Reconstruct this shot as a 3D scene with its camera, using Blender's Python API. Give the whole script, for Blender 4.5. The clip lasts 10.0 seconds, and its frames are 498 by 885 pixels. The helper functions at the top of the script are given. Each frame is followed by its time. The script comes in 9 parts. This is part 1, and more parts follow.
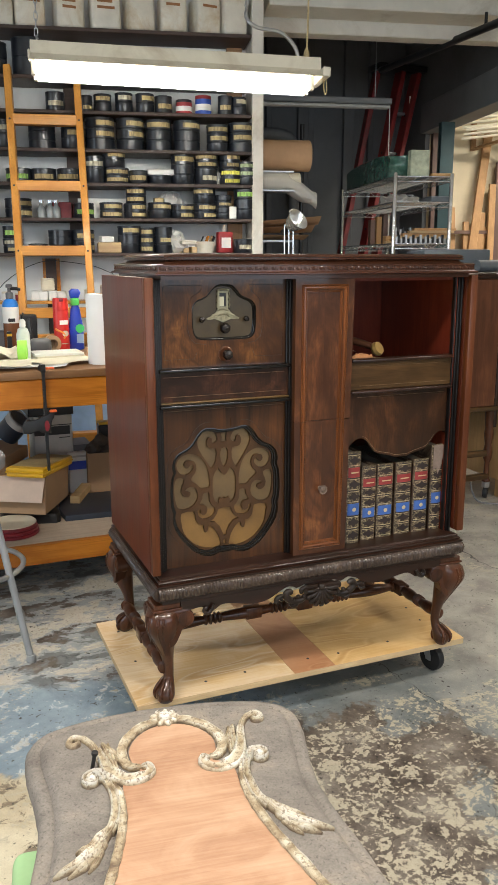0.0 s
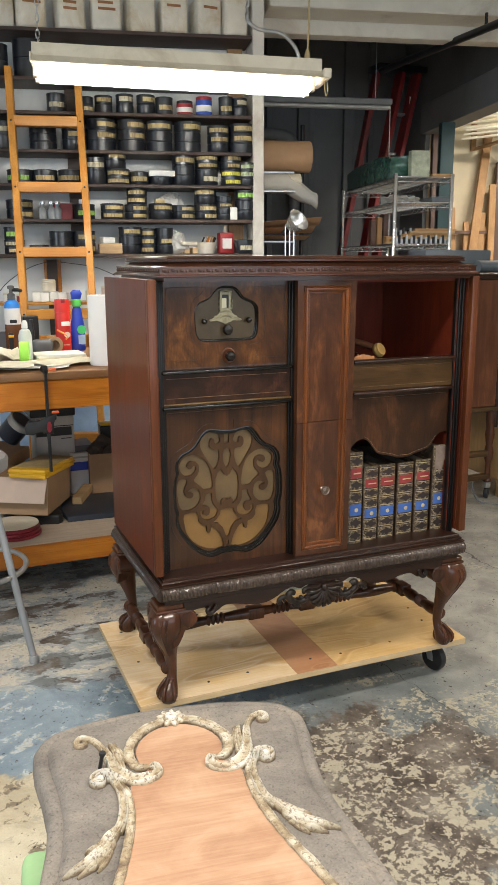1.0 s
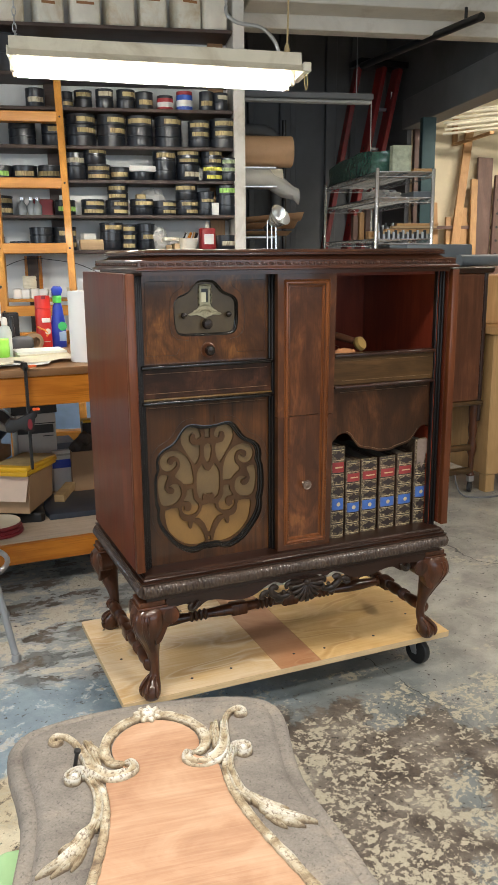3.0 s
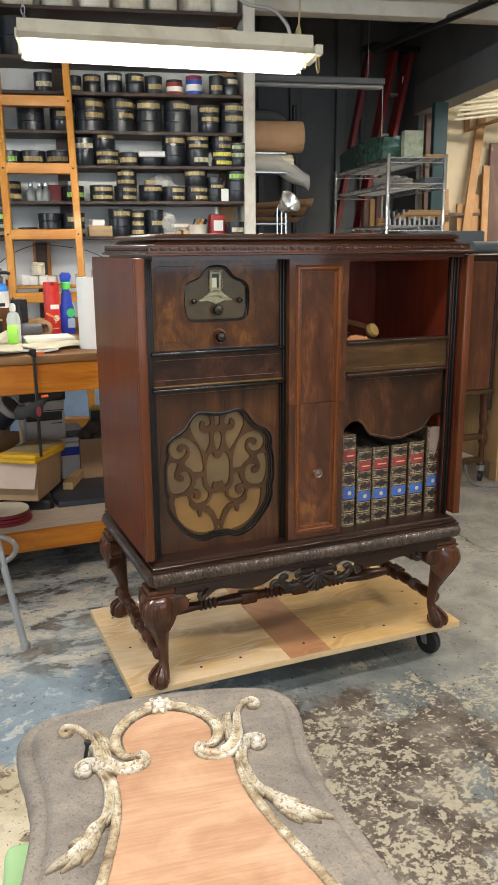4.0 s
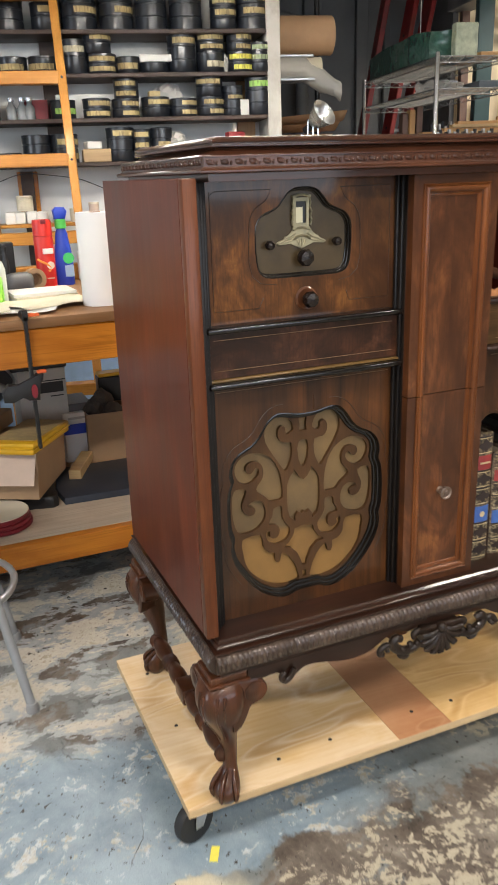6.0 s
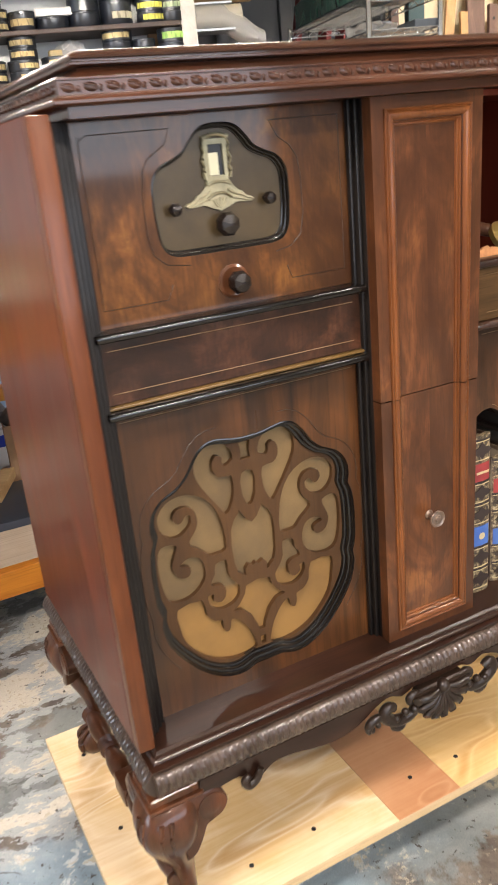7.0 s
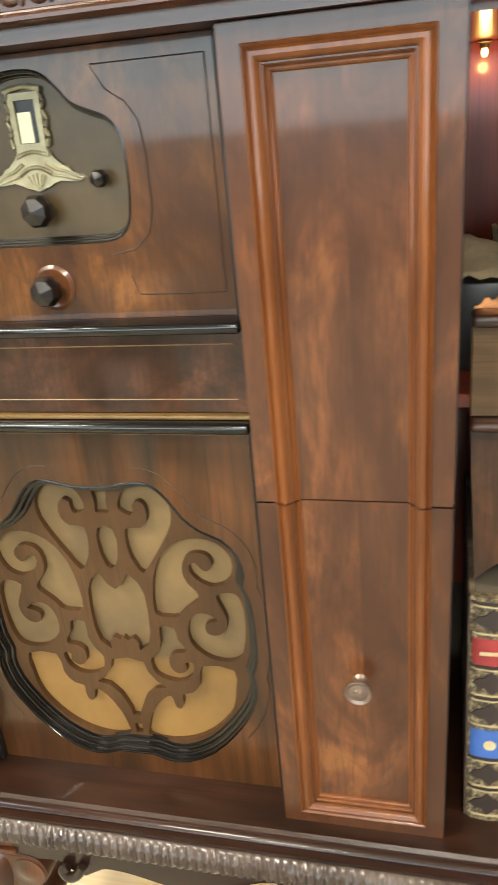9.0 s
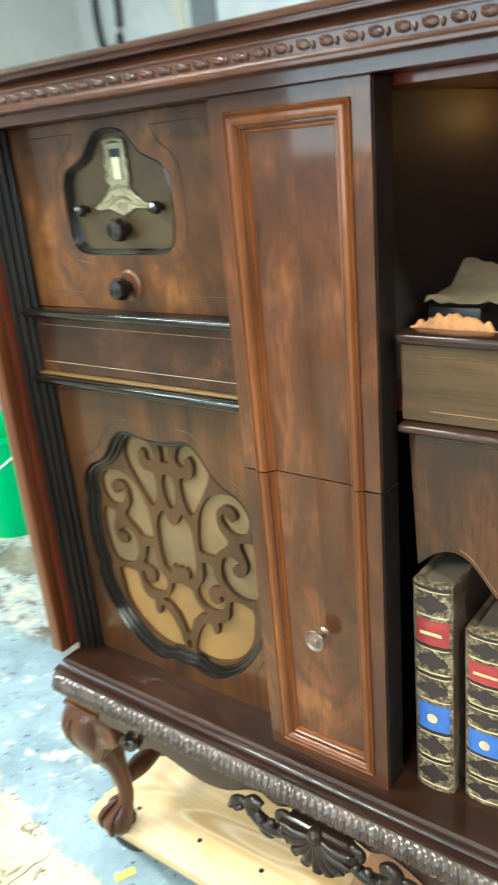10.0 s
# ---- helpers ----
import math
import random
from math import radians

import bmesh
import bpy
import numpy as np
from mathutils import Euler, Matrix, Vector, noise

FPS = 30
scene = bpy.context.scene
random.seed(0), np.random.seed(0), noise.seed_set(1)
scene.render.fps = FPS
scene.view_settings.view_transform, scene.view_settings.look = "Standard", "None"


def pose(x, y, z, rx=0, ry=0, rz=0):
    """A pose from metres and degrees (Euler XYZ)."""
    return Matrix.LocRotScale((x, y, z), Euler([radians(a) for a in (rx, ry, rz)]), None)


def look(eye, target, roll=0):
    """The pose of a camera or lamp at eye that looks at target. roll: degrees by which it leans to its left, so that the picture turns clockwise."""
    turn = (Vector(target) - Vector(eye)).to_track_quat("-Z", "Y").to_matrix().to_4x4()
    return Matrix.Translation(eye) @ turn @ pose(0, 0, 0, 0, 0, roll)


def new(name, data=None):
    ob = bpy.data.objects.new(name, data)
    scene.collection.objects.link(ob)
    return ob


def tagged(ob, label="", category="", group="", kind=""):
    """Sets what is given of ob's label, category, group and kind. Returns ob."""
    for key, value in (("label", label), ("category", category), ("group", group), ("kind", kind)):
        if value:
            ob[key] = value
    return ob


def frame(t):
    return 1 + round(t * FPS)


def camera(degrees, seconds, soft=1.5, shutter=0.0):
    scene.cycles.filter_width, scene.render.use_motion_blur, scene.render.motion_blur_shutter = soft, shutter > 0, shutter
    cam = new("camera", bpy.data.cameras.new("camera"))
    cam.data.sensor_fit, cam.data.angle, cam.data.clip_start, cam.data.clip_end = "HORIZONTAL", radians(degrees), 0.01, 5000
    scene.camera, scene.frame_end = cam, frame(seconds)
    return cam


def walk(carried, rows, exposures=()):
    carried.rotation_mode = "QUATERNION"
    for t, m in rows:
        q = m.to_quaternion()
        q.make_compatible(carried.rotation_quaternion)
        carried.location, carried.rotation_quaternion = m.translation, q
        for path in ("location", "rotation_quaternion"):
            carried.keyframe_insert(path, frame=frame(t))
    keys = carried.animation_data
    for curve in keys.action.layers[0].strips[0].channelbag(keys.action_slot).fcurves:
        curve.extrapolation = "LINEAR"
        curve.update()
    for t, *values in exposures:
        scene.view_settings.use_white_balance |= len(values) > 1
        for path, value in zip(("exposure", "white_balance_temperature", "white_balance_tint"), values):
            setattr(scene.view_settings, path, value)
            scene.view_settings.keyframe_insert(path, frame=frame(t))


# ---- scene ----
cam = camera(34.8, 10.0, 1.25, 0.5)
PATH = [
    (0, (0.476, 0.561, 1.265), (1.21, 2.367, 0.82), -0.1),
    (0.5, (0.472, 0.558, 1.27), (1.205, 2.365, 0.825), -0.1),
    (1, (0.468, 0.558, 1.269), (1.202, 2.365, 0.824), -0.2),
    (1.5, (0.469, 0.56, 1.266), (1.208, 2.364, 0.821), -0.2),
    (2, (0.472, 0.563, 1.264), (1.226, 2.36, 0.817), -0.4),
    (2.5, (0.48, 0.56, 1.262), (1.246, 2.351, 0.813), -0.5),
    (4, (0.484, 0.583, 1.254), (1.229, 2.375, 0.774), -0.4),
    (4.5, (0.475, 0.685, 1.245), (1.16, 2.49, 0.722), -0.3),
    (5, (0.446, 0.871, 1.246), (1.146, 2.652, 0.663), -1.4),
    (5.2, (0.458, 0.937, 1.248), (1.177, 2.707, 0.659), -1.6),
    (6.3, (0.618, 1.404, 1.22), (1.365, 3.137, 0.564), -2.5),
    (6.5, (0.634, 1.475, 1.214), (1.441, 3.18, 0.55), -3.7),
    (7, (0.765, 1.589, 1.187), (1.581, 3.274, 0.482), -5.7),
    (7.5, (0.914, 1.695, 1.182), (1.534, 3.438, 0.423), -6.3),
    (8, (1.068, 1.785, 1.184), (1.548, 3.549, 0.373), -4.8),
    (8.5, (1.283, 1.774, 1.179), (1.26, 3.604, 0.371), -4.0),
    (9, (1.505, 1.799, 1.164), (1.013, 3.58, 0.399), -5.3),
    (9.2, (1.582, 1.814, 1.158), (0.953, 3.556, 0.404), -5.6),
    (9.5, (1.695, 1.774, 1.160), (0.873, 3.465, 0.411), -5.8),
    (10, (1.845, 1.776, 1.180), (0.655, 3.256, 0.468), -5.8),
]
EXPOSURES = [(0.0, 0.17, 6230, 10), (4.0, 0.16, 6230, 10), (5.0, 0.2, 6230, 10), (6.5, 0.6, 6400, 15), (7.0, 0.97, 6450, 16), (8.0, 1.25, 6500, 10), (8.5, 1.24, 6500, 8), (9.0, 1.17, 6450, 4), (9.5, 1.34, 6080, 1), (10.0, 1.33, 5620, -6)]
walk(cam, [(t, look(eye, target, roll)) for t, eye, target, roll in PATH], EXPOSURES)

# ---- world and large lights ----
world = bpy.data.worlds.new("world")
scene.world = world
world.use_nodes = True
_wn = world.node_tree.nodes
_sky = _wn.new("ShaderNodeTexSky")
_sky.sky_type, _sky.sun_disc = "NISHITA", False
_sky.sun_elevation, _sky.sun_rotation = radians(35), radians(250)
world.node_tree.links.new(_sky.outputs[0], _wn["Background"].inputs[0])
_wn["Background"].inputs[1].default_value = 0.1


def area_lamp(name, m, size_x, size_y, watts, colour):
    """A rectangular lamp that shines along its own -z."""
    d = bpy.data.lights.new(name, "AREA")
    d.shape, d.size, d.size_y, d.energy, d.color = "RECTANGLE", size_x, size_y, watts, colour
    ob = new(name, d)
    ob.matrix_world = m
    return ob


# the room's ceiling tubes behind and beside the camera, and the windows on the south and west sides
TUBE = (1.0, 0.91, 0.78)
CEILING_LAMPS = [(-0.15, 1.35, 2.62, -13.0, 54.0), (1.75, -0.05, 2.72, -13.0, 64.0), (3.5, 1.2, 2.72, -13.0, 44.0), (5.0, 5.0, 2.72, -13.0, 70.0)]
for _x, _y, _z, _r, _w in CEILING_LAMPS:
    area_lamp("ceiling_tube_light", pose(_x, _y, _z, 0, 0, _r), 1.2, 0.14, _w, TUBE)
area_lamp("window_light", pose(-3.46, 2.95, 1.75, 0, -90, 0), 1.6, 1.7, 39.0, (0.74, 0.87, 1.0))
area_lamp("window_light", pose(1.00, -3.46, 1.85, 90, 0, 0), 7.0, 1.64, 112.0, (0.78, 0.89, 1.0))


# ---- helpers for building ----
def rnd(a, b):
    return random.uniform(a, b)


def B(u, v, z=0.0):
    """A place in the workshop's own axes: u along the shelf wall from its end post, v back from the shelf fronts."""
    return Vector((2.336 + 0.974 * u + 0.225 * v, 5.12 - 0.225 * u + 0.974 * v, z))


BTURN = -13.0


def box(bm, x0, x1, y0, y1, z0, z1, bevel=0.0, seg=1, m=None):
    vs = bmesh.ops.create_cube(bm, size=1.0)["verts"]
    for v in vs:
        v.co = Vector(((x0 + x1) / 2 + v.co.x * (x1 - x0), (y0 + y1) / 2 + v.co.y * (y1 - y0), (z0 + z1) / 2 + v.co.z * (z1 - z0)))
    if bevel:
        es = list({e for v in vs for e in v.link_edges})
        got = bmesh.ops.bevel(bm, geom=es, offset=bevel, segments=seg, affect="EDGES", profile=0.5)
        vs = list({v for v in got["verts"]} | {v for v in vs if v.is_valid})
    if m is not None:
        bmesh.ops.transform(bm, matrix=m, verts=vs)
    return bm


def cube(*a, **k):
    return box(bmesh.new(), *a, **k)


def lathe(bm, profile, seg=24, m=None, squash=1.0):
    """Turns (radius, height) pairs about z."""
    rings, made = [], []
    for r, z in profile:
        if r < 1e-6:
            ring = [bm.verts.new((0, 0, z))]
        else:
            ring = [bm.verts.new((r * math.cos(2 * math.pi * i / seg), squash * r * math.sin(2 * math.pi * i / seg), z)) for i in range(seg)]
        rings.append(ring)
        made += ring
    for a, b in zip(rings, rings[1:]):
        for i in range(seg):
            j = (i + 1) % seg
            if len(a) == 1 and len(b) == 1:
                continue
            if len(a) == 1:
                bm.faces.new((a[0], b[j], b[i]))
            elif len(b) == 1:
                bm.faces.new((a[i], a[j], b[0]))
            else:
                bm.faces.new((a[i], a[j], b[j], b[i]))
    for ring, flip in ((rings[0], True), (rings[-1], False)):
        if len(ring) > 2:
            bm.faces.new(ring[::-1] if flip else ring)
    if m is not None:
        bmesh.ops.transform(bm, matrix=m, verts=made)
    return bm


def tube(bm, points, radii, seg=8, flat=1.0, up=(0, 0, 1), caps=True):
    """A round bar along points; flat squashes it along up."""
    pts = [Vector(p) for p in points]
    if isinstance(radii, (int, float)):
        radii = [radii] * len(pts)
    rings = []
    for i, p in enumerate(pts):
        d = (pts[min(i + 1, len(pts) - 1)] - pts[max(i - 1, 0)]).normalized()
        u = Vector(up)
        if abs(d.dot(u)) > 0.98:
            u = Vector((1, 0, 0))
        s = d.cross(u).normalized()
        n = s.cross(d).normalized()
        rings.append([bm.verts.new(p + radii[i] * (math.cos(2 * math.pi * k / seg) * s + flat * math.sin(2 * math.pi * k / seg) * n)) for k in range(seg)])
    for a, b in zip(rings, rings[1:]):
        for k in range(seg):
            j = (k + 1) % seg
            bm.faces.new((a[k], a[j], b[j], b[k]))
    if caps:
        bm.faces.new(rings[0][::-1])
        bm.faces.new(rings[-1])
    return bm


def smooth_path(points, n=8, closed=False):
    """A Catmull-Rom curve through points of any dimension."""
    P = [Vector(p) for p in points]
    out = []
    N = len(P)
    last = N if closed else N - 1
    for i in range(last):
        if closed:
            a, b, c, d = P[(i - 1) % N], P[i], P[(i + 1) % N], P[(i + 2) % N]
        else:
            a, b, c, d = P[max(i - 1, 0)], P[i], P[i + 1], P[min(i + 2, N - 1)]
        for k in range(n):
            t = k / n
            out.append(0.5 * ((2 * b) + (c - a) * t + (2 * a - 5 * b + 4 * c - d) * t * t + (3 * b - a - 3 * c + d) * t ** 3))
    if not closed:
        out.append(P[-1])
    return out


def slab(bm, outline, z0, z1, bevel=0.0, m=None, seg=1):
    """A plate of that outline (x, y pairs, counter-clockwise) between two heights."""
    lo = [bm.verts.new((p[0], p[1], z0)) for p in outline]
    hi = [bm.verts.new((p[0], p[1], z1)) for p in outline]
    n = len(outline)
    top = bm.faces.new(hi)
    bm.faces.new(lo[::-1])
    for i in range(n):
        j = (i + 1) % n
        bm.faces.new((lo[i], lo[j], hi[j], hi[i]))
    vs = lo + hi
    if bevel:
        got = bmesh.ops.bevel(bm, geom=list(top.edges), offset=bevel, segments=seg, affect="EDGES", profile=0.5)
        vs = list({v for v in vs if v.is_valid} | set(got["verts"]))
    if m is not None:
        bmesh.ops.transform(bm, matrix=m, verts=vs)
    return bm


def rect_loft(bm, x0, x1, y0, y1, profile, close_top=True, close_bottom=True):
    """A mitred frame: rectangles grown by each profile row's offset, at its height."""
    rings = []
    for off, z in profile:
        rings.append([bm.verts.new(p) for p in ((x0 - off, y0 - off, z), (x1 + off, y0 - off, z), (x1 + off, y1 + off, z), (x0 - off, y1 + off, z))])
    for a, b in zip(rings, rings[1:]):
        for i in range(4):
            j = (i + 1) % 4
            bm.faces.new((a[i], a[j], b[j], b[i]))
    if close_bottom:
        bm.faces.new(rings[0][::-1])
    if close_top:
        bm.faces.new(rings[-1])
    return bm


def wall_ring(bm, outer, inner, y0, y1):
    """A plate in the xz plane with a hole: two outlines of equal length, from y0 (front) to y1."""
    n = len(outer)
    fo, fi = [bm.verts.new((p[0], y0, p[1])) for p in outer], [bm.verts.new((p[0], y0, p[1])) for p in inner]
    bo, bi = [bm.verts.new((p[0], y1, p[1])) for p in outer], [bm.verts.new((p[0], y1, p[1])) for p in inner]
    for i in range(n):
        j = (i + 1) % n
        bm.faces.new((fo[i], fo[j], fi[j], fi[i]))
        bm.faces.new((bo[j], bo[i], bi[i], bi[j]))
        bm.faces.new((fi[i], fi[j], bi[j], bi[i]))
        bm.faces.new((fo[j], fo[i], bo[i], bo[j]))
    return bm


def thing(name, place, turn=0.0, label="", category="", group="", kind=""):
    ob = new(name)
    ob.empty_display_size = 0.05
    ob.matrix_world = pose(place[0], place[1], place[2], 0, 0, turn)
    return tagged(ob, label, category, group, kind)


def bthing(name, u, v, z, label, cat, turn=0.0, group=""):
    return thing(name, B(u, v, z), BTURN + turn, label, cat, group)


def part(name, bm, material, parent=None, label="", smooth=35.0, world_space=False):
    """Links bm as one mesh under a thing or a part."""
    if world_space and parent is not None:
        top = parent
        while top.parent:
            top = top.parent
        bmesh.ops.transform(bm, matrix=top.matrix_basis.inverted(), verts=bm.verts)
    bmesh.ops.recalc_face_normals(bm, faces=bm.faces)
    me = bpy.data.meshes.new(name)
    bm.to_mesh(me)
    bm.free()
    me.materials.append(material)
    if smooth:
        me.polygons.foreach_set("use_smooth", [True] * len(me.polygons))
        me.set_sharp_from_angle(angle=radians(smooth))
    ob = new(name, me)
    ob.parent = parent
    return tagged(ob, label)


def share(name, me, parent, m):
    ob = new(name, me)
    ob.parent = parent
    ob.matrix_basis = m
    return ob


# ---- materials ----
def nodes_of(name):
    m = bpy.data.materials.new(name)
    m.use_nodes = True
    return m, m.node_tree.nodes, m.node_tree.links, m.node_tree.nodes["Principled BSDF"]


def ramp(N, L, src, stops):
    r = N.new("ShaderNodeValToRGB")
    e = r.color_ramp.elements
    while len(e) < len(stops):
        e.new(0.5)
    for k, (p, c) in zip(e, stops):
        k.position, k.color = p, (*c, 1)
    L.new(src, r.inputs[0])
    return r.outputs[0]


def coords(N, L, scale=(1, 1, 1), turn=(0, 0, 0), shift=False):
    t, mp = N.new("ShaderNodeTexCoord"), N.new("ShaderNodeMapping")
    mp.inputs["Scale"].default_value, mp.inputs["Rotation"].default_value = scale, [radians(a) for a in turn]
    L.new(t.outputs["Object"], mp.inputs[0])
    if shift:
        inf, vm = N.new("ShaderNodeObjectInfo"), N.new("ShaderNodeVectorMath")
        vm.operation = "SCALE"
        vm.inputs[0].default_value = (7.3, 3.1, 5.7)
        L.new(inf.outputs["Random"], vm.inputs["Scale"])
        L.new(vm.outputs[0], mp.inputs["Location"])
    return mp.outputs[0]


def noise_tex(N, L, vec, scale, detail=6.0, rough=0.6, distort=0.0):
    n = N.new("ShaderNodeTexNoise")
    n.inputs["Scale"].default_value, n.inputs["Detail"].default_value = scale, detail
    n.inputs["Roughness"].default_value, n.inputs["Distortion"].default_value = rough, distort
    L.new(vec, n.inputs["Vector"])
    return n.outputs["Fac"]


def mixc(N, L, fac, a, b, mode="MIX"):
    m = N.new("ShaderNodeMix")
    m.data_type, m.blend_type = "RGBA", mode
    for val, sock in ((fac, m.inputs[0]), (a, m.inputs[6]), (b, m.inputs[7])):
        if isinstance(val, (int, float)):
            sock.default_value = val
        elif isinstance(val, tuple):
            sock.default_value = (*val, 1)
        else:
            L.new(val, sock)
    return m.outputs[2]


def bump(N, L, bsdf, height, strength=0.2, distance=0.002):
    b = N.new("ShaderNodeBump")
    b.inputs["Strength"].default_value, b.inputs["Distance"].default_value = strength, distance
    L.new(height, b.inputs["Height"])
    L.new(b.outputs[0], bsdf.inputs["Normal"])


def scalar(N, L, src, lo, hi):
    m = N.new("ShaderNodeMapRange")
    m.inputs["To Min"].default_value, m.inputs["To Max"].default_value = lo, hi
    L.new(src, m.inputs[0])
    return m.outputs[0]


def wood(name, dark, light, along="z", grain=60.0, gloss=0.35, coat=0.0, figure=0.0, relief=0.05, clear=(0.05, 0.13)):
    """Wood with stretched grain, dark pores, stripes and larger clouds of colour."""
    m, N, L, b = nodes_of(name)
    k = {"x": (0.06, 1, 1), "y": (1, 0.06, 1), "z": (1, 1, 0.06)}[along]
    kk = {"x": (0.025, 1, 1), "y": (1, 0.025, 1), "z": (1, 1, 0.025)}[along]
    fine = noise_tex(N, L, coords(N, L, tuple(grain * a for a in k), shift=True), 1.0, 5, 0.65, 0.3)
    pore = noise_tex(N, L, coords(N, L, tuple(grain * 9 * a for a in kk), shift=True), 1.0, 2, 0.5, 0.1)
    broad = noise_tex(N, L, coords(N, L, tuple(9 * (a ** 0.5) for a in k), shift=True), 1.0, 4, 0.55, 1.2 + figure)
    cloud = noise_tex(N, L, coords(N, L, shift=True), 4.5, 3, 0.5, 0.8)
    mid = tuple(0.55 * p + 0.45 * q for p, q in zip(dark, light))
    deep = tuple(0.55 * p for p in dark)
    c1 = ramp(N, L, fine, [(0.33, dark), (0.5, mid), (0.66, light)])
    c2 = ramp(N, L, broad, [(0.36, dark), (0.5, mid), (0.64, light)])
    c = mixc(N, L, 0.5, c1, c2)
    c = mixc(N, L, ramp(N, L, pore, [(0.33, (0.34, 0.34, 0.34)), (0.46, (0, 0, 0))]), c, deep)
    c = mixc(N, L, ramp(N, L, cloud, [(0.38, (0.55, 0.55, 0.55)), (0.60, (0, 0, 0))]), c, dark)
    L.new(c, b.inputs["Base Color"])
    L.new(scalar(N, L, broad, gloss * 0.8, gloss * 1.25), b.inputs["Roughness"])
    if coat:
        b.inputs["Specular IOR Level"].default_value = 0.22
    b.inputs["Coat Weight"].default_value = coat
    L.new(scalar(N, L, cloud, clear[0], clear[1]), b.inputs["Coat Roughness"])
    bump(N, L, b, fine, relief, 0.001)
    return m


def paint(name, colour, rough=0.5, metal=0.0, vary=0.12, scale=14.0, dirt=None, relief=0.03, coat=0.0):
    """A plain coat of colour with faint unevenness, and dirt where given."""
    m, N, L, b = nodes_of(name)
    n1 = noise_tex(N, L, coords(N, L, shift=True), scale, 5, 0.6)
    lo, hi = tuple(c * (1 - vary) for c in colour), tuple(min(1.0, c * (1 + vary)) for c in colour)
    col = ramp(N, L, n1, [(0.3, lo), (0.7, hi)])
    if dirt:
        n2 = noise_tex(N, L, coords(N, L, shift=True), scale * 0.35, 7, 0.7, 0.6)
        col = mixc(N, L, ramp(N, L, n2, [(0.5, (0, 0, 0)), (0.72, (0.8, 0.8, 0.8))]), col, dirt)
    L.new(col, b.inputs["Base Color"])
    L.new(scalar(N, L, n1, rough * 0.8, min(1.0, rough * 1.2)), b.inputs["Roughness"])
    b.inputs["Metallic"].default_value = metal
    b.inputs["Coat Weight"].default_value = coat
    if relief:
        bump(N, L, b, noise_tex(N, L, coords(N, L), scale * 9, 4, 0.6), relief, 0.001)
    return m


def glow(name, colour, strength):
    m, N, L, b = nodes_of(name)
    b.inputs["Base Color"].default_value = (*colour, 1)
    b.inputs["Emission Color"].default_value = (*colour, 1)
    b.inputs["Emission Strength"].default_value = strength
    return m


MAHOGANY = wood("mahogany_side", (0.062, 0.013, 0.0065), (0.150, 0.034, 0.014), "z", 70, 0.38, 0.18, clear=(0.14, 0.26))
STILE = wood("mahogany_stile", (0.066, 0.018, 0.0065), (0.140, 0.042, 0.013), "z", 80, 0.36, 0.15)
DARKWOOD = wood("dark_walnut", (0.012, 0.0055, 0.0035), (0.046, 0.017, 0.009), "x", 70, 0.3, 0.4)
LEGWOOD = wood("leg_walnut", (0.024, 0.009, 0.0045), (0.108, 0.036, 0.014), "z", 60, 0.3, 0.35)
CARVEDWOOD = wood("dark_carved_walnut", (0.008, 0.005, 0.0035), (0.030, 0.016, 0.010), "z", 60, 0.34, 0.3)
BLACKWOOD = wood("ebonised_moulding", (0.006, 0.005, 0.005), (0.016, 0.012, 0.010), "z", 70, 0.42, 0.10)
VENEER_V = wood("walnut_veneer", (0.016, 0.0075, 0.0035), (0.125, 0.045, 0.0125), "z", 34, 0.3, 0.4, 0.4)


def burr(name, dark, light, scale=15.0, stretch=0.45, gold=None):
    """Figured veneer: swirling flames and clouds with fine flecks."""
    m, N, L, b = nodes_of(name)
    v = coords(N, L, (1.0, 1.0, stretch), (0, 9, 0), shift=True)
    a = noise_tex(N, L, v, scale, 5, 0.6, 2.2)
    h = noise_tex(N, L, coords(N, L, (1.0, 1.0, 0.8), (0, -20, 0), shift=True), scale * 2.6, 4, 0.6, 1.6)
    f = noise_tex(N, L, coords(N, L, (1, 1, 0.10), shift=True), 300.0, 3, 0.6, 0.2)
    d = noise_tex(N, L, v, 6.0, 3, 0.5, 0.8)
    mid = tuple(0.6 * p + 0.4 * q for p, q in zip(dark, light))
    c = ramp(N, L, a, [(0.34, dark), (0.48, mid), (0.58, light), (0.66, gold or light)])
    c = mixc(N, L, ramp(N, L, h, [(0.50, (0, 0, 0)), (0.66, (0.65, 0.65, 0.65))]), c, mid)
    c = mixc(N, L, ramp(N, L, f, [(0.36, (0.45, 0.45, 0.45)), (0.52, (0, 0, 0))]), c, dark)
    L.new(mixc(N, L, ramp(N, L, d, [(0.36, (0.75, 0.75, 0.75)), (0.56, (0, 0, 0))]), c, dark), b.inputs["Base Color"])
    b.inputs["Specular IOR Level"].default_value = 0.22
    L.new(scalar(N, L, a, 0.26, 0.40), b.inputs["Roughness"])
    b.inputs["Coat Weight"].default_value = 0.4
    L.new(scalar(N, L, d, 0.03, 0.09), b.inputs["Coat Roughness"])
    bump(N, L, b, f, 0.03, 0.001)
    return m


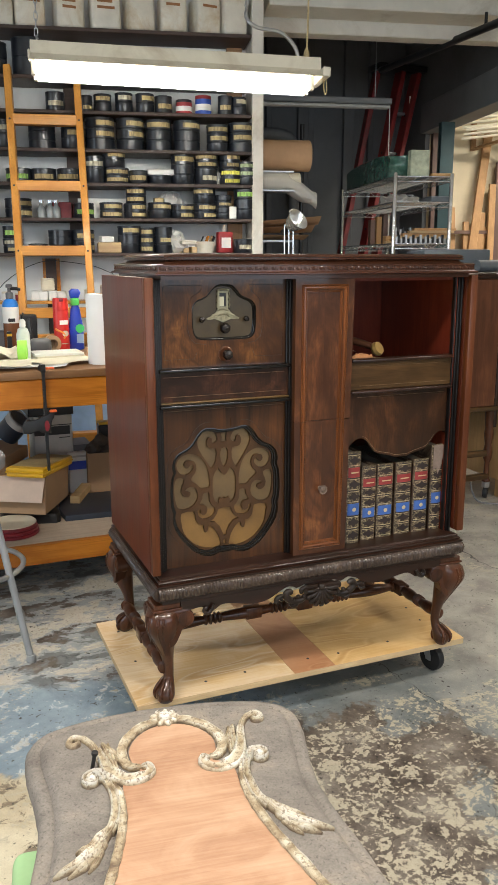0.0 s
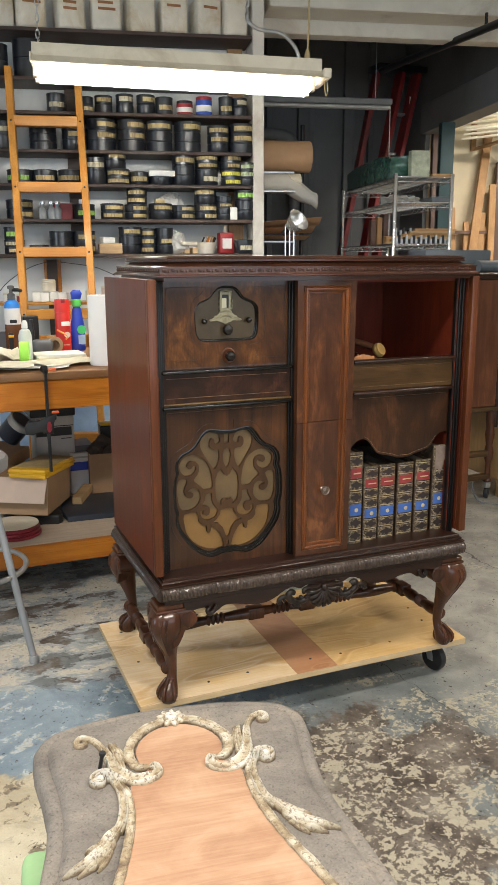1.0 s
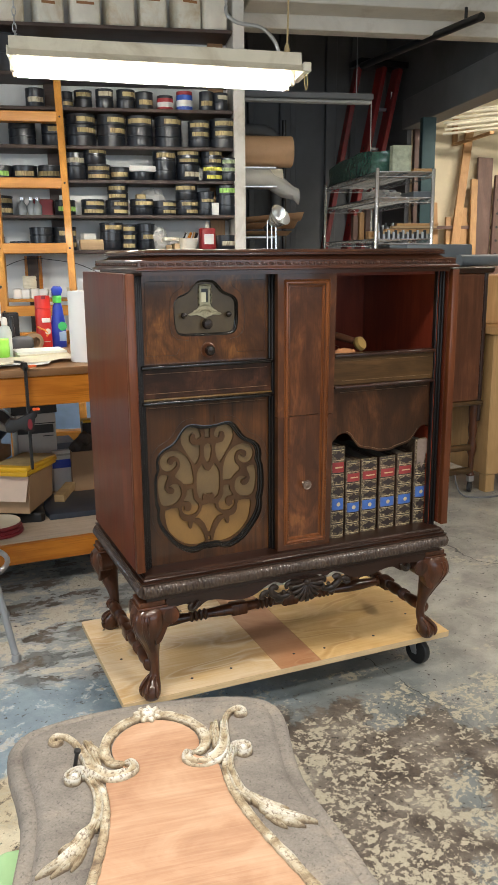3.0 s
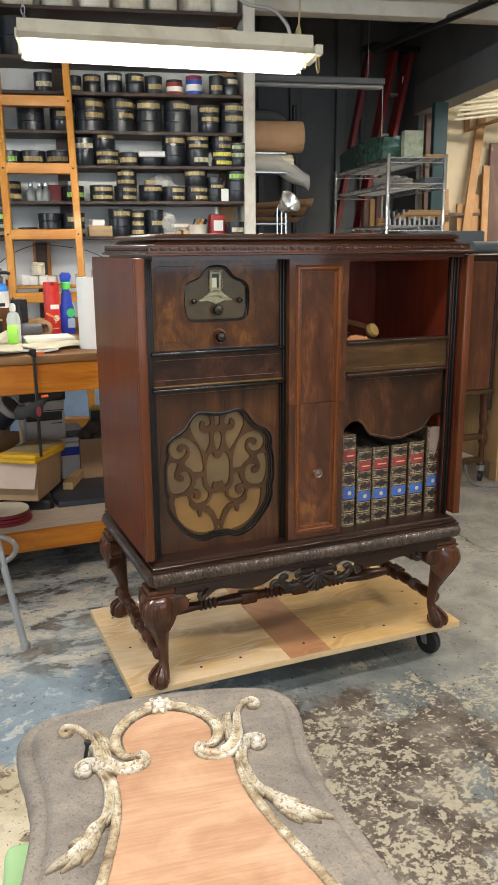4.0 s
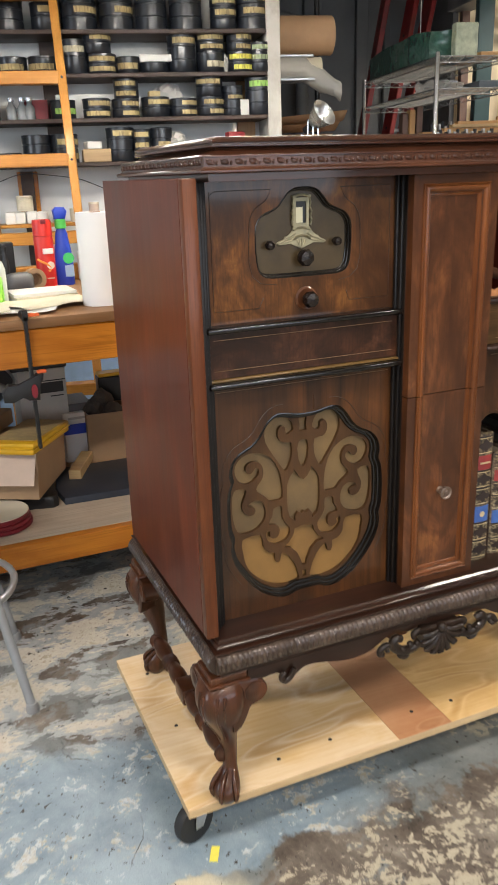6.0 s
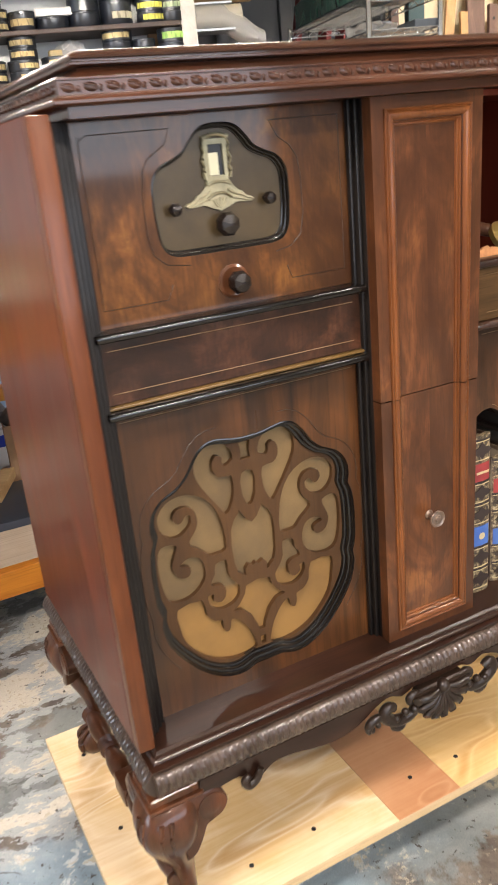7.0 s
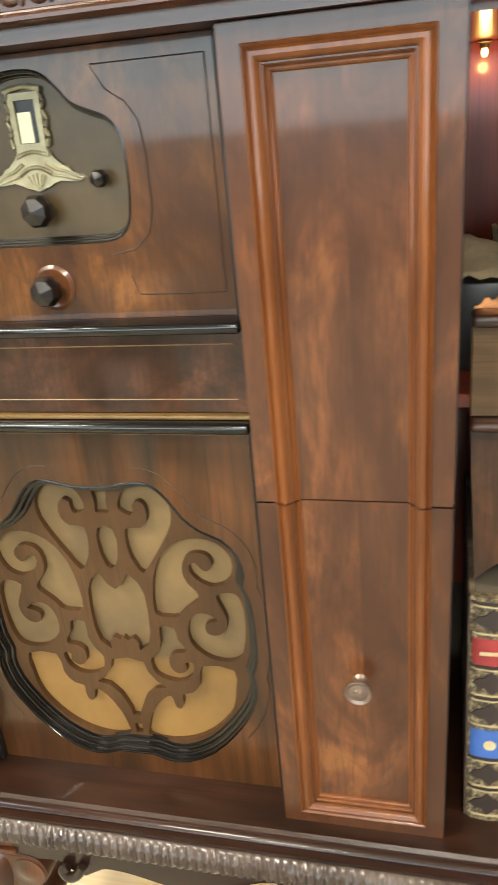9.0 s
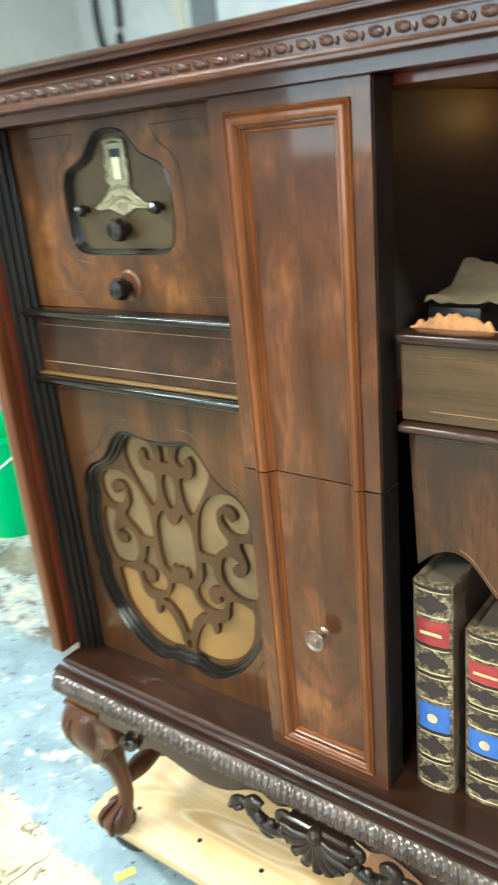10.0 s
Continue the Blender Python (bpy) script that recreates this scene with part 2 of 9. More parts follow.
BURL = burr("burr_walnut_veneer", (0.034, 0.013, 0.005), (0.128, 0.048, 0.0115), 11.0, 0.45, (0.185, 0.074, 0.0165))
DOORWOOD = burr("walnut_door", (0.040, 0.015, 0.007), (0.122, 0.043, 0.0155), 7.0, 0.5, (0.175, 0.066, 0.021))
DOORTRIM = wood("orange_walnut_trim", (0.080, 0.024, 0.007), (0.20, 0.064, 0.016), "z", 80, 0.32, 0.35)
RAILWOOD = wood("fiddleback_rail", (0.034, 0.018, 0.007), (0.105, 0.054, 0.019), "x", 50, 0.32, 0.35, 1.0)
TOPWOOD = wood("top_walnut", (0.026, 0.010, 0.0055), (0.095, 0.033, 0.015), "x", 70, 0.3, 0.45)
CROSSWOOD = burr("cross_rail_veneer", (0.016, 0.007, 0.004), (0.060, 0.022, 0.010), 10.0, 1.4, (0.085, 0.034, 0.017))
LEDGEWOOD = wood("dark_ledge_walnut", (0.008, 0.004, 0.0025), (0.030, 0.013, 0.0065), "x", 70, 0.3, 0.45)
INLAYDARK = paint("dark_line_inlay", (0.022, 0.012, 0.007), 0.45)
# The pale grey tone puts the gadroon's highlights into the wood colour.
GADROONWOOD = wood("highlit_carved_walnut", (0.020, 0.011, 0.008), (0.100, 0.068, 0.052), "z", 60, 0.34, 0.65)
INSIDE = wood("red_mahogany_inside", (0.110, 0.018, 0.009), (0.240, 0.044, 0.019), "z", 40, 0.3, 0.4)
INLAY = paint("pale_line_inlay", (0.17, 0.105, 0.050), 0.4)
DIALPLATE = paint("bronzed_dial_plate", (0.058, 0.038, 0.016), 0.36, 0.25, 0.2, 22, (0.034, 0.022, 0.011))
BRASS = paint("worn_brass", (0.33, 0.295, 0.19), 0.48, 0.55, 0.25, 60, (0.16, 0.13, 0.07), relief=0.2)
IVORY = paint("dial_ivory", (0.60, 0.56, 0.38), 0.3)
BAKELITE = paint("brown_black_bakelite", (0.008, 0.005, 0.0045), 0.26, 0.0, 0.1)
PEWTER = paint("turned_pewter", (0.20, 0.145, 0.115), 0.34, 0.7, 0.2, 60)
FRET = wood("fret_walnut", (0.040, 0.019, 0.008), (0.092, 0.044, 0.016), "z", 50, 0.42, 0.1)
BLACK = paint("black_enamel", (0.010, 0.010, 0.011), 0.4)
LININGPAINT = paint("dull_black_lining", (0.030, 0.026, 0.025), 0.6)
BLACKGLOSS = paint("black_gloss_lip", (0.006, 0.005, 0.0045), 0.13)
PLYEDGE = wood("plywood_edge", (0.42, 0.30, 0.16), (0.62, 0.47, 0.27), "x", 120, 0.6)
BENCHWOOD = wood("orange_pine", (0.38, 0.118, 0.010), (0.66, 0.250, 0.026), "x", 24, 0.42, 0.2, 1.5)
BENCHEDGE = wood("worn_bench_edge", (0.20, 0.095, 0.035), (0.34, 0.18, 0.075), "x", 30, 0.5)
TREADWOOD = wood("yellow_pine_tread", (0.48, 0.20, 0.035), (0.70, 0.34, 0.075), "x", 30, 0.42, 0.2)
BENCHTOP = wood("bench_top", (0.40, 0.26, 0.12), (0.60, 0.43, 0.22), "x", 30, 0.5)
LADDERWOOD = wood("yellow_pine_ladder", (0.48, 0.20, 0.035), (0.72, 0.36, 0.08), "z", 30, 0.4, 0.2)
SHELFWOOD = wood("stained_shelf", (0.035, 0.020, 0.014), (0.080, 0.045, 0.030), "x", 30, 0.55)
WHITEWALL = paint("white_wall", (0.72, 0.72, 0.70), 0.7, 0, 0.05, 3.0, (0.55, 0.53, 0.49), 0.1)
OLDPAINT = paint("old_cream_paint", (0.66, 0.63, 0.56), 0.65, 0, 0.08, 5.0, (0.36, 0.30, 0.22), 0.1)
DIMWALL = paint("grey_brown_wall", (0.22, 0.20, 0.17), 0.8, 0, 0.15, 3.0, (0.12, 0.11, 0.09), 0.1)
GREYWALL = paint("grey_back_wall", (0.16, 0.165, 0.17), 0.7, 0, 0.15, 3.0, (0.10, 0.10, 0.10), 0.1)
CREAMWALL = paint("cream_wall", (0.72, 0.62, 0.42), 0.7, 0, 0.06, 3.0, (0.58, 0.48, 0.32), 0.08)
CEILPAINT = paint("grey_ceiling", (0.34, 0.34, 0.34), 0.8, 0, 0.1, 3.0)
TIN = paint("black_tin", (0.0125, 0.0150, 0.0205), 0.32, 0.0, 0.2, 30, coat=0.2)
PAPERTAN = paint("tan_paper_label", (0.42, 0.32, 0.16), 0.7, 0, 0.15, 40)
PAPERGREEN = paint("green_paper_label", (0.30, 0.55, 0.12), 0.7, 0, 0.1, 40)
PAPERYELLOW = paint("yellow_paper_label", (0.75, 0.68, 0.10), 0.7, 0, 0.1, 40)
PAPERPALE = paint("pale_green_label", (0.42, 0.48, 0.28), 0.7, 0, 0.1, 40)
WHITEPAPER = paint("white_paper", (0.78, 0.77, 0.73), 0.75, 0, 0.06, 8.0)
CARD = paint("cardboard", (0.36, 0.23, 0.13), 0.8, 0, 0.1, 10.0, relief=0.1)
KRAFT = paint("kraft_paper", (0.50, 0.31, 0.17), 0.65, 0, 0.08, 8.0)
STEEL = paint("galvanised_steel", (0.45, 0.46, 0.47), 0.35, 0.8, 0.12, 20)
CHROME = paint("chrome_wire", (0.62, 0.64, 0.66), 0.22, 0.9, 0.06)
REDPAINT = paint("red_fibreglass", (0.30, 0.020, 0.022), 0.45, 0, 0.15)
RUBBER = paint("black_rubber", (0.014, 0.014, 0.015), 0.6)
GILTWOOD = paint("dull_gilt_strip", (0.15, 0.085, 0.026), 0.35, 0.2, 0.2, 40)
CARDWOOD = wood("tan_board", (0.30, 0.16, 0.07), (0.42, 0.25, 0.12), "z", 30, 0.6)
TINLID = paint("dark_tin_lid", (0.030, 0.031, 0.034), 0.35, 0.4, 0.2, 30)
INKBROWN = paint("brown_ink", (0.30, 0.13, 0.045), 0.7)
GLASSGREY = paint("grey_glass", (0.30, 0.32, 0.32), 0.12, 0.0, 0.1, coat=0.5)
TUBEGLOW = glow("tube_glow", (1.0, 0.95, 0.85), 44.0)
CREAMPAPER = paint("cream_paper", (0.70, 0.64, 0.50), 0.75, 0, 0.08, 8)
GREYPLASTIC = paint("grey_plastic", (0.10, 0.10, 0.105), 0.4, 0, 0.15)
LOWSHELF = wood("worn_low_shelf", (0.46, 0.36, 0.27), (0.66, 0.55, 0.43), "x", 20, 0.7)
PALECARD = paint("pale_card", (0.56, 0.44, 0.36), 0.8, 0, 0.08)
GREYCARD = paint("grey_card", (0.50, 0.48, 0.45), 0.75, 0, 0.1, 10)
YELLOWP = paint("yellow_plastic", (0.66, 0.38, 0.010), 0.4, 0, 0.08)
DARKRED = paint("dark_red_tin", (0.22, 0.020, 0.030), 0.35, 0, 0.15)
NAVY = paint("navy_enamel", (0.030, 0.038, 0.055), 0.4, 0, 0.2)
DARKRAG = paint("dark_rag", (0.060, 0.045, 0.035), 0.9, 0, 0.3, 40)
PALEBLUE = paint("bluish_lit_wall", (0.30, 0.42, 0.60), 0.6, 0, 0.1)


def film_material():
    m, N, L, b = nodes_of("crumpled_clear_film")
    b.inputs["Base Color"].default_value = (0.75, 0.73, 0.68, 1)
    b.inputs["Roughness"].default_value = 0.35
    b.inputs["Alpha"].default_value = 0.5
    return m


FILM = film_material()


def crag(x, y, z, r, seed):
    """A crumpled lump."""
    bm = bmesh.new()
    bmesh.ops.create_icosphere(bm, subdivisions=2, radius=r)
    for v in bm.verts:
        v.co *= 1 + 0.5 * noise.noise(v.co * 40 + Vector((seed * 3.7, 0, 0)))
    bmesh.ops.translate(bm, verts=bm.verts, vec=(x, y, z))
    return bm
GREYPAINTED = paint("grey_painted_timber", (0.20, 0.205, 0.21), 0.6, 0, 0.12, 5)
TEAL = paint("dark_teal_paint", (0.026, 0.058, 0.062), 0.45, 0, 0.15, 6)
GREENWRAP = paint("green_plastic_wrap", (0.045, 0.115, 0.090), 0.25, 0, 0.45, 18, (0.16, 0.22, 0.20), coat=0.4)
LUMBER = wood("leaning_lumber", (0.36, 0.19, 0.07), (0.58, 0.34, 0.14), "z", 30, 0.55)
LUMBERDARK = wood("dark_lumber", (0.10, 0.055, 0.040), (0.19, 0.11, 0.08), "z", 30, 0.55)
SLATE = paint("slate_blue_case", (0.09, 0.105, 0.12), 0.45, 0, 0.12, 10)
GREENBUCKET = paint("green_bucket", (0.010, 0.36, 0.11), 0.4, 0, 0.06)
TANWOOD = wood("tan_chest", (0.34, 0.20, 0.08), (0.50, 0.32, 0.14), "z", 30, 0.45)

# ---- the workshop ----
def floor_material():
    m, N, L, b = nodes_of("worn_painted_concrete")
    v = coords(N, L)
    sep = N.new("ShaderNodeSeparateXYZ")
    L.new(v, sep.inputs[0])

    def maths(op, a, c):
        n = N.new("ShaderNodeMath")
        n.operation = op
        for k, q in enumerate((a, c)):
            if isinstance(q, (int, float)):
                n.inputs[k].default_value = q
            else:
                L.new(q, n.inputs[k])
        return n.outputs[0]

    def band(src, lo, hi):
        n = N.new("ShaderNodeMapRange")
        n.interpolation_type = "SMOOTHSTEP"
        n.inputs["From Min"].default_value, n.inputs["From Max"].default_value = lo, hi
        L.new(src, n.inputs[0])
        return n.outputs[0]
    X, Y = sep.outputs["X"], sep.outputs["Y"]
    warp = maths("SUBTRACT", noise_tex(N, L, v, 2.6, 6, 0.65, 0.2), 0.5)
    Yw, Xw = maths("ADD", Y, maths("MULTIPLY", warp, 0.35)), maths("ADD", X, maths("MULTIPLY", warp, 0.9))
    big = noise_tex(N, L, v, 1.8, 9, 0.68, 0.2)
    mid = noise_tex(N, L, v, 6.0, 10, 0.70, 0.4)
    patch = noise_tex(N, L, coords(N, L, (0.9, 1.5, 1.0)), 4.2, 10, 0.72, 0.2)
    chip = noise_tex(N, L, v, 24.0, 9, 0.70, 0.6)
    tiny = noise_tex(N, L, v, 70.0, 6, 0.65, 0.3)
    fine = noise_tex(N, L, v, 320.0, 4, 0.7)
    # bare dark concrete with old grey paint over it
    c = ramp(N, L, mid, [(0.36, (0.060, 0.050, 0.042)), (0.45, (0.120, 0.097, 0.080)), (0.55, (0.190, 0.162, 0.135)), (0.64, (0.300, 0.270, 0.222))])
    greypaint = mixc(N, L, ramp(N, L, mid, [(0.36, (0, 0, 0)), (0.64, (1, 1, 1))]), (0.150, 0.168, 0.168), (0.250, 0.265, 0.258))
    c = mixc(N, L, band(big, 0.475, 0.505), c, greypaint)
    # flaked layers further back: pale blue over cream over brown
    far = maths("MULTIPLY", band(Yw, 2.62, 2.80), maths("SUBTRACT", 1.0, band(Xw, 1.6, 2.1)))
    plain = maths("MULTIPLY", band(Xw, 1.75, 2.15), band(Yw, 2.0, 2.35))
    c = mixc(N, L, plain, c, ramp(N, L, mid, [(0.34, (0.21, 0.198, 0.174)), (0.48, (0.325, 0.310, 0.276)), (0.64, (0.45, 0.430, 0.38))]))
    c = mixc(N, L, maths("MULTIPLY", far, band(patch, 0.470, 0.482)), c, mixc(N, L, chip, (0.23, 0.25, 0.255), (0.52, 0.55, 0.56)))
    c = mixc(N, L, maths("MULTIPLY", far, band(patch, 0.532, 0.542)), c, mixc(N, L, chip, (0.42, 0.385, 0.31), (0.78, 0.74, 0.64)))
    # blue paint in a band across the shop, scuffed white
    blue_zone = maths("MULTIPLY", maths("MULTIPLY", band(Yw, 2.385, 2.405), maths("SUBTRACT", 1.0, band(Yw, 2.78, 2.84))), maths("SUBTRACT", 1.0, band(Xw, 1.2, 1.5)))
    bluec = mixc(N, L, ramp(N, L, mid, [(0.36, (0, 0, 0)), (0.62, (1, 1, 1))]), (0.175, 0.240, 0.295), (0.320, 0.400, 0.455))
    bluec = mixc(N, L, band(maths("ADD", maths("MULTIPLY", chip, 0.5), maths("MULTIPLY", patch, 0.5)), 0.535, 0.570), bluec, (0.56, 0.60, 0.62))
    bluec = mixc(N, L, band(maths("ADD", maths("MULTIPLY", chip, 0.6), maths("MULTIPLY", mid, 0.4)), 0.385, 0.365), bluec, (0.095, 0.085, 0.075))
    c = mixc(N, L, blue_zone, c, bluec)
    # bare beige screed at the near west side with dark stains
    beige_zone = maths("MULTIPLY", maths("SUBTRACT", 1.0, band(Yw, 2.385, 2.405)), maths("SUBTRACT", 1.0, band(Xw, 0.90, 1.10)))
    beige = ramp(N, L, mid, [(0.34, (0.42, 0.35, 0.23)), (0.5, (0.60, 0.53, 0.38)), (0.66, (0.70, 0.64, 0.48))])
    beige = mixc(N, L, maths("MULTIPLY", band(maths("ADD", maths("MULTIPLY", chip, 0.65), maths("MULTIPLY", mid, 0.35)), 0.445, 0.415), 0.85), beige, (0.175, 0.135, 0.090))
    c = mixc(N, L, beige_zone, c, beige)
    # flaked chips: thick in front of the dolly, scattered elsewhere
    near = maths("MULTIPLY", band(Xw, 0.85, 1.0), maths("SUBTRACT", 1.0, band(Yw, 2.15, 2.35)))
    thick = maths("MULTIPLY", near, maths("SUBTRACT", 1.0, band(Xw, 1.35, 1.75)))
    flake = maths("ADD", maths("ADD", maths("MULTIPLY", chip, 0.45), maths("MULTIPLY", tiny, 0.35)), maths("ADD", maths("MULTIPLY", thick, 0.040), maths("MULTIPLY", big, 0.20)))
    c = mixc(N, L, maths("MULTIPLY", band(flake, 0.518, 0.532), band(maths("ADD", near, maths("MULTIPLY", patch, 0.6)), 0.30, 0.36)), c, mixc(N, L, tiny, (0.30, 0.265, 0.195), (0.60, 0.545, 0.42)))
    c = mixc(N, L, band(maths("ADD", maths("MULTIPLY", chip, 0.4), maths("MULTIPLY", tiny, 0.6)), 0.415, 0.39), c, (0.050, 0.043, 0.036))
    vor = N.new("ShaderNodeTexVoronoi")
    vor.feature = "DISTANCE_TO_EDGE"
    vor.inputs["Scale"].default_value = 0.85
    wob = N.new("ShaderNodeVectorMath")
    wob.operation = "MULTIPLY_ADD"
    nz = N.new("ShaderNodeTexNoise")
    nz.inputs["Scale"].default_value, nz.inputs["Detail"].default_value = 3.0, 7.0
    L.new(v, nz.inputs["Vector"])
    L.new(nz.outputs["Color"], wob.inputs[0])
    wob.inputs[1].default_value = (0.35, 0.35, 0.0)
    L.new(v, wob.inputs[2])
    L.new(wob.outputs[0], vor.inputs["Vector"])
    c = mixc(N, L, maths("MULTIPLY", band(vor.outputs["Distance"], 0.0022, 0.0006), band(big, 0.47, 0.58)), c, (0.035, 0.030, 0.026))
    c = mixc(N, L, 0.4, c, ramp(N, L, fine, [(0.3, (0.45, 0.45, 0.45)), (0.7, (1, 1, 1))]), "MULTIPLY")
    L.new(c, b.inputs["Base Color"])
    L.new(scalar(N, L, mid, 0.24, 0.62), b.inputs["Roughness"])
    bump(N, L, b, flake, 0.35, 0.004)
    return m


def structure(name, bm, mat, label):
    ob = part(name, bm, mat)
    return tagged(ob, label, kind="structure")


structure("floor", cube(-3.6, 7.6, -3.6, 9.2, -0.12, 0.0), floor_material(), "worn grey-blue painted concrete floor with chipped patches")
BM = Matrix.Translation((2.336, 5.12, 0)) @ pose(0, 0, 0, 0, 0, BTURN)


def bbox(bm, u0, u1, v0, v1, z0, z1, bevel=0.0):
    return box(bm, u0, u1, v0, v1, z0, z1, bevel, 1, BM)


H = 3.05
structure("wall_shelves", bbox(bmesh.new(), -6.3, 0.02, 0.27, 0.40, 0.0, H), WHITEWALL, "white painted wall behind the paint shelves")
structure("wall_post", bbox(bmesh.new(), 0.02, 0.088, 0.03, 0.42, 0.0, H, 0.004), OLDPAINT, "cream painted timber post at the end of the shelves")
structure("wall_back", bbox(bmesh.new(), -0.2, 2.2, 2.9, 3.0, 0.0, H + 0.6), GREYWALL, "dark grey panelled back wall")
for u in (0.32, 0.62, 0.92, 1.02, 1.36, 1.60):
    structure("wall_batten", bbox(bmesh.new(), u, u + (0.10 if u in (0.92, 1.36) else 0.05), 2.84, 2.8995, 0.0, H + 0.6, 0.004), GREYWALL, "dark grey wall batten")
structure("wall_back_side", bbox(bmesh.new(), -0.2, -0.1, 0.41, 2.9, 0.0, H + 0.6), GREYWALL, "dark wall of the back bay")
structure("wall_cream", bbox(bmesh.new(), 2.0, 5.6, 2.3, 2.4, 0.0, H), CREAMWALL, "cream wall behind the stacked lumber")
structure("wall_cream_side", bbox(bmesh.new(), 1.96, 2.0, 2.3, 2.9, 0.0, H + 0.6), GREYWALL, "grey wall return")
for nm, a in (("wall_west_south", (-3.6, 2.05, 0.0, H)), ("wall_west_north", (3.85, 7.6, 0.0, H)), ("wall_west_sill", (2.05, 3.85, 0.0, 0.85)), ("wall_west_lintel", (2.05, 3.85, 2.65, H))):
    structure(nm, cube(-3.6, -3.45, a[0], a[1], a[2], a[3]), WHITEWALL, "white wall round the window")
win = thing("window_1", (-3.52, 2.95, 0.85), 0, "white painted workshop window", kind="structure")
for y0, y1, z0, z1 in ((-0.90, 0.90, 0.0, 0.06), (-0.90, 0.90, 1.74, 1.80), (-0.90, -0.84, 0.06, 1.74), (0.84, 0.90, 0.06, 1.74), (-0.03, 0.03, 0.06, 1.74)):
    part("window_frame", cube(-0.04, 0.04, y0, y1, z0, z1, 0.003), WHITEWALL, win)
# Unseen wall, its colour kept dark to weaken reflections in the cabinet.
for nm, a in (("wall_south_west", (-3.6, -2.6, 0.0, H)), ("wall_south_east", (4.6, 7.6, 0.0, H)), ("wall_south_sill", (-2.6, 4.6, 0.0, 1.0)), ("wall_south_lintel", (-2.6, 4.6, 2.7, H))):
    structure(nm, cube(a[0], a[1], -3.6, -3.45, a[2], a[3]), DIMWALL, "unseen grey-brown wall round the wide window, kept dark for the reflections")
win = thing("window_2", (1.0, -3.52, 1.0), 0, "wide white workshop window", kind="structure")
for x0, x1, z0, z1 in [(-3.6, 3.6, 0.0, 0.06), (-3.6, 3.6, 1.64, 1.70)] + [(x - 0.03, x + 0.03, 0.06, 1.64) for x in (-3.57, -1.8, 0.0, 1.8, 3.57)]:
    part("window_frame", cube(x0, x1, -0.04, 0.04, z0, z1, 0.003), WHITEWALL, win)
structure("wall_east", cube(7.45, 7.6, -3.6, 9.2, 0.0, H + 0.6), CREAMWALL, "cream wall")
structure("wall_north", cube(-3.6, 7.6, 9.05, 9.2, 0.0, H + 0.6), GREYWALL, "dark wall")
structure("ceiling", bbox(bmesh.new(), -7.5, 7.5, -10.0, 0.2, H, H + 0.1), OLDPAINT, "cream painted ceiling")
structure("ceiling_back", bbox(bmesh.new(), -7.5, 7.5, 0.2, 5.2, H + 0.6, H + 0.7), CEILPAINT, "dark grey ceiling of the back bay")
structure("beam_front", bbox(bmesh.new(), 0.126, 6.0, 0.06, 0.30, 2.70, H - 0.002, 0.006), OLDPAINT, "cream painted ceiling beam")
structure("beam_step", bbox(bmesh.new(), 0.126, 6.0, 0.302, 0.42, 2.62, H + 0.598, 0.006), OLDPAINT, "lower cream painted beam")
structure("beam_wall", bbox(bmesh.new(), -6.3, 0.088, 0.27, 0.42, H + 0.001, H + 0.598), OLDPAINT, "cream wall above the shelves")
structure("beam_side", bbox(bmesh.new(), 1.90, 2.08, 0.44, 2.28, 2.36, 2.60, 0.005), GREYPAINTED, "grey painted side beam")
structure("beam_side_fill", bbox(bmesh.new(), 1.93, 2.05, 0.44, 2.28, 2.602, H + 0.598), GREYWALL, "dark boarding over the side beam")

# ---- the radio cabinet on its dolly ----
PLY = 0.133
XZ = Matrix(((1, 0, 0, 0), (0, 0, -1, 0), (0, 1, 0, 0), (0, 0, 0, 1)))  # lays a flat shape up: its y becomes z, its height comes forward


def mirrored(half, cx):
    """A closed outline from its right half (dx, z), top to bottom."""
    right = [(cx + d, z) for d, z in half]
    left = [(cx - d, z) for d, z in reversed(half) if d > 1e-6]
    return right + left


def framed(inner, x0, x1, z0, z1):
    """Points on a rectangle facing each point of an outline, its corners among them."""
    cx, cz = (x0 + x1) / 2, sum(p[1] for p in inner) / len(inner)
    out = []
    for px, pz in inner:
        dx, dz = px - cx, pz - cz
        k = min(((x1 if dx > 0 else x0) - cx) / dx if abs(dx) > 1e-9 else 1e9, ((z1 if dz > 0 else z0) - cz) / dz if abs(dz) > 1e-9 else 1e9)
        out.append((cx + dx * k, cz + dz * k))
    for c in ((x0, z0), (x1, z0), (x1, z1), (x0, z1)):
        i = min(range(len(out)), key=lambda n: (out[n][0] - c[0]) ** 2 + (out[n][1] - c[1]) ** 2)
        out[i] = c
    return out


def grown(outline, g):
    """The outline moved outward by g."""
    n, out = len(outline), []
    for i in range(n):
        a, b = Vector(outline[i - 1]), Vector(outline[(i + 1) % n])
        d = (b - a).normalized()
        out.append((outline[i][0] + d.y * g, outline[i][1] - d.x * g))
    return out


def line_inlay(bm, pts, y, w=0.0016):
    return tube(bm, [(p[0], y, p[1]) for p in pts], w / 2, 4, 1.0, (0, 1, 0))


radio = thing("radio_cabinet", (1.418, 2.645, PLY), 0, "tall dark mahogany radio phonograph cabinet on carved cabriole legs", "radio cabinet")
X0, X1, YF, YB = 0.952, 1.884, 2.368, 2.860
CX0, CX1 = 0.978, 1.858  # the carcase between the two doors that stand open against its sides
ZB, ZT = 0.4875, 1.222


def rpart(name, bm, mat, parent=None, label="", smooth=35.0):
    return part(name, bm, mat, parent or radio, label, smooth, True)


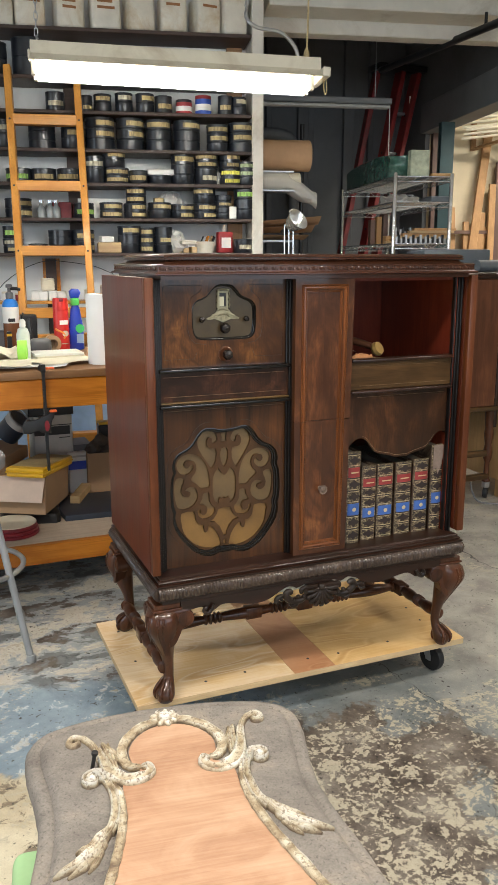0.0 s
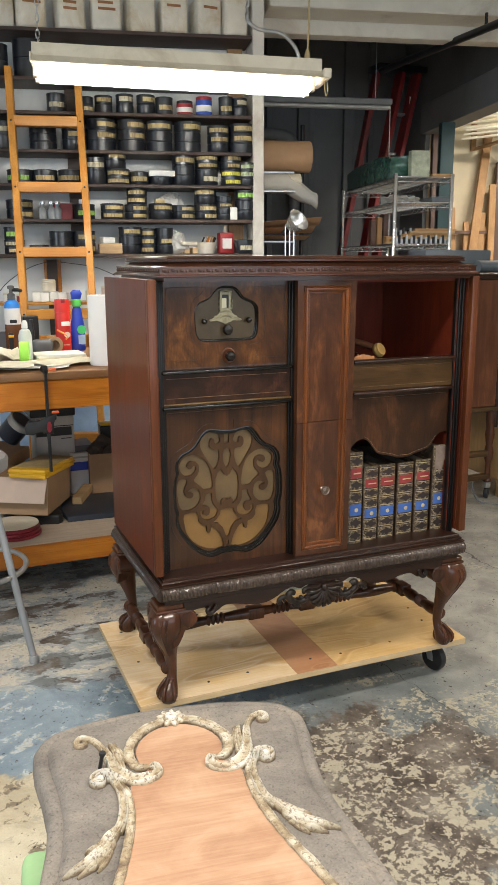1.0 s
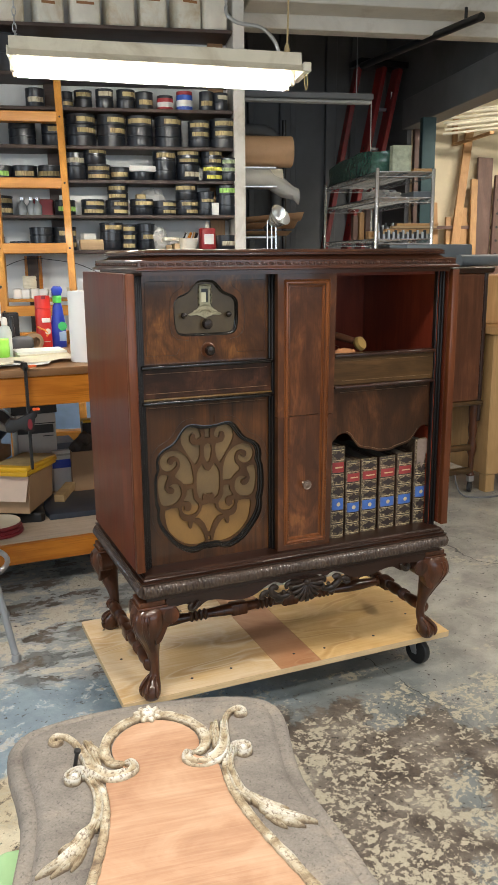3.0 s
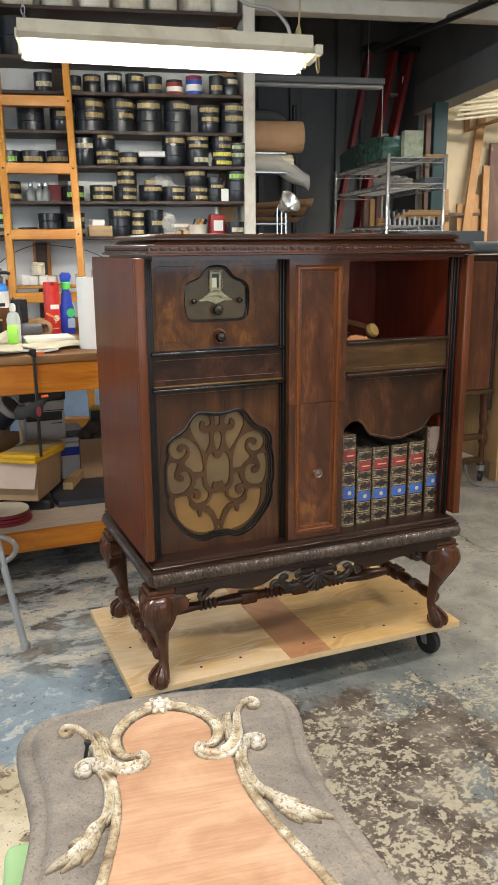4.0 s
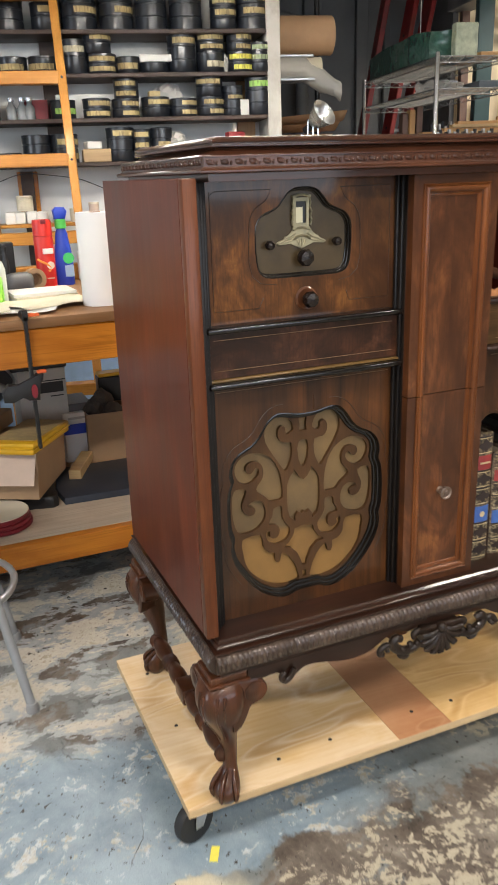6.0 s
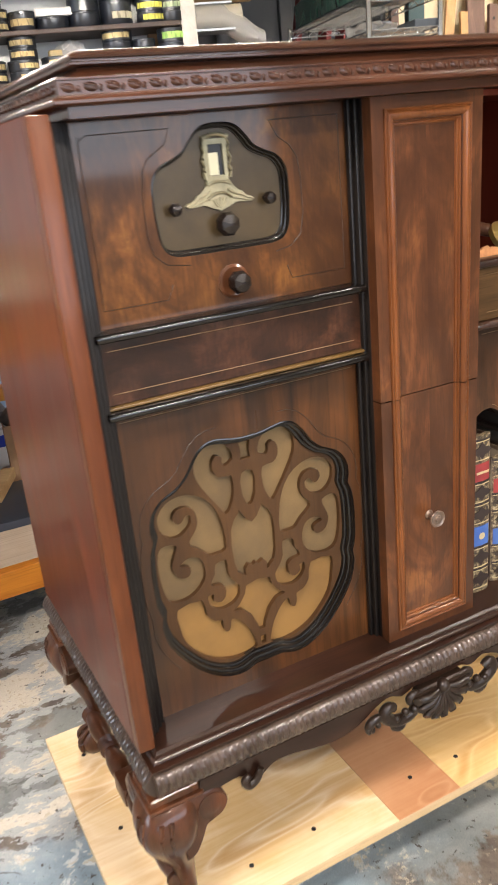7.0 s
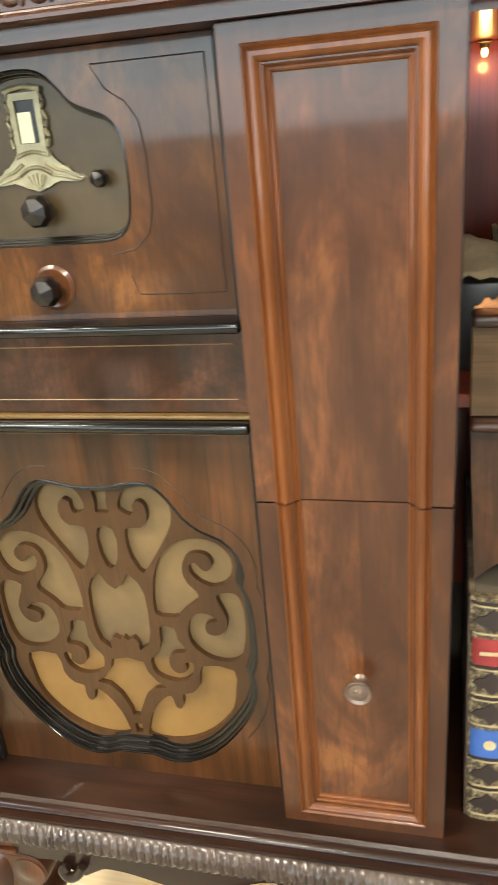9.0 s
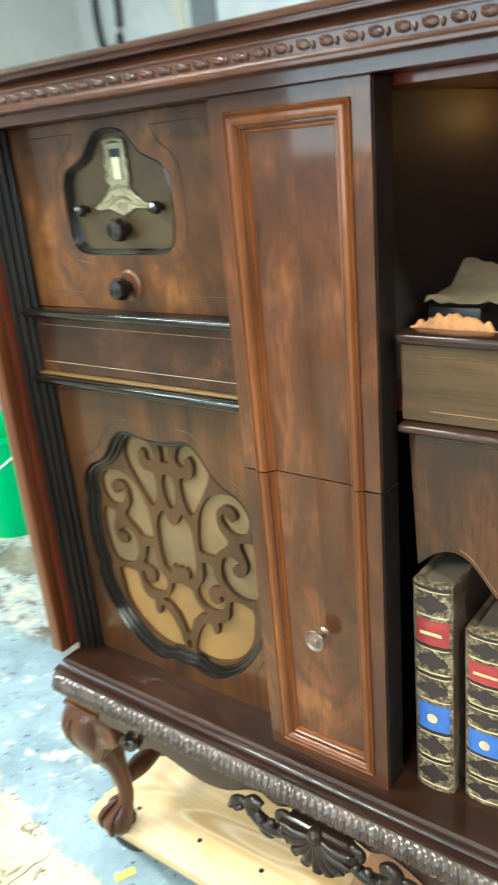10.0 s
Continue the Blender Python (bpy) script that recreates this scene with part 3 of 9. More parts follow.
# carcase
for a, s_ in ((X0, 1), (X1, -1)):
    xa, xb = sorted((a, a + s_ * 0.021))
    door = rpart("open_door", cube(xa, xb, YF + 0.020, 2.832, 0.4985, 1.2280, 0.0012), MAHOGANY, None, "polished reddish mahogany door folded back along the side")
    rpart("door_edge", cube(xa - 0.0004, xb + 0.0004, YF, YF + 0.0195, 0.4985, 1.2280, 0.0025, 2), STILE, door, "orange-brown door edge")
    for z in (0.62, 1.10):
        xh = a + s_ * 0.0235
        rpart("hinge", lathe(bmesh.new(), [(0.0022, z - 0.03), (0.0024, z - 0.028), (0.0024, z + 0.028), (0.0022, z + 0.03)], 10, Matrix.Translation((xh, YF + 0.036, 0))), BRASS, door, "small brass hinge")
for a, b in ((CX0, CX0 + 0.012), (CX1 - 0.012, CX1)):
    rpart("carcase_side", cube(a, b, 2.4085, YB - 0.013, ZB, ZT), INSIDE)
rpart("back_panel", cube(CX0 + 0.001, CX1 - 0.001, YB - 0.012, YB - 0.002, ZB, ZT), INSIDE)
for xa, s_, rows in ((CX0 - 0.001, 1, ((0.0, 0.0065, 2.3960), (0.0065, 0.0135, 2.4025), (0.0135, 0.0205, 2.4095), (0.0205, 0.0265, 2.4165))),
                     (1.3498, -1, ((0.0, 0.0055, 2.4030), (0.0055, 0.0110, 2.4100), (0.0110, 0.0160, 2.4170))),
                     (CX1 + 0.001, -1, ((0.0, 0.0060, 2.3960), (0.0060, 0.0115, 2.4025), (0.0115, 0.0165, 2.4095)))):
    for w0, w, yy in rows:
        x, xb = sorted((xa + s_ * w0, xa + s_ * w))
        rpart("black_fluted_bead", cube(x, xb, yy, 2.4246, ZB, ZT, 0.0016, 2), BLACKWOOD)

# top: lower moulding with beads, cove and the raised board
TX0, TX1, TY1 = 0.989, 1.859, 2.800
bm = rect_loft(bmesh.new(), TX0, TX1, YF, TY1, [(-0.012, 1.2222), (-0.004, 1.2222), (-0.004, 1.2325), (0.0115, 1.2330), (0.0135, 1.2345), (0.0135, 1.2370), (0.0115, 1.2392), (0.0075, 1.2398), (0.0070, 1.2412), (0.0055, 1.2420), (0.0055, 1.2540), (0.0070, 1.2546), (0.0070, 1.2562), (0.0045, 1.2575),
                                            (-0.0040, 1.2582), (-0.0130, 1.2596), (-0.0200, 1.2622), (-0.0235, 1.2655), (-0.0240, 1.2672), (-0.030, 1.2674)], True, True)
top = rpart("top_moulding", bm, TOPWOOD, None, "stepped dark top moulding with a carved leaf row", 40)
bm = rect_loft(bmesh.new(), TX0, TX1, YF, TY1, [(-0.030, 1.2676), (-0.0165, 1.2680), (-0.0150, 1.2692), (-0.0150, 1.2708), (-0.0168, 1.2718), (-0.0185, 1.2722), (-0.0185, 1.2735), (-0.0165, 1.2745), (-0.0160, 1.2765), (-0.0180, 1.2790), (-0.0215, 1.2800), (-0.0225, 1.2812), (-0.0260, 1.2822), (-0.0400, 1.2826)])
rpart("top_board", bm, TOPWOOD, None, "polished raised top board", 40)
# each carved tongue: a leaf with a rib and a small berry beside it
bead = bmesh.new()
for cx_, cz_, rx_, ry_, rz_ in ((0.0, 0.0, 0.0070, 0.0022, 0.0044), (-0.0028, 0.0020, 0.0042, 0.0028, 0.0017), (0.0024, -0.0016, 0.0044, 0.0029, 0.0017), (0.0098, 0.0, 0.0022, 0.0024, 0.0034)):
    bmesh.ops.create_uvsphere(bead, u_segments=8, v_segments=5, radius=1.0, matrix=Matrix.Translation((cx_, 0, cz_)) @ Matrix.Diagonal((rx_, ry_, rz_, 1)))
first = part("carved_leaf", bead, TOPWOOD, top, smooth=80)
base_m = radio.matrix_basis.inverted()
spots = [(TX0 + 0.004 + i * 0.0216, YF - 0.0056, 0) for i in range(40)] + [(TX0 - 0.0056, YF + 0.012 + i * 0.0216, 90) for i in range(20)] + [(TX1 + 0.0056, YF + 0.012 + i * 0.0216, 90) for i in range(20)]
for i, (x, y, a) in enumerate(spots):
    m = base_m @ pose(x, y, 1.2480, 0, 8, a)
    if i == 0:
        first.matrix_basis = m
    else:
        share("carved_leaf", first.data, top, m)

# base moulding and its gadrooned edge
GX0, GX1, GY1 = 0.971, 1.865, 2.870
bm = rect_loft(bmesh.new(), GX0, GX1, YF, GY1, [(-0.02, 0.418), (-0.003, 0.418), (-0.003, 0.428), (0.005, 0.430), (0.007, 0.434), (0.007, 0.468), (0.011, 0.4695), (0.0115, 0.4735),
                                            (0.004, 0.4755), (0.006, 0.4790), (0.004, 0.4825), (0.0005, 0.4840), (0.0005, 0.4875), (-0.003, 0.4905)])
base = rpart("base_moulding", bm, DARKWOOD, None, "dark stepped base moulding", 40)


def gadroon(length, m):
    """A carved leaf-tongue edge: close slanting ribs, uneven from the knife."""
    bm, n, q = bmesh.new(), int(length / 0.0012), 9
    rows = []
    for i in range(n + 1):
        row = []
        for k in range(q):
            f = math.pi * (k / (q - 1)) - math.pi / 2
            rib = abs(math.cos(math.pi * (i / 8.0 + 0.55 * math.sin(f)))) ** 0.55
            cut = 0.85 + 0.3 * noise.noise(Vector((i * 0.21, k * 0.9, length)))
            r = 0.0102 + 0.0058 * rib * cut + 0.0007 * math.cos(math.pi * 4 * (i / 8.0 + 0.55 * math.sin(f)))
            row.append(bm.verts.new((length * i / n, -r * math.cos(f), 0.0175 * math.sin(f))))
        rows.append(row)
    for a, b in zip(rows, rows[1:]):
        for k in range(q - 1):
            bm.faces.new((a[k], b[k], b[k + 1], a[k + 1]))
    bm.faces.new(rows[0]), bm.faces.new(rows[-1][::-1])
    bmesh.ops.transform(bm, matrix=m, verts=bm.verts)
    return bm


for length, m in ((GX1 - GX0 + 0.018, pose(GX0 - 0.009, YF - 0.0068, 0.4505)), (GY1 - YF + 0.016, pose(GX0 - 0.0068, GY1 + 0.008, 0.4505, 0, 0, -90)), (GY1 - YF + 0.016, pose(GX1 + 0.0068, YF - 0.008, 0.4505, 0, 0, 90))):
    rpart("gadroon_edge", gadroon(length, m), GADROONWOOD, base, "carved gadroon edge, grey-brown with highlights in its colour", 35)

# bottom board, column behind the centre doors, and the compartment linings
rpart("bottom_board", cube(GX0 + 0.006, GX1 - 0.006, YF + 0.006, YB - 0.013, 0.4760, 0.4870, 0.002), LEDGEWOOD)
rpart("centre_column", cube(1.356, 1.470, 2.424, YB - 0.014, ZB + 0.001, ZT - 0.001), BLACKWOOD)
rpart("column_lining", cube(1.4703, 1.4735, 2.430, 2.799, 0.936, ZT - 0.010), LININGPAINT, None, "matt black lining")
rpart("compartment_back", cube(1.4740, CX1 - 0.0125, 2.800, 2.812, 0.936, ZT - 0.009), INSIDE, None, "red-stained back of the upper compartment")
rpart("motor_board", cube(1.4740, CX1 - 0.0125, 2.438, YB - 0.013, 0.923, 0.935, 0.001), INSIDE, None, "reddish board under the turntable")
rpart("compartment_ceiling", cube(1.4705, CX1 - 0.0125, 2.425, YB - 0.013, 1.2135, 1.2215), INSIDE)

# upper front panel with the dial
def lip_loft(outline, profile):
    """A stepped moulding round a hole: rings of the outline grown by each row's offset, at its depth."""
    bm, rings = bmesh.new(), []
    for off, y in profile:
        rings.append([bm.verts.new((x, y, z)) for x, z in grown(outline, off)])
    for p, q in zip(rings, rings[1:]):
        for i in range(len(p)):
            j = (i + 1) % len(p)
            bm.faces.new((p[i], p[j], q[j], q[i]))
    return bm


DC, DZ = 1.1685, 0.0035
DIAL = smooth_path(mirrored([(d, z + DZ) for d, z in [(0.0, 1.2045), (0.020, 1.2015), (0.033, 1.190), (0.043, 1.1785), (0.057, 1.1715), (0.071, 1.1655), (0.0805, 1.153), (0.0825, 1.135), (0.0815, 1.105), (0.077, 1.084), (0.064, 1.0745), (0.030, 1.0730), (0.0, 1.0730)]], DC)[::-1], 4, True)
DIAL = [(p.x, p.y) for p in DIAL]
HOLE = grown(DIAL, 0.002)
rpart("dial_panel", wall_ring(bmesh.new(), framed(HOLE, 0.990, 1.3405, 1.0102, 1.2215), HOLE, 2.425, 2.445), BURL, None, "figured walnut veneer panel round the dial")
rpart("dial_lip", lip_loft(DIAL, [(0.0028, 2.4260), (0.0024, 2.4246), (0.0012, 2.4243), (0.0002, 2.4256), (-0.0002, 2.4290), (-0.0010, 2.4293), (-0.0018, 2.4312), (-0.0022, 2.4345), (-0.0030, 2.4349), (-0.0038, 2.4372)]), BLACKGLOSS, None, "black moulded lip")
dial = rpart("dial_plate", slab(bmesh.new(), grown(DIAL, -0.001), -2.4420, -2.4365, m=XZ), DIALPLATE, None, "bronze-brown dial plate", 20)
for pts in ([(-0.1565, 1.200), (-0.1485, 1.206), (-0.0565, 1.206), (-0.0645, 1.190)],
            [(0.1565, 1.206), (0.0645, 1.206), (0.0745, 1.188), (0.0895, 1.178), (0.0985, 1.164), (0.1015, 1.140), (0.1015, 1.100), (0.0965, 1.078), (0.0825, 1.066), (0.0615, 1.062)],
            [(0.1565, 1.206), (0.1565, 1.028), (0.0815, 1.028), (0.0755, 1.044)],
            [(-0.1565, 1.206), (-0.1565, 1.028), (-0.0805, 1.028), (-0.0725, 1.044)],
            [(-0.0645, 1.190), (-0.0845, 1.178), (-0.0925, 1.164), (-0.0955, 1.140), (-0.0955, 1.100), (-0.0905, 1.078), (-0.0765, 1.066), (-0.0485, 1.062)]):
    rpart("inlay_line", line_inlay(bmesh.new(), [(DC + x, z + 0.002) for x, z in smooth_path([p for p in pts], 1)], 2.4249, 0.0011), INLAYDARK, None, "fine dark inlaid line")
# brass escutcheon with its dial window and leafy foot
EY = 2.4336
bm = bmesh.new()
WIN = [(DC - 0.0095, 1.1885), (DC - 0.0095, 1.1555), (DC + 0.0085, 1.1555), (DC + 0.0085, 1.1885)]
OUT = [(DC - 0.0150, 1.1940), (DC - 0.0140, 1.1490), (DC + 0.0130, 1.1490), (DC + 0.0140, 1.1940)]
wall_ring(bm, OUT, WIN, EY, 2.4365)
esc = [(0.0145, 1.1500), (0.0170, 1.1430), (0.0235, 1.1370), (0.0290, 1.1365), (0.0310, 1.1318), (0.0405, 1.1290), (0.0440, 1.1262), (0.0400, 1.1235), (0.0310, 1.1240), (0.0210, 1.1262), (0.0165, 1.1228), (0.0100, 1.1218), (0.0050, 1.1185), (0.0, 1.1165)]
escout = [(DC + x, z) for x, z in esc] + [(DC - x, z) for x, z in reversed(esc[:-1])]
slab(bm, escout[::-1], -2.4365, -EY, 0.001, XZ)
body = rpart("escutcheon", bm, BRASS, dial, "worn brass escutcheon round the dial window")
for s in (-1, 1):
    for pts, r in (([(0.0105, 1.1400), (0.0190, 1.1345), (0.0270, 1.1322), (0.0350, 1.1285), (0.0425, 1.1262)], 0.0018),
                   ([(0.0165, 1.1300), (0.0240, 1.1285), (0.0320, 1.1262), (0.0400, 1.1248)], 0.0014),
                   ([(0.0150, 1.1525), (0.0170, 1.1600), (0.0150, 1.1660), (0.0175, 1.1730), (0.0145, 1.1800), (0.0165, 1.1870), (0.0130, 1.1950)], 0.0021)):
        P = smooth_path([(DC + s * x, EY - 0.0002, z) for x, z in pts], 4)
        rpart("scroll_relief", tube(bmesh.new(), P, [r * (1.0 - 0.5 * i / len(P)) for i in range(len(P))], 6), BRASS, body, "", 60)
for pts, r in (([(-0.0150, 1.1455), (0.0, 1.1492), (0.0150, 1.1455)], 0.0019), ([(-0.0150, 1.1310), (-0.0075, 1.1355), (0.0, 1.1368), (0.0075, 1.1355), (0.0150, 1.1310)], 0.0020), ([(-0.0160, 1.1955), (0.0, 1.1985), (0.0160, 1.1955)], 0.0024)):
    rpart("scroll_relief", tube(bmesh.new(), smooth_path([(DC + x, EY - 0.0004, z) for x, z in pts], 5), r, 6), BRASS, body, "", 60)
for k in range(-2, 3):
    rpart("leaf_rib", tube(bmesh.new(), [(DC + k * 0.0022, EY - 0.0003, 1.1200 + 0.0012 * abs(k)), (DC + k * 0.0042, EY - 0.0005, 1.1322 - 0.0008 * abs(k))], 0.0013, 5), BRASS, body, "", 60)
rpart("dial_scale", cube(DC - 0.0090, DC + 0.0030, 2.4355, 2.4364, 1.1560, 1.1795), IVORY, dial, "cream celluloid dial scale")
rpart("dial_slot", cube(DC - 0.0092, DC + 0.0083, 2.4362, 2.4366, 1.1557, 1.1883), BLACK, dial)


def knob(name, x, z, y, r, depth, seg=8, mat=BAKELITE, label="faceted dark knob"):
    prof = [(r * 0.55, 0.0), (r * 0.55, depth * 0.35), (r * 0.98, depth * 0.40), (r, depth * 0.62), (r * 0.80, depth * 0.86), (r * 0.12, depth)]
    m = Matrix.Translation((x, y, z)) @ XZ @ pose(0, 0, 0, 0, 0, 22.5)
    bm = lathe(bmesh.new(), prof, seg, m)
    return rpart(name, bm, mat, None, label, 12)


knob("tuning_knob", DC + 0.001, 1.1030, 2.4365, 0.0140, 0.026)
knob("selector_knob", 1.1710, 1.0385, 2.4250, 0.0135, 0.028)
knob("small_knob", DC - 0.0590, 1.1250, 2.4365, 0.0074, 0.020, 8, BAKELITE, "small faceted dark knob")
knob("small_knob", DC + 0.0590, 1.1250, 2.4365, 0.0074, 0.020, 8, BAKELITE, "small faceted dark knob")
bm = lathe(bmesh.new(), [(0.0195, 0), (0.0195, 0.001), (0.0165, 0.0028), (0.0120, 0.0018)], 24, Matrix.Translation((1.1710, 2.425, 1.0385)) @ XZ)
rpart("knob_rosette", bm, DOORWOOD)

# rails across the left bay
for z0, z1, yf in ((1.0000, 1.0100, 2.399), (0.9120, 0.9215, 2.399)):
    rpart("bead_rail", cube(0.990, 1.3405, yf, 2.445, z0, z1, 0.004, 3), BLACKGLOSS, None, "glossy ebonised bead rail")
rpart("gilt_rail", cube(0.990, 1.3405, 2.410, 2.445, 0.9218, 0.9258, 0.0015, 2), GILTWOOD, None, "thin dull gilt strip")
rpart("cross_panel", cube(0.990, 1.3405, 2.416, 2.445, 0.9260, 0.9998, 0.001), CROSSWOOD, None, "dark walnut cross panel")
for z in (0.988, 0.939):
    rpart("inlay_line", line_inlay(bmesh.new(), [(1.005, z), (1.328, z)], 2.4159, 0.0011), INLAY)

# lower front panel with the speaker grille
GC = 1.1700
GR = smooth_path(mirrored([(0.0, 0.8440), (0.020, 0.8450), (0.045, 0.8500), (0.062, 0.8470), (0.076, 0.8330), (0.088, 0.8150), (0.104, 0.8010), (0.124, 0.7920), (0.138, 0.7760), (0.1420, 0.7560), (0.1395, 0.7420), (0.1455, 0.7260), (0.1480, 0.6950), (0.1470, 0.6550), (0.1415, 0.6360),
                           (0.1440, 0.6220), (0.1380, 0.5940), (0.1180, 0.5612), (0.0900, 0.5308), (0.0600, 0.5146), (0.0380, 0.5134), (0.0220, 0.5192), (0.0, 0.5192)], GC)[::-1], 2, True)
GR = [(p.x, p.y) for p in GR]
HOLE = grown(GR, 0.0025)
rpart("grille_panel", wall_ring(bmesh.new(), framed(HOLE, 0.990, 1.3405, 0.4872, 0.9115), HOLE, 2.425, 2.450), VENEER_V, None, "striped walnut panel round the speaker grille")
bm = lip_loft(GR, [(0.0038, 2.4262), (0.0032, 2.4246), (0.0016, 2.4242), (0.0004, 2.4262), (0.0000, 2.4300), (-0.0012, 2.4300), (-0.0030, 2.4304), (-0.0040, 2.4324), (-0.0043, 2.4362), (-0.0054, 2.4362), (-0.0072, 2.4366), (-0.0082, 2.4386), (-0.0088, 2.4432)])
rpart("grille_lip", bm, BLACKGLOSS, None, "glossy black moulded grille lip")
rpart("inlay_line", line_inlay(bmesh.new(), [(1.008, 0.902), (1.328, 0.902)], 2.4249, 0.001), INLAY)
LINE = [(x, z + 0.002) for x, z in grown(GR, 0.0160)]
runs, run = [], []
for x, z in LINE:
    if z > 0.545 and abs(x - GC) > 0.030:
        run.append((x, z))
    elif run:
        runs.append(run)
        run = []
for run in runs + [run]:
    if len(run) > 3:
        rpart("inlay_line", line_inlay(bmesh.new(), run, 2.4249, 0.0010), INLAYDARK, None, "fine dark inlaid line")


def cloth_material():
    m, N, L, b = nodes_of("gold_grille_cloth")
    v = coords(N, L)
    w = N.new("ShaderNodeTexWave")
    w.inputs["Scale"].default_value = 420.0
    L.new(v, w.inputs["Vector"])
    n = noise_tex(N, L, v, 9.0, 4)
    sp = N.new("ShaderNodeSeparateXYZ")
    L.new(v, sp.inputs[0])
    faded = mixc(N, L, ramp(N, L, n, [(0.38, (0, 0, 0)), (0.62, (1, 1, 1))]), (0.105, 0.064, 0.024), (0.175, 0.106, 0.037))
    amber = mixc(N, L, ramp(N, L, n, [(0.38, (0, 0, 0)), (0.62, (1, 1, 1))]), (0.175, 0.090, 0.021), (0.245, 0.127, 0.029))
    c = mixc(N, L, ramp(N, L, sp.outputs["Z"], [(0.497, (0, 0, 0)), (0.503, (1, 1, 1))]), amber, faded)
    L.new(mixc(N, L, 0.25, c, w.outputs["Color"], "MULTIPLY"), b.inputs["Base Color"])
    b.inputs["Roughness"].default_value = 0.55
    b.inputs["Sheen Weight"].default_value = 0.1
    return m


CLOTH = cloth_material()
rpart("grille_cloth", slab(bmesh.new(), grown(GR, -0.004), -2.4500, -2.4474, m=XZ), CLOTH, None, "amber speaker cloth, faded grey-brown above", 20)


# fretwork plate: openings of the right half, mirrored, and those on the axis
SCROLLS = [
    [(0.018, 0.810), (0.020, 0.822), (0.028, 0.832), (0.046, 0.836), (0.063, 0.831), (0.071, 0.816), (0.070, 0.797), (0.059, 0.776), (0.046, 0.756), (0.034, 0.740), (0.026, 0.750), (0.021, 0.766), (0.022, 0.789), (0.038, 0.791), (0.046, 0.800), (0.046, 0.813), (0.040, 0.820), (0.033, 0.816), (0.033, 0.810), (0.029, 0.804)],
    [(0.040, 0.693), (0.041, 0.721), (0.047, 0.746), (0.059, 0.766), (0.076, 0.778), (0.095, 0.782), (0.114, 0.777), (0.126, 0.763), (0.126, 0.747), (0.118, 0.734), (0.105, 0.729), (0.093, 0.733), (0.084, 0.742), (0.083, 0.751), (0.089, 0.755), (0.095, 0.748), (0.101, 0.746), (0.107, 0.753), (0.104, 0.762), (0.095, 0.766), (0.084, 0.764), (0.077, 0.756), (0.075, 0.743), (0.079, 0.731), (0.087, 0.722), (0.088, 0.713), (0.073, 0.701), (0.064, 0.691), (0.052, 0.690)],
    [(0.107, 0.718), (0.121, 0.723), (0.130, 0.719), (0.134, 0.704), (0.134, 0.680), (0.130, 0.656), (0.122, 0.643), (0.105, 0.640), (0.087, 0.646), (0.074, 0.661), (0.073, 0.678), (0.078, 0.691), (0.088, 0.697), (0.099, 0.695), (0.106, 0.689), (0.099, 0.687), (0.092, 0.683), (0.093, 0.674), (0.101, 0.671), (0.111, 0.676), (0.116, 0.690), (0.112, 0.703)],
    [(0.042, 0.677), (0.058, 0.676), (0.060, 0.663), (0.066, 0.654), (0.066, 0.647), (0.056, 0.646), (0.048, 0.640), (0.048, 0.627), (0.056, 0.620), (0.066, 0.625), (0.065, 0.634), (0.073, 0.635), (0.073, 0.625), (0.067, 0.615), (0.054, 0.609), (0.038, 0.612), (0.029, 0.620), (0.027, 0.634), (0.034, 0.643), (0.041, 0.657)],
    [(0.083, 0.632), (0.117, 0.630), (0.117, 0.605), (0.113, 0.584), (0.104, 0.567), (0.085, 0.547), (0.063, 0.534), (0.036, 0.528), (0.012, 0.532), (0.012, 0.543), (0.018, 0.562), (0.031, 0.582), (0.043, 0.590), (0.046, 0.582), (0.048, 0.575), (0.054, 0.574), (0.057, 0.584), (0.057, 0.593), (0.068, 0.596), (0.078, 0.608)],
]
AXIAL = [
    [(0.0, 0.719), (0.008, 0.725), (0.016, 0.739), (0.026, 0.728), (0.031, 0.715), (0.032, 0.693), (0.031, 0.669), (0.027, 0.654), (0.016, 0.645), (0.016, 0.655), (0.011, 0.661), (0.004, 0.657), (0.0, 0.661)],
    [(0.0, 0.792), (0.008, 0.788), (0.011, 0.776), (0.009, 0.757), (0.004, 0.745), (0.0, 0.743)],
    [(0.0, 0.829), (0.008, 0.829), (0.006, 0.818), (0.007, 0.806), (0.0, 0.806)],
    [(0.0, 0.635), (0.018, 0.631), (0.021, 0.619), (0.030, 0.607), (0.040, 0.600), (0.026, 0.597), (0.014, 0.585), (0.006, 0.567), (0.004, 0.558), (0.0, 0.558)],
    [(0.0, 0.547), (0.004, 0.547), (0.004, 0.535), (0.0, 0.535)],
]
SCROLLS = [[(1.016 * x, 0.682 + 1.030 * (z - 0.681)) for x, z in q] for q in SCROLLS]
AXIAL = [[(1.016 * x, 0.682 + 1.030 * (z - 0.681)) for x, z in q] for q in AXIAL]
loops = [[(GC + s * x, z) for x, z in q] for q in SCROLLS for s in (-1, 1)]
loops = [[(v.x, v.y) for v in smooth_path(q, 2, True)] for q in loops]
loops += [mirrored(q, GC) if q[-1][0] > 1e-6 else mirrored(q[:-1], GC)[:len(q) - 1] + [(GC, q[-1][1])] + mirrored(q[:-1], GC)[len(q) - 1:] for q in AXIAL]
bm = bmesh.new()
edges, rims = [], []
for q in [list(grown(GR, -0.0060))] + loops:
    vs = [bm.verts.new((x, 2.4404, z)) for x, z in q]
    rims.append(vs)
    edges += [bm.edges.new((vs[i], vs[(i + 1) % len(vs)])) for i in range(len(vs))]
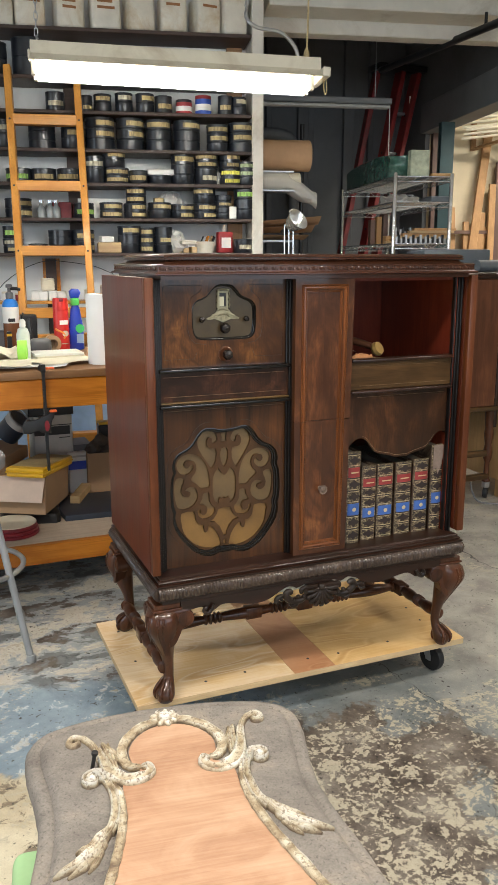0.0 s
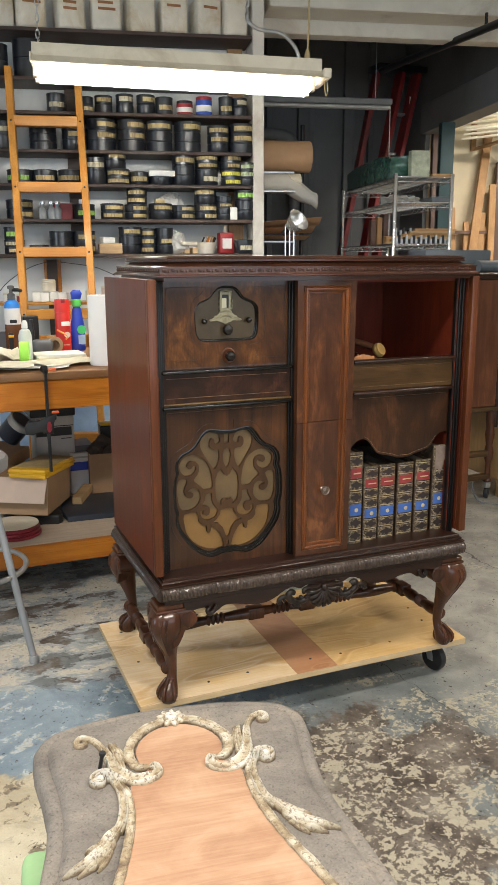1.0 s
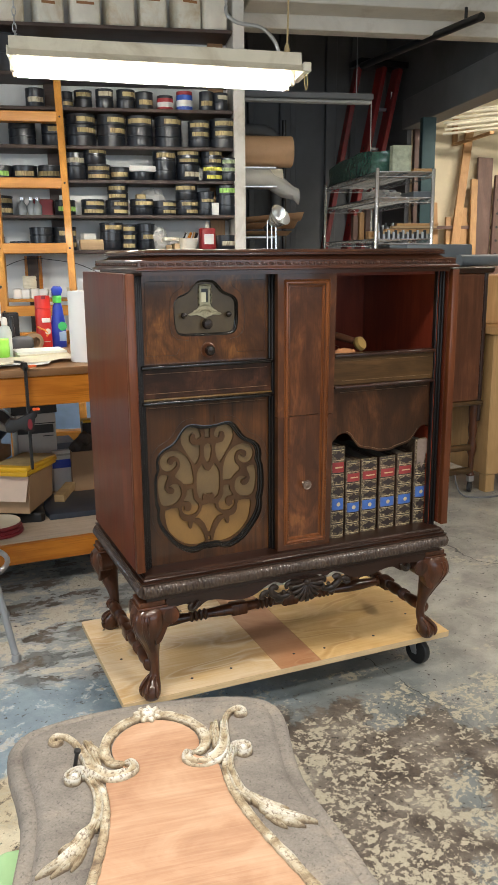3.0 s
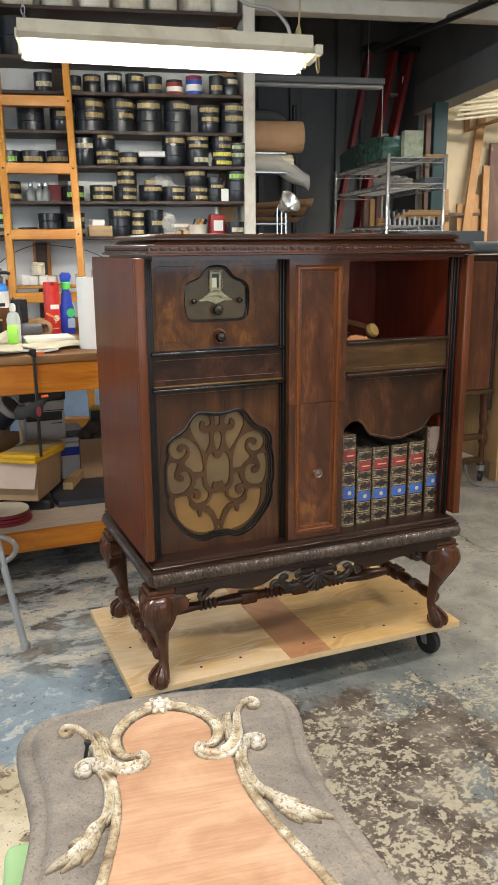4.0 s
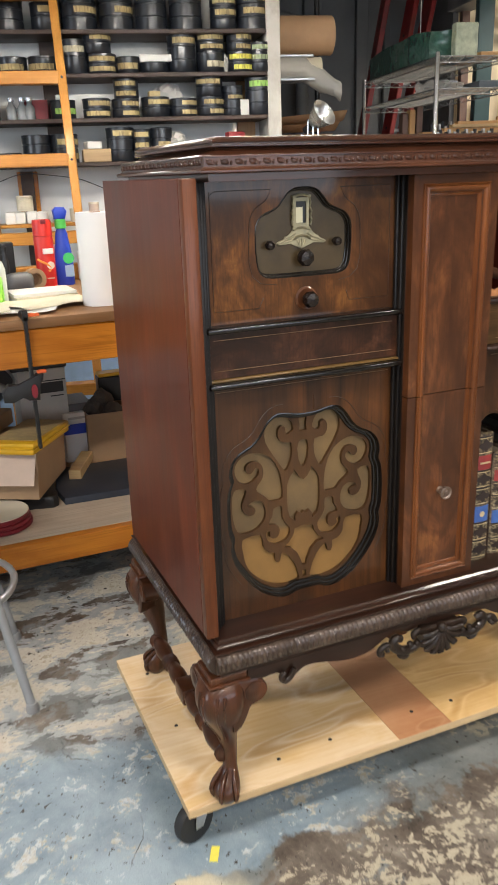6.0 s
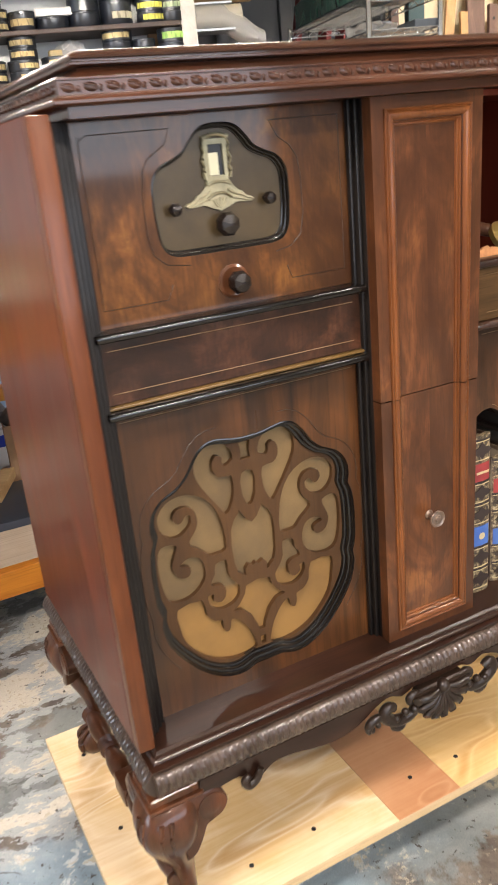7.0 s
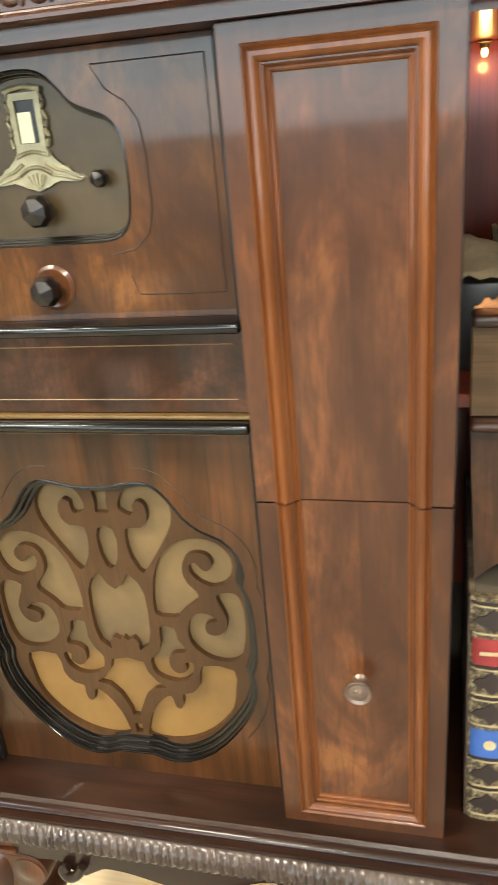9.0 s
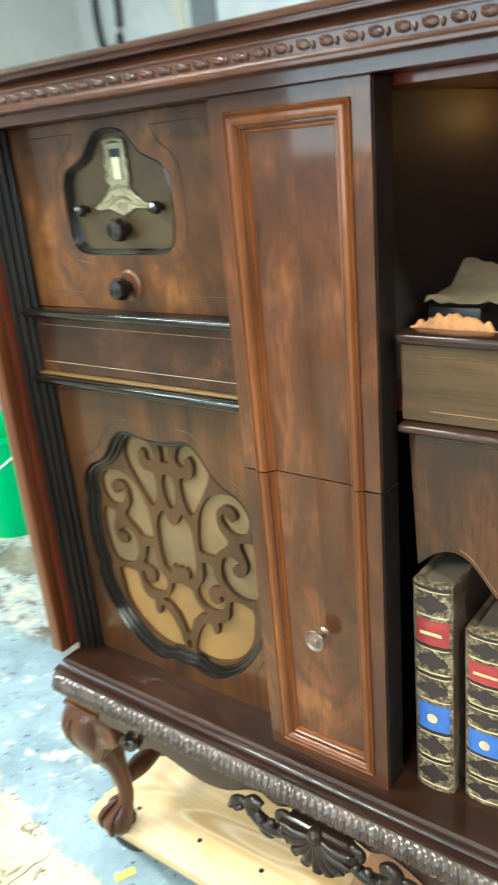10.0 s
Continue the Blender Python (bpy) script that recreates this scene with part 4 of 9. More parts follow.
bmesh.ops.triangle_fill(bm, use_beauty=True, use_dissolve=False, edges=edges, normal=(0, -1, 0))
for vs in rims:
    deep = [bm.verts.new((v.co.x, 2.4472, v.co.z)) for v in vs]
    for i in range(len(vs)):
        j = (i + 1) % len(vs)
        bm.faces.new((vs[i], vs[j], deep[j], deep[i]))
rpart("fretwork", bm, FRET, None, "scrolled walnut fretwork", 30)

# folded centre doors
def tapered(bm, by=0.011):
    """The doors narrow slightly towards the foot."""
    for v in bm.verts:
        if v.co.x > 1.43:
            v.co.x -= by * (1.2215 - v.co.z) / 0.73 * (v.co.x - 1.43) / 0.087
    return bm


SPLIT = 0.8563


def halved(bm, lower, axis=2):
    """Keeps the part of a whole-height piece below or above the split between the doors."""
    no = Vector((0, 0, 1)) if axis == 2 else Vector((0, 1, 0))
    bmesh.ops.bisect_plane(bm, geom=bm.verts[:] + bm.edges[:] + bm.faces[:], plane_co=no * (SPLIT + (-0.0007 if lower else 0.0007)), plane_no=no, clear_outer=lower, clear_inner=not lower)
    return bm


def door_half(z_lo, z_hi, lower):
    ox0, ox1, oz0, oz1 = 1.3450, 1.5130, 0.4885, 1.2215
    ix0, ix1, iz0, iz1 = 1.3625, 1.4945, 0.5045, 1.2075
    outer, inner = [(ox0, oz0), (ox1, oz0), (ox1, oz1), (ox0, oz1)], [(ix0 + 0.014, iz0 + 0.014), (ix1 - 0.014, iz0 + 0.014), (ix1 - 0.014, iz1 - 0.014), (ix0 + 0.014, iz1 - 0.014)]
    body = halved(wall_ring(bmesh.new(), outer, inner, 2.3865, 2.4210), lower)
    door = rpart("centre_door", tapered(body), DOORWOOD, None, "narrow panelled walnut door" + (" with a small knob" if lower else ""))
    prof = [(0.0, -2.3868), (0.0, -2.3842), (-0.0012, -2.3830), (-0.0026, -2.3842), (-0.0032, -2.3850), (-0.0040, -2.3838), (-0.0055, -2.3824), (-0.0085, -2.3820), (-0.0110, -2.3834), (-0.0128, -2.3862),
            (-0.0132, -2.3884), (-0.0146, -2.3880), (-0.0158, -2.3894), (-0.0162, -2.3912), (-0.0176, -2.3908), (-0.0190, -2.3920), (-0.0194, -2.3936), (-0.0215, -2.3940)]
    bm = halved(rect_loft(bmesh.new(), ix0, ix1, iz0, iz1, prof, False, False), lower, 1)
    bmesh.ops.transform(bm, matrix=XZ, verts=bm.verts)
    rpart("door_trim", tapered(bm), DOORTRIM, door, "lighter orange-brown bolection trim", 30)
    zz = (iz0 + 0.018, SPLIT - 0.0007) if lower else (SPLIT + 0.0007, iz1 - 0.018)
    xm = 1.4300
    for xa, xb in ((ix0 + 0.018, xm), (xm, ix1 - 0.018)):
        rpart("veneer_leaf", tapered(cube(xa, xb, 2.3937, 2.3975, zz[0], zz[1])), DOORWOOD, door)
    rpart("edge_strip", tapered(cube(ox1 + 0.0002, ox1 + 0.0014, 2.3900, 2.4210, z_lo + 0.001, z_hi - 0.001)), BLACKWOOD, door, "black strip along the door edge")
    return door


low_door = door_half(0.4885, 0.8555, True)
door_half(0.8572, 1.2215, False)
bm = lathe(bmesh.new(), [(0.0070, 0), (0.0045, 0.003), (0.0042, 0.009), (0.0070, 0.013), (0.0118, 0.0165), (0.0126, 0.0185), (0.0118, 0.0200), (0.0098, 0.0192), (0.0088, 0.0184), (0.0068, 0.0192), (0.0052, 0.0190), (0.0040, 0.0212), (0.0, 0.0220)], 24, Matrix.Translation((1.4265, 2.3935, 0.6700)) @ XZ)
rpart("door_knob", bm, PEWTER, low_door, "small turned pewter knob with a rosette face", 30)

SCALLOP = burr("dark_crotch_veneer", (0.018, 0.008, 0.004), (0.075, 0.028, 0.010), 7.0, 0.5, (0.095, 0.036, 0.013))
# right bay: rail, scalloped panel
rpart("bead_rail", cube(1.5195, X1 - 0.042, 2.400, 2.4275, 1.0000, 1.0105, 0.004, 3), DARKWOOD, None, "rounded rail edge")
rpart("rail_board", cube(1.5195, X1 - 0.042, 2.412, 2.4270, 0.9255, 0.9998, 0.001), RAILWOOD, None, "olive-brown fiddleback rail board")
rpart("bead_rail", cube(1.5195, X1 - 0.042, 2.399, 2.4270, 0.9160, 0.9250, 0.004, 3), DARKWOOD, None, "glossy ebonised bead rail")
for z in (0.9885, 0.9365):
    rpart("inlay_line", line_inlay(bmesh.new(), [(1.548, z), (1.832, z)], 2.4119, 0.0008), INLAY)
half = [(0.0, 0.7260), (0.020, 0.7262), (0.036, 0.7320), (0.060, 0.7375), (0.082, 0.7440), (0.098, 0.7610), (0.114, 0.7810), (0.132, 0.7890), (0.152, 0.7830), (0.177, 0.7600)]
sc = smooth_path([(1.697 - d, z) for d, z in reversed(half)] + [(1.697 + d, z) for d, z in half[1:]], 3)
sc = [p for p in sc if 1.5205 < p.x < 1.8424]
outl = [(p.x, p.y) for p in sc] + [(1.8424, 0.7820), (1.8424, 0.9158), (1.5200, 0.9158)]
rpart("scalloped_panel", slab(bmesh.new(), outl, -2.4370, -2.4240, m=XZ), SCALLOP, None, "dark walnut panel with a scalloped lower edge", 25)
rpart("inlay_line", line_inlay(bmesh.new(), [(p.x, p.y + 0.006) for p in sc[6:-6]], 2.4238, 0.001), INLAY)
rpart("inlay_line", line_inlay(bmesh.new(), [(1.550, 0.903), (1.832, 0.903)], 2.4239, 0.001), INLAY)


# legs
def cabriole(cx, cy, sx, sy):
    d = Vector((sx, sy, 0)).normalized()
    C = Vector((cx, cy, 0))
    bm = bmesh.new()
    rows = [(0.3990, 0.004, 0.0350), (0.3850, 0.011, 0.0400), (0.3650, 0.016, 0.0420), (0.3450, 0.016, 0.0395), (0.3200, 0.010, 0.0330), (0.2950, 0.001, 0.0262), (0.2650, -0.008, 0.0182), (0.2350, -0.014, 0.0142),
            (0.2100, -0.016, 0.0130), (0.1960, -0.014, 0.0136), (0.1840, -0.008, 0.0172), (0.1720, 0.000, 0.0225), (0.1600, 0.005, 0.0252), (0.1490, 0.006, 0.0248), (0.1400, 0.006, 0.0208), (0.1332, 0.006, 0.0165)]
    fine = smooth_path(rows, 3)
    seg, rings = 28, []
    a0 = math.atan2(sy, sx)
    for z, off, r in fine:
        ring = []
        for k in range(seg):
            rel = 2 * math.pi * k / seg
            rr = r
            if z > 0.29:
                # square-shouldered knee with a ridge down its corner
                w = min(1.0, (z - 0.29) / 0.05)
                rr *= 1 + w * (0.13 * (abs(math.cos(2 * rel)) ** 1.5 - 0.4) + 0.05 * math.exp(-(min(rel, 2 * math.pi - rel) / 0.22) ** 2))
            p = C + d * off
            ring.append(bm.verts.new((p.x + rr * math.cos(a0 + rel), p.y + rr * math.sin(a0 + rel), z)))
        rings.append(ring)
    for a, b in zip(rings, rings[1:]):
        for k in range(seg):
            j = (k + 1) % seg
            bm.faces.new((a[k], a[j], b[j], b[k]))
    bm.faces.new(rings[0]), bm.faces.new(rings[-1][::-1])
    leg = rpart("leg", bm, LEGWOOD, None, "carved cabriole leg with a claw foot", 50)
    bm = cube(cx - 0.034, cx + 0.034, cy - 0.034, cy + 0.034, 0.4050, 0.4180, 0.002)
    box(bm, cx - 0.0385, cx + 0.0385, cy - 0.0385, cy + 0.0385, 0.3985, 0.4052, 0.0025, 2)
    rpart("leg_block", bm, LEGWOOD, leg)
    # leaf veins down the knee
    for k, n in ((-0.62, 5), (-0.30, 7), (0.30, 7), (0.62, 5)):
        e = Matrix.Rotation(k, 3, "Z") @ d
        pts = [C + d * off + e * (r * (1.0 + 0.04 * math.cos(4 * k))) + Vector((0, 0, z)) for z, off, r in rows[1:n]]
        P = smooth_path(pts, 4)
        rpart("knee_vein", tube(bmesh.new(), P, [0.0042 * (1 - 0.8 * i / len(P)) for i in range(len(P))], 6), LEGWOOD, leg, "", 60)
    # talons over the ball of the foot
    foot = C + d * 0.006
    for k in (-1.15, 0.0, 1.15, math.pi):
        e = Matrix.Rotation(k, 3, "Z") @ d
        pts = [foot - d * (0.016 if q > 0.183 else 0.005 if q > 0.175 else 0.0) + e * r + Vector((0, 0, q)) for r, q in ((0.0120, 0.194), (0.0200, 0.180), (0.0255, 0.168), (0.0272, 0.157), (0.0262, 0.147), (0.0222, 0.1385))]
        P = smooth_path(pts, 3)
        rpart("talon", tube(bmesh.new(), P, [0.0030, 0.0036, 0.0044, 0.0050, 0.0052, 0.0048, 0.0050, 0.0054, 0.0056, 0.0054, 0.0048, 0.0044, 0.0040, 0.0034, 0.0026, 0.0012][:len(P)], 7), LEGWOOD, leg, "", 60)
    # scrolled ears at both inner sides
    for ex, ey in ((-sx, 0), (0, -sy)):
        e = Vector((ex, ey, 0))
        side_ = Vector((0 if ex else sx, 0 if ey else sy, 0))
        outl_ = smooth_path([(0.0, 0.3980), (0.030, 0.3982), (0.056, 0.3960), (0.067, 0.3850), (0.0705, 0.3700), (0.064, 0.3560), (0.050, 0.3490), (0.038, 0.3440), (0.030, 0.3260), (0.018, 0.3050), (0.004, 0.2980)], 3)
        bm = bmesh.new()
        pair = []
        for off in (0.004, 0.0345, 0.0365):
            k = 0.93 if off > 0.035 else 1.0
            pair.append([bm.verts.new(C + e * (p.x * k) + side_ * off + Vector((0, 0, 0.355 + (p.y - 0.355) * k))) for p in outl_])
        for a, b in zip(pair, pair[1:]):
            for i in range(len(a)):
                j = (i + 1) % len(a)
                bm.faces.new((a[i], a[j], b[j], b[i]))
        bm.faces.new(pair[0]), bm.faces.new(pair[-1][::-1])
        ear = rpart("knee_ear", bm, LEGWOOD, leg, "", 40)
        eye = C + e * 0.0475 + side_ * 0.0366 + Vector((0, 0, 0.3725))
        turn = pose(0, 0, 0, 90, 0, 0) if ex else pose(0, 0, 0, 0, 90, 0)
        rpart("scroll_eye", lathe(bmesh.new(), [(0.0, -0.0035), (0.009, -0.003), (0.0125, -0.0012), (0.0205, -0.001), (0.0205, 0.001), (0.0125, 0.0012), (0.009, 0.003), (0.0, 0.0035)], 22, Matrix.Translation(eye) @ turn), LEGWOOD, ear, "", 40)


LX0, LX1, LY0, LY1 = 0.988, 1.848, 2.404, 2.846
for cx, cy, sx, sy in ((LX0, LY0, -1, -1), (LX1, LY0, 1, -1), (LX0, LY1, -1, 1), (LX1, LY1, 1, 1)):
    cabriole(cx, cy, sx, sy)


# turned stretchers
def turned(a, b, blocks=(0.5,)):
    """A turned bar from a to b with square blocks at the given shares of its length."""
    a, b = Vector(a), Vector(b)
    n, L_ = 120, (b - a).length
    prof = []
    for i in range(n + 1):
        t = i / n
        q = abs(((t * 4) % 1.0) - 0.5) * 2
        r = 0.0120 + 0.0060 * (0.5 + 0.5 * math.cos(math.pi * q)) ** 1.0
        if q > 0.72:
            r = 0.0105 + 0.0075 * abs(math.sin((q - 0.72) / 0.28 * math.pi * 2))
        prof.append((r, t * L_))
    m = Matrix.Translation(a) @ (b - a).to_track_quat("Z", "Y").to_matrix().to_4x4()
    bm = lathe(bmesh.new(), prof, 14, m)
    for t in blocks:
        box(bm, -0.018, 0.018, -0.018, 0.018, L_ * t - 0.026, L_ * t + 0.026, 0.004, 2, m)
    return bm


SZ = 0.2220
for x in (LX0, LX1):
    rpart("side_stretcher", turned((x, LY0 + 0.006, SZ), (x, LY1 - 0.006, SZ)), LEGWOOD, None, "turned walnut stretcher", 40)
rpart("cross_stretcher", turned((LX0, 2.644, SZ), (LX1, 2.644, SZ), (0.40, 0.60)), LEGWOOD, None, "turned walnut cross stretcher", 40)

# carved front apron, side aprons
ap = [(1.024, 0.4178), (1.024, 0.394), (1.050, 0.394), (1.078, 0.396), (1.092, 0.384), (1.106, 0.378), (1.120, 0.386), (1.136, 0.394), (1.165, 0.392), (1.200, 0.384), (1.232, 0.380), (1.262, 0.384), (1.285, 0.394), (1.306, 0.406), (1.330, 0.4125), (1.352, 0.404), (1.374, 0.412), (1.395, 0.408)]
mid = 1.418
half = smooth_path([(p[0], p[1]) for p in ap], 3)
outl = [(p.x, p.y) for p in half] + [(2 * mid - p.x, p.y) for p in reversed(half)]
rpart("front_apron", slab(bmesh.new(), outl, -2.3860, -2.3700, m=XZ), DARKWOOD, None, "carved walnut apron with a central shell", 30)
fan = [(mid + (0.046 + 0.004 * math.cos(9 * a)) * math.sin(a), 0.4020 - (0.048 + 0.004 * math.cos(9 * a)) * math.cos(a)) for a in [(-1.75 + 3.5 * k / 40) for k in range(41)]]
shell = rpart("shell_carving", slab(bmesh.new(), fan, -2.3740, -2.3580, 0.003, XZ), CARVEDWOOD, None, "dark carved shell and leaf ornament", 40)
for k in range(-4, 5):
    a = k * 0.36
    P = smooth_path([(mid + 0.006 * math.sin(a), 2.3565, 0.4000 - 0.004 * math.cos(a)), (mid + 0.026 * math.sin(a), 2.3535, 0.4000 - 0.032 * math.cos(a)), (mid + 0.044 * math.sin(a), 2.3570, 0.4010 - 0.048 * math.cos(a)), (mid + 0.050 * math.sin(a), 2.3540, 0.4020 - 0.055 * math.cos(a))], 4)
    rpart("shell_rib", tube(bmesh.new(), P, [0.0030 + 0.0042 * math.sin(math.pi * min(1.0, 0.08 + 0.92 * i / (len(P) - 1)) * 0.72) for i in range(len(P))], 7), CARVEDWOOD, shell, "", 60)
bm = bmesh.new()
bmesh.ops.create_uvsphere(bm, u_segments=12, v_segments=8, radius=0.011, matrix=Matrix.Translation((mid, 2.3570, 0.4030)))
rpart("shell_boss", bm, CARVEDWOOD, shell, "", 60)
for s in (-1, 1):
    for pts, r in (([(0.040, 0.382), (0.058, 0.371), (0.078, 0.370), (0.096, 0.379), (0.104, 0.392), (0.096, 0.401), (0.086, 0.396)], 0.0100),
                   ([(0.036, 0.398), (0.048, 0.404), (0.058, 0.399), (0.056, 0.390)], 0.0065),
                   ([(0.068, 0.366), (0.074, 0.357), (0.086, 0.360), (0.090, 0.370)], 0.0060),
                   ([(0.100, 0.384), (0.116, 0.391), (0.128, 0.387), (0.132, 0.378), (0.124, 0.374)], 0.0070),
                   ([(0.308, 0.400), (0.316, 0.386), (0.328, 0.380), (0.334, 0.390), (0.326, 0.396)], 0.0065)):
        P = smooth_path([(mid + s * x, 2.3640, z) for x, z in pts], 4)
        rpart("leaf_scroll", tube(bmesh.new(), P, [r * (0.55 + 0.45 * math.sin(math.pi * (0.15 + 0.75 * i / len(P)))) for i in range(len(P))], 8, 0.9, (0, 1, 0)), CARVEDWOOD, shell, "", 60)
    for k in range(6):
        bm = bmesh.new()
        bmesh.ops.create_uvsphere(bm, u_segments=8, v_segments=6, radius=0.0068 - 0.0005 * k, matrix=Matrix.Translation((mid + s * (0.052 + k * 0.0165), 2.3600, 0.381 + 0.003 * math.sin(2.2 * k))))
        rpart("carved_berry", bm, CARVEDWOOD, shell, "", 60)
for x in (GX0 + 0.004, GX1 - 0.018):
    rpart("side_apron", cube(x, x + 0.014, LY0 + 0.03, LY1 - 0.03, 0.394, 0.4178, 0.003), DARKWOOD)

# ---- things inside the cabinet ----
def album_materials():
    m, N, L, b = nodes_of("gilt_book_spine")
    v = coords(N, L, shift=True)
    n = noise_tex(N, L, v, 160.0, 6, 0.7)
    n2 = noise_tex(N, L, v, 24.0, 5, 0.6)
    c = ramp(N, L, n, [(0.42, (0.026, 0.018, 0.012)), (0.54, (0.15, 0.110, 0.058)), (0.65, (0.40, 0.33, 0.20))])
    L.new(mixc(N, L, ramp(N, L, n2, [(0.5, (0, 0, 0)), (0.75, (0.6, 0.6, 0.6))]), c, (0.11, 0.065, 0.04)), b.inputs["Base Color"])
    b.inputs["Roughness"].default_value = 0.55
    bump(N, L, b, n, 0.2, 0.001)
    return m


SPINE = album_materials()
COVER = paint("brown_book_cloth", (0.055, 0.030, 0.020), 0.6, 0, 0.2, 40, (0.30, 0.24, 0.15))
REDLABEL = paint("red_leather_label", (0.25, 0.026, 0.026), 0.5, 0, 0.15, 60)
BLUELABEL = paint("blue_leather_label", (0.040, 0.105, 0.34), 0.5, 0, 0.15, 60)
DARKORN = paint("dark_gilt_ground", (0.022, 0.013, 0.011), 0.5, 0, 0.2, 60)
GILT = paint("dull_gilt", (0.52, 0.42, 0.24), 0.42, 0.3, 0.2, 80)
TORN = paint("torn_grey_leather", (0.20, 0.145, 0.115), 0.8, 0, 0.2, 50, (0.10, 0.06, 0.045))


LEAVES = paint("dusty_paper_edges", (0.12, 0.095, 0.070), 0.8, 0, 0.25, 30)
OLDPAPER = paint("old_tan_paper", (0.42, 0.34, 0.22), 0.75, 0, 0.2, 30)


def album(x0, x1, height, red, torn, lean, y0=2.432):
    w, d, z0 = x1 - x0, 0.262, 0.4874
    ob = thing("record_album", ((x0 + x1) / 2, y0 + d / 2, z0), lean, "gilt-tooled brown record album" + (" with red and blue spine labels" if red else " with a torn grey top and blue label"), "record album", "albums in the cabinet")
    h = height
    for s in (-1, 1):
        part("cover_board", cube(s * w / 2 - 0.0025 - 0.001 * s, s * w / 2 + 0.0025 - 0.001 * s - 0.0015 * s, -d / 2 + 0.004, d / 2, 0, h - 0.002, 0.001), COVER, ob)
    part("leaves", cube(-w / 2 + 0.004, w / 2 - 0.004, -d / 2 + 0.008, d / 2 - 0.006, 0.003, h - 0.008), LEAVES, ob)
    prof = [(-w / 2 + 0.0005, -d / 2 + 0.008), (-w / 2 + 0.0005, -d / 2 + 0.004), (-w / 2 + 0.006, -d / 2 + 0.0005), (0, -d / 2 - 0.0015), (w / 2 - 0.006, -d / 2 + 0.0005), (w / 2 - 0.0005, -d / 2 + 0.004), (w / 2 - 0.0005, -d / 2 + 0.008)]
    spine = part("spine", slab(bmesh.new(), prof, 0.0, h), SPINE, ob, "gold-patterned spine")
    f = h / 0.225
    def band(name, za, zb, mat, inset=0.003, out=0.0012, lab=""):
        p = [(-w / 2 + inset, -d / 2 + 0.006), (-w / 2 + inset, -d / 2 + 0.0035 - out), (-w / 2 + 0.007, -d / 2 - out + 0.0002), (0, -d / 2 - 0.0015 - out), (w / 2 - 0.007, -d / 2 - out + 0.0002), (w / 2 - inset, -d / 2 + 0.0035 - out), (w / 2 - inset, -d / 2 + 0.006)]
        return part(name, slab(bmesh.new(), p, za, zb), mat, spine, lab)
    zs = [0.000, 0.008, 0.036, 0.040, 0.068, 0.072, 0.100, 0.104, 0.130, 0.134, 0.160, 0.164, 0.188, 0.192, 0.218]
    for k in range(7):
        za, zb = zs[1 + 2 * k], zs[2 + 2 * k]
        if k == 2:
            band("blue_label", za * f, zb * f, BLUELABEL, lab="blue spine label")
            m = bmesh.new()
            bmesh.ops.create_circle(m, cap_ends=True, radius=0.006, segments=10, matrix=Matrix.Translation((0, -d / 2 - 0.0033, (za + zb) / 2 * f)) @ pose(0, 0, 0, 90, 0, 0))
            part("gilt_rosette", m, GILT, spine)
            continue
        if k >= 5 and torn:
            continue
        if k == 5 and red:
            band("red_label", za * f, zb * f, REDLABEL, lab="red spine label with gold writing")
            part("gold_writing", cube(-w * 0.28, w * 0.28, -d / 2 - 0.0035, -d / 2 - 0.0030, ((za + zb) / 2 - 0.0016) * f, ((za + zb) / 2 + 0.0016) * f), GILT, spine)
            continue
        zc, hz = (za + zb) / 2 * f, (zb - za) / 2 * f * 0.88
        q = [(0.42, 0), (0.30, 0.35), (0.16, 0.42), (0.0, 1.0), (-0.16, 0.42), (-0.30, 0.35), (-0.42, 0), (-0.30, -0.35), (-0.16, -0.42), (0.0, -1.0), (0.16, -0.42), (0.30, -0.35)]
        part("diamond_ornament", slab(bmesh.new(), [(x * w, zc + y * hz) for x, y in q], d / 2 + 0.0012, d / 2 + 0.0022, m=XZ), DARKORN, spine)
        band("dark_band", (zb + 0.0006) * f, (zb + 0.0030) * f, DARKORN, 0.001)
        band("gilt_band", (zb - 0.0010) * f, zb * f, GILT, 0.003)
        band("gilt_band", (za + 0.0002) * f, (za + 0.0012) * f, GILT, 0.003)
    if torn:
        n = [(-0.46, 0.70), (-0.2, 0.74), (-0.05, 0.66), (0.15, 0.72), (0.3, 0.84), (0.46, 0.80), (0.46, 0.995), (-0.46, 0.995)]
        part("torn_leather", slab(bmesh.new(), [(x * w, y * h) for x, y in n], d / 2 + 0.0008, d / 2 + 0.0026, m=XZ), TORN, spine, "torn grey-brown leather")
    return ob


for x0, x1, ht, red, torn, lean, y0 in ((1.5215, 1.5680, 0.2660, True, False, 0.0, 2.416), (1.5735, 1.6230, 0.2190, True, False, 0.4, 2.424), (1.6290, 1.6840, 0.2180, True, False, -0.5, 2.430), (1.6890, 1.7450, 0.2180, True, False, 0.3, 2.432), (1.7500, 1.8030, 0.2210, True, False, -0.6, 2.430), (1.8085, 1.8530, 0.2590, False, True, 0.2, 2.432)):
    album(x0 + 0.002, x1 - 0.0025, ht, red, torn, lean, y0)

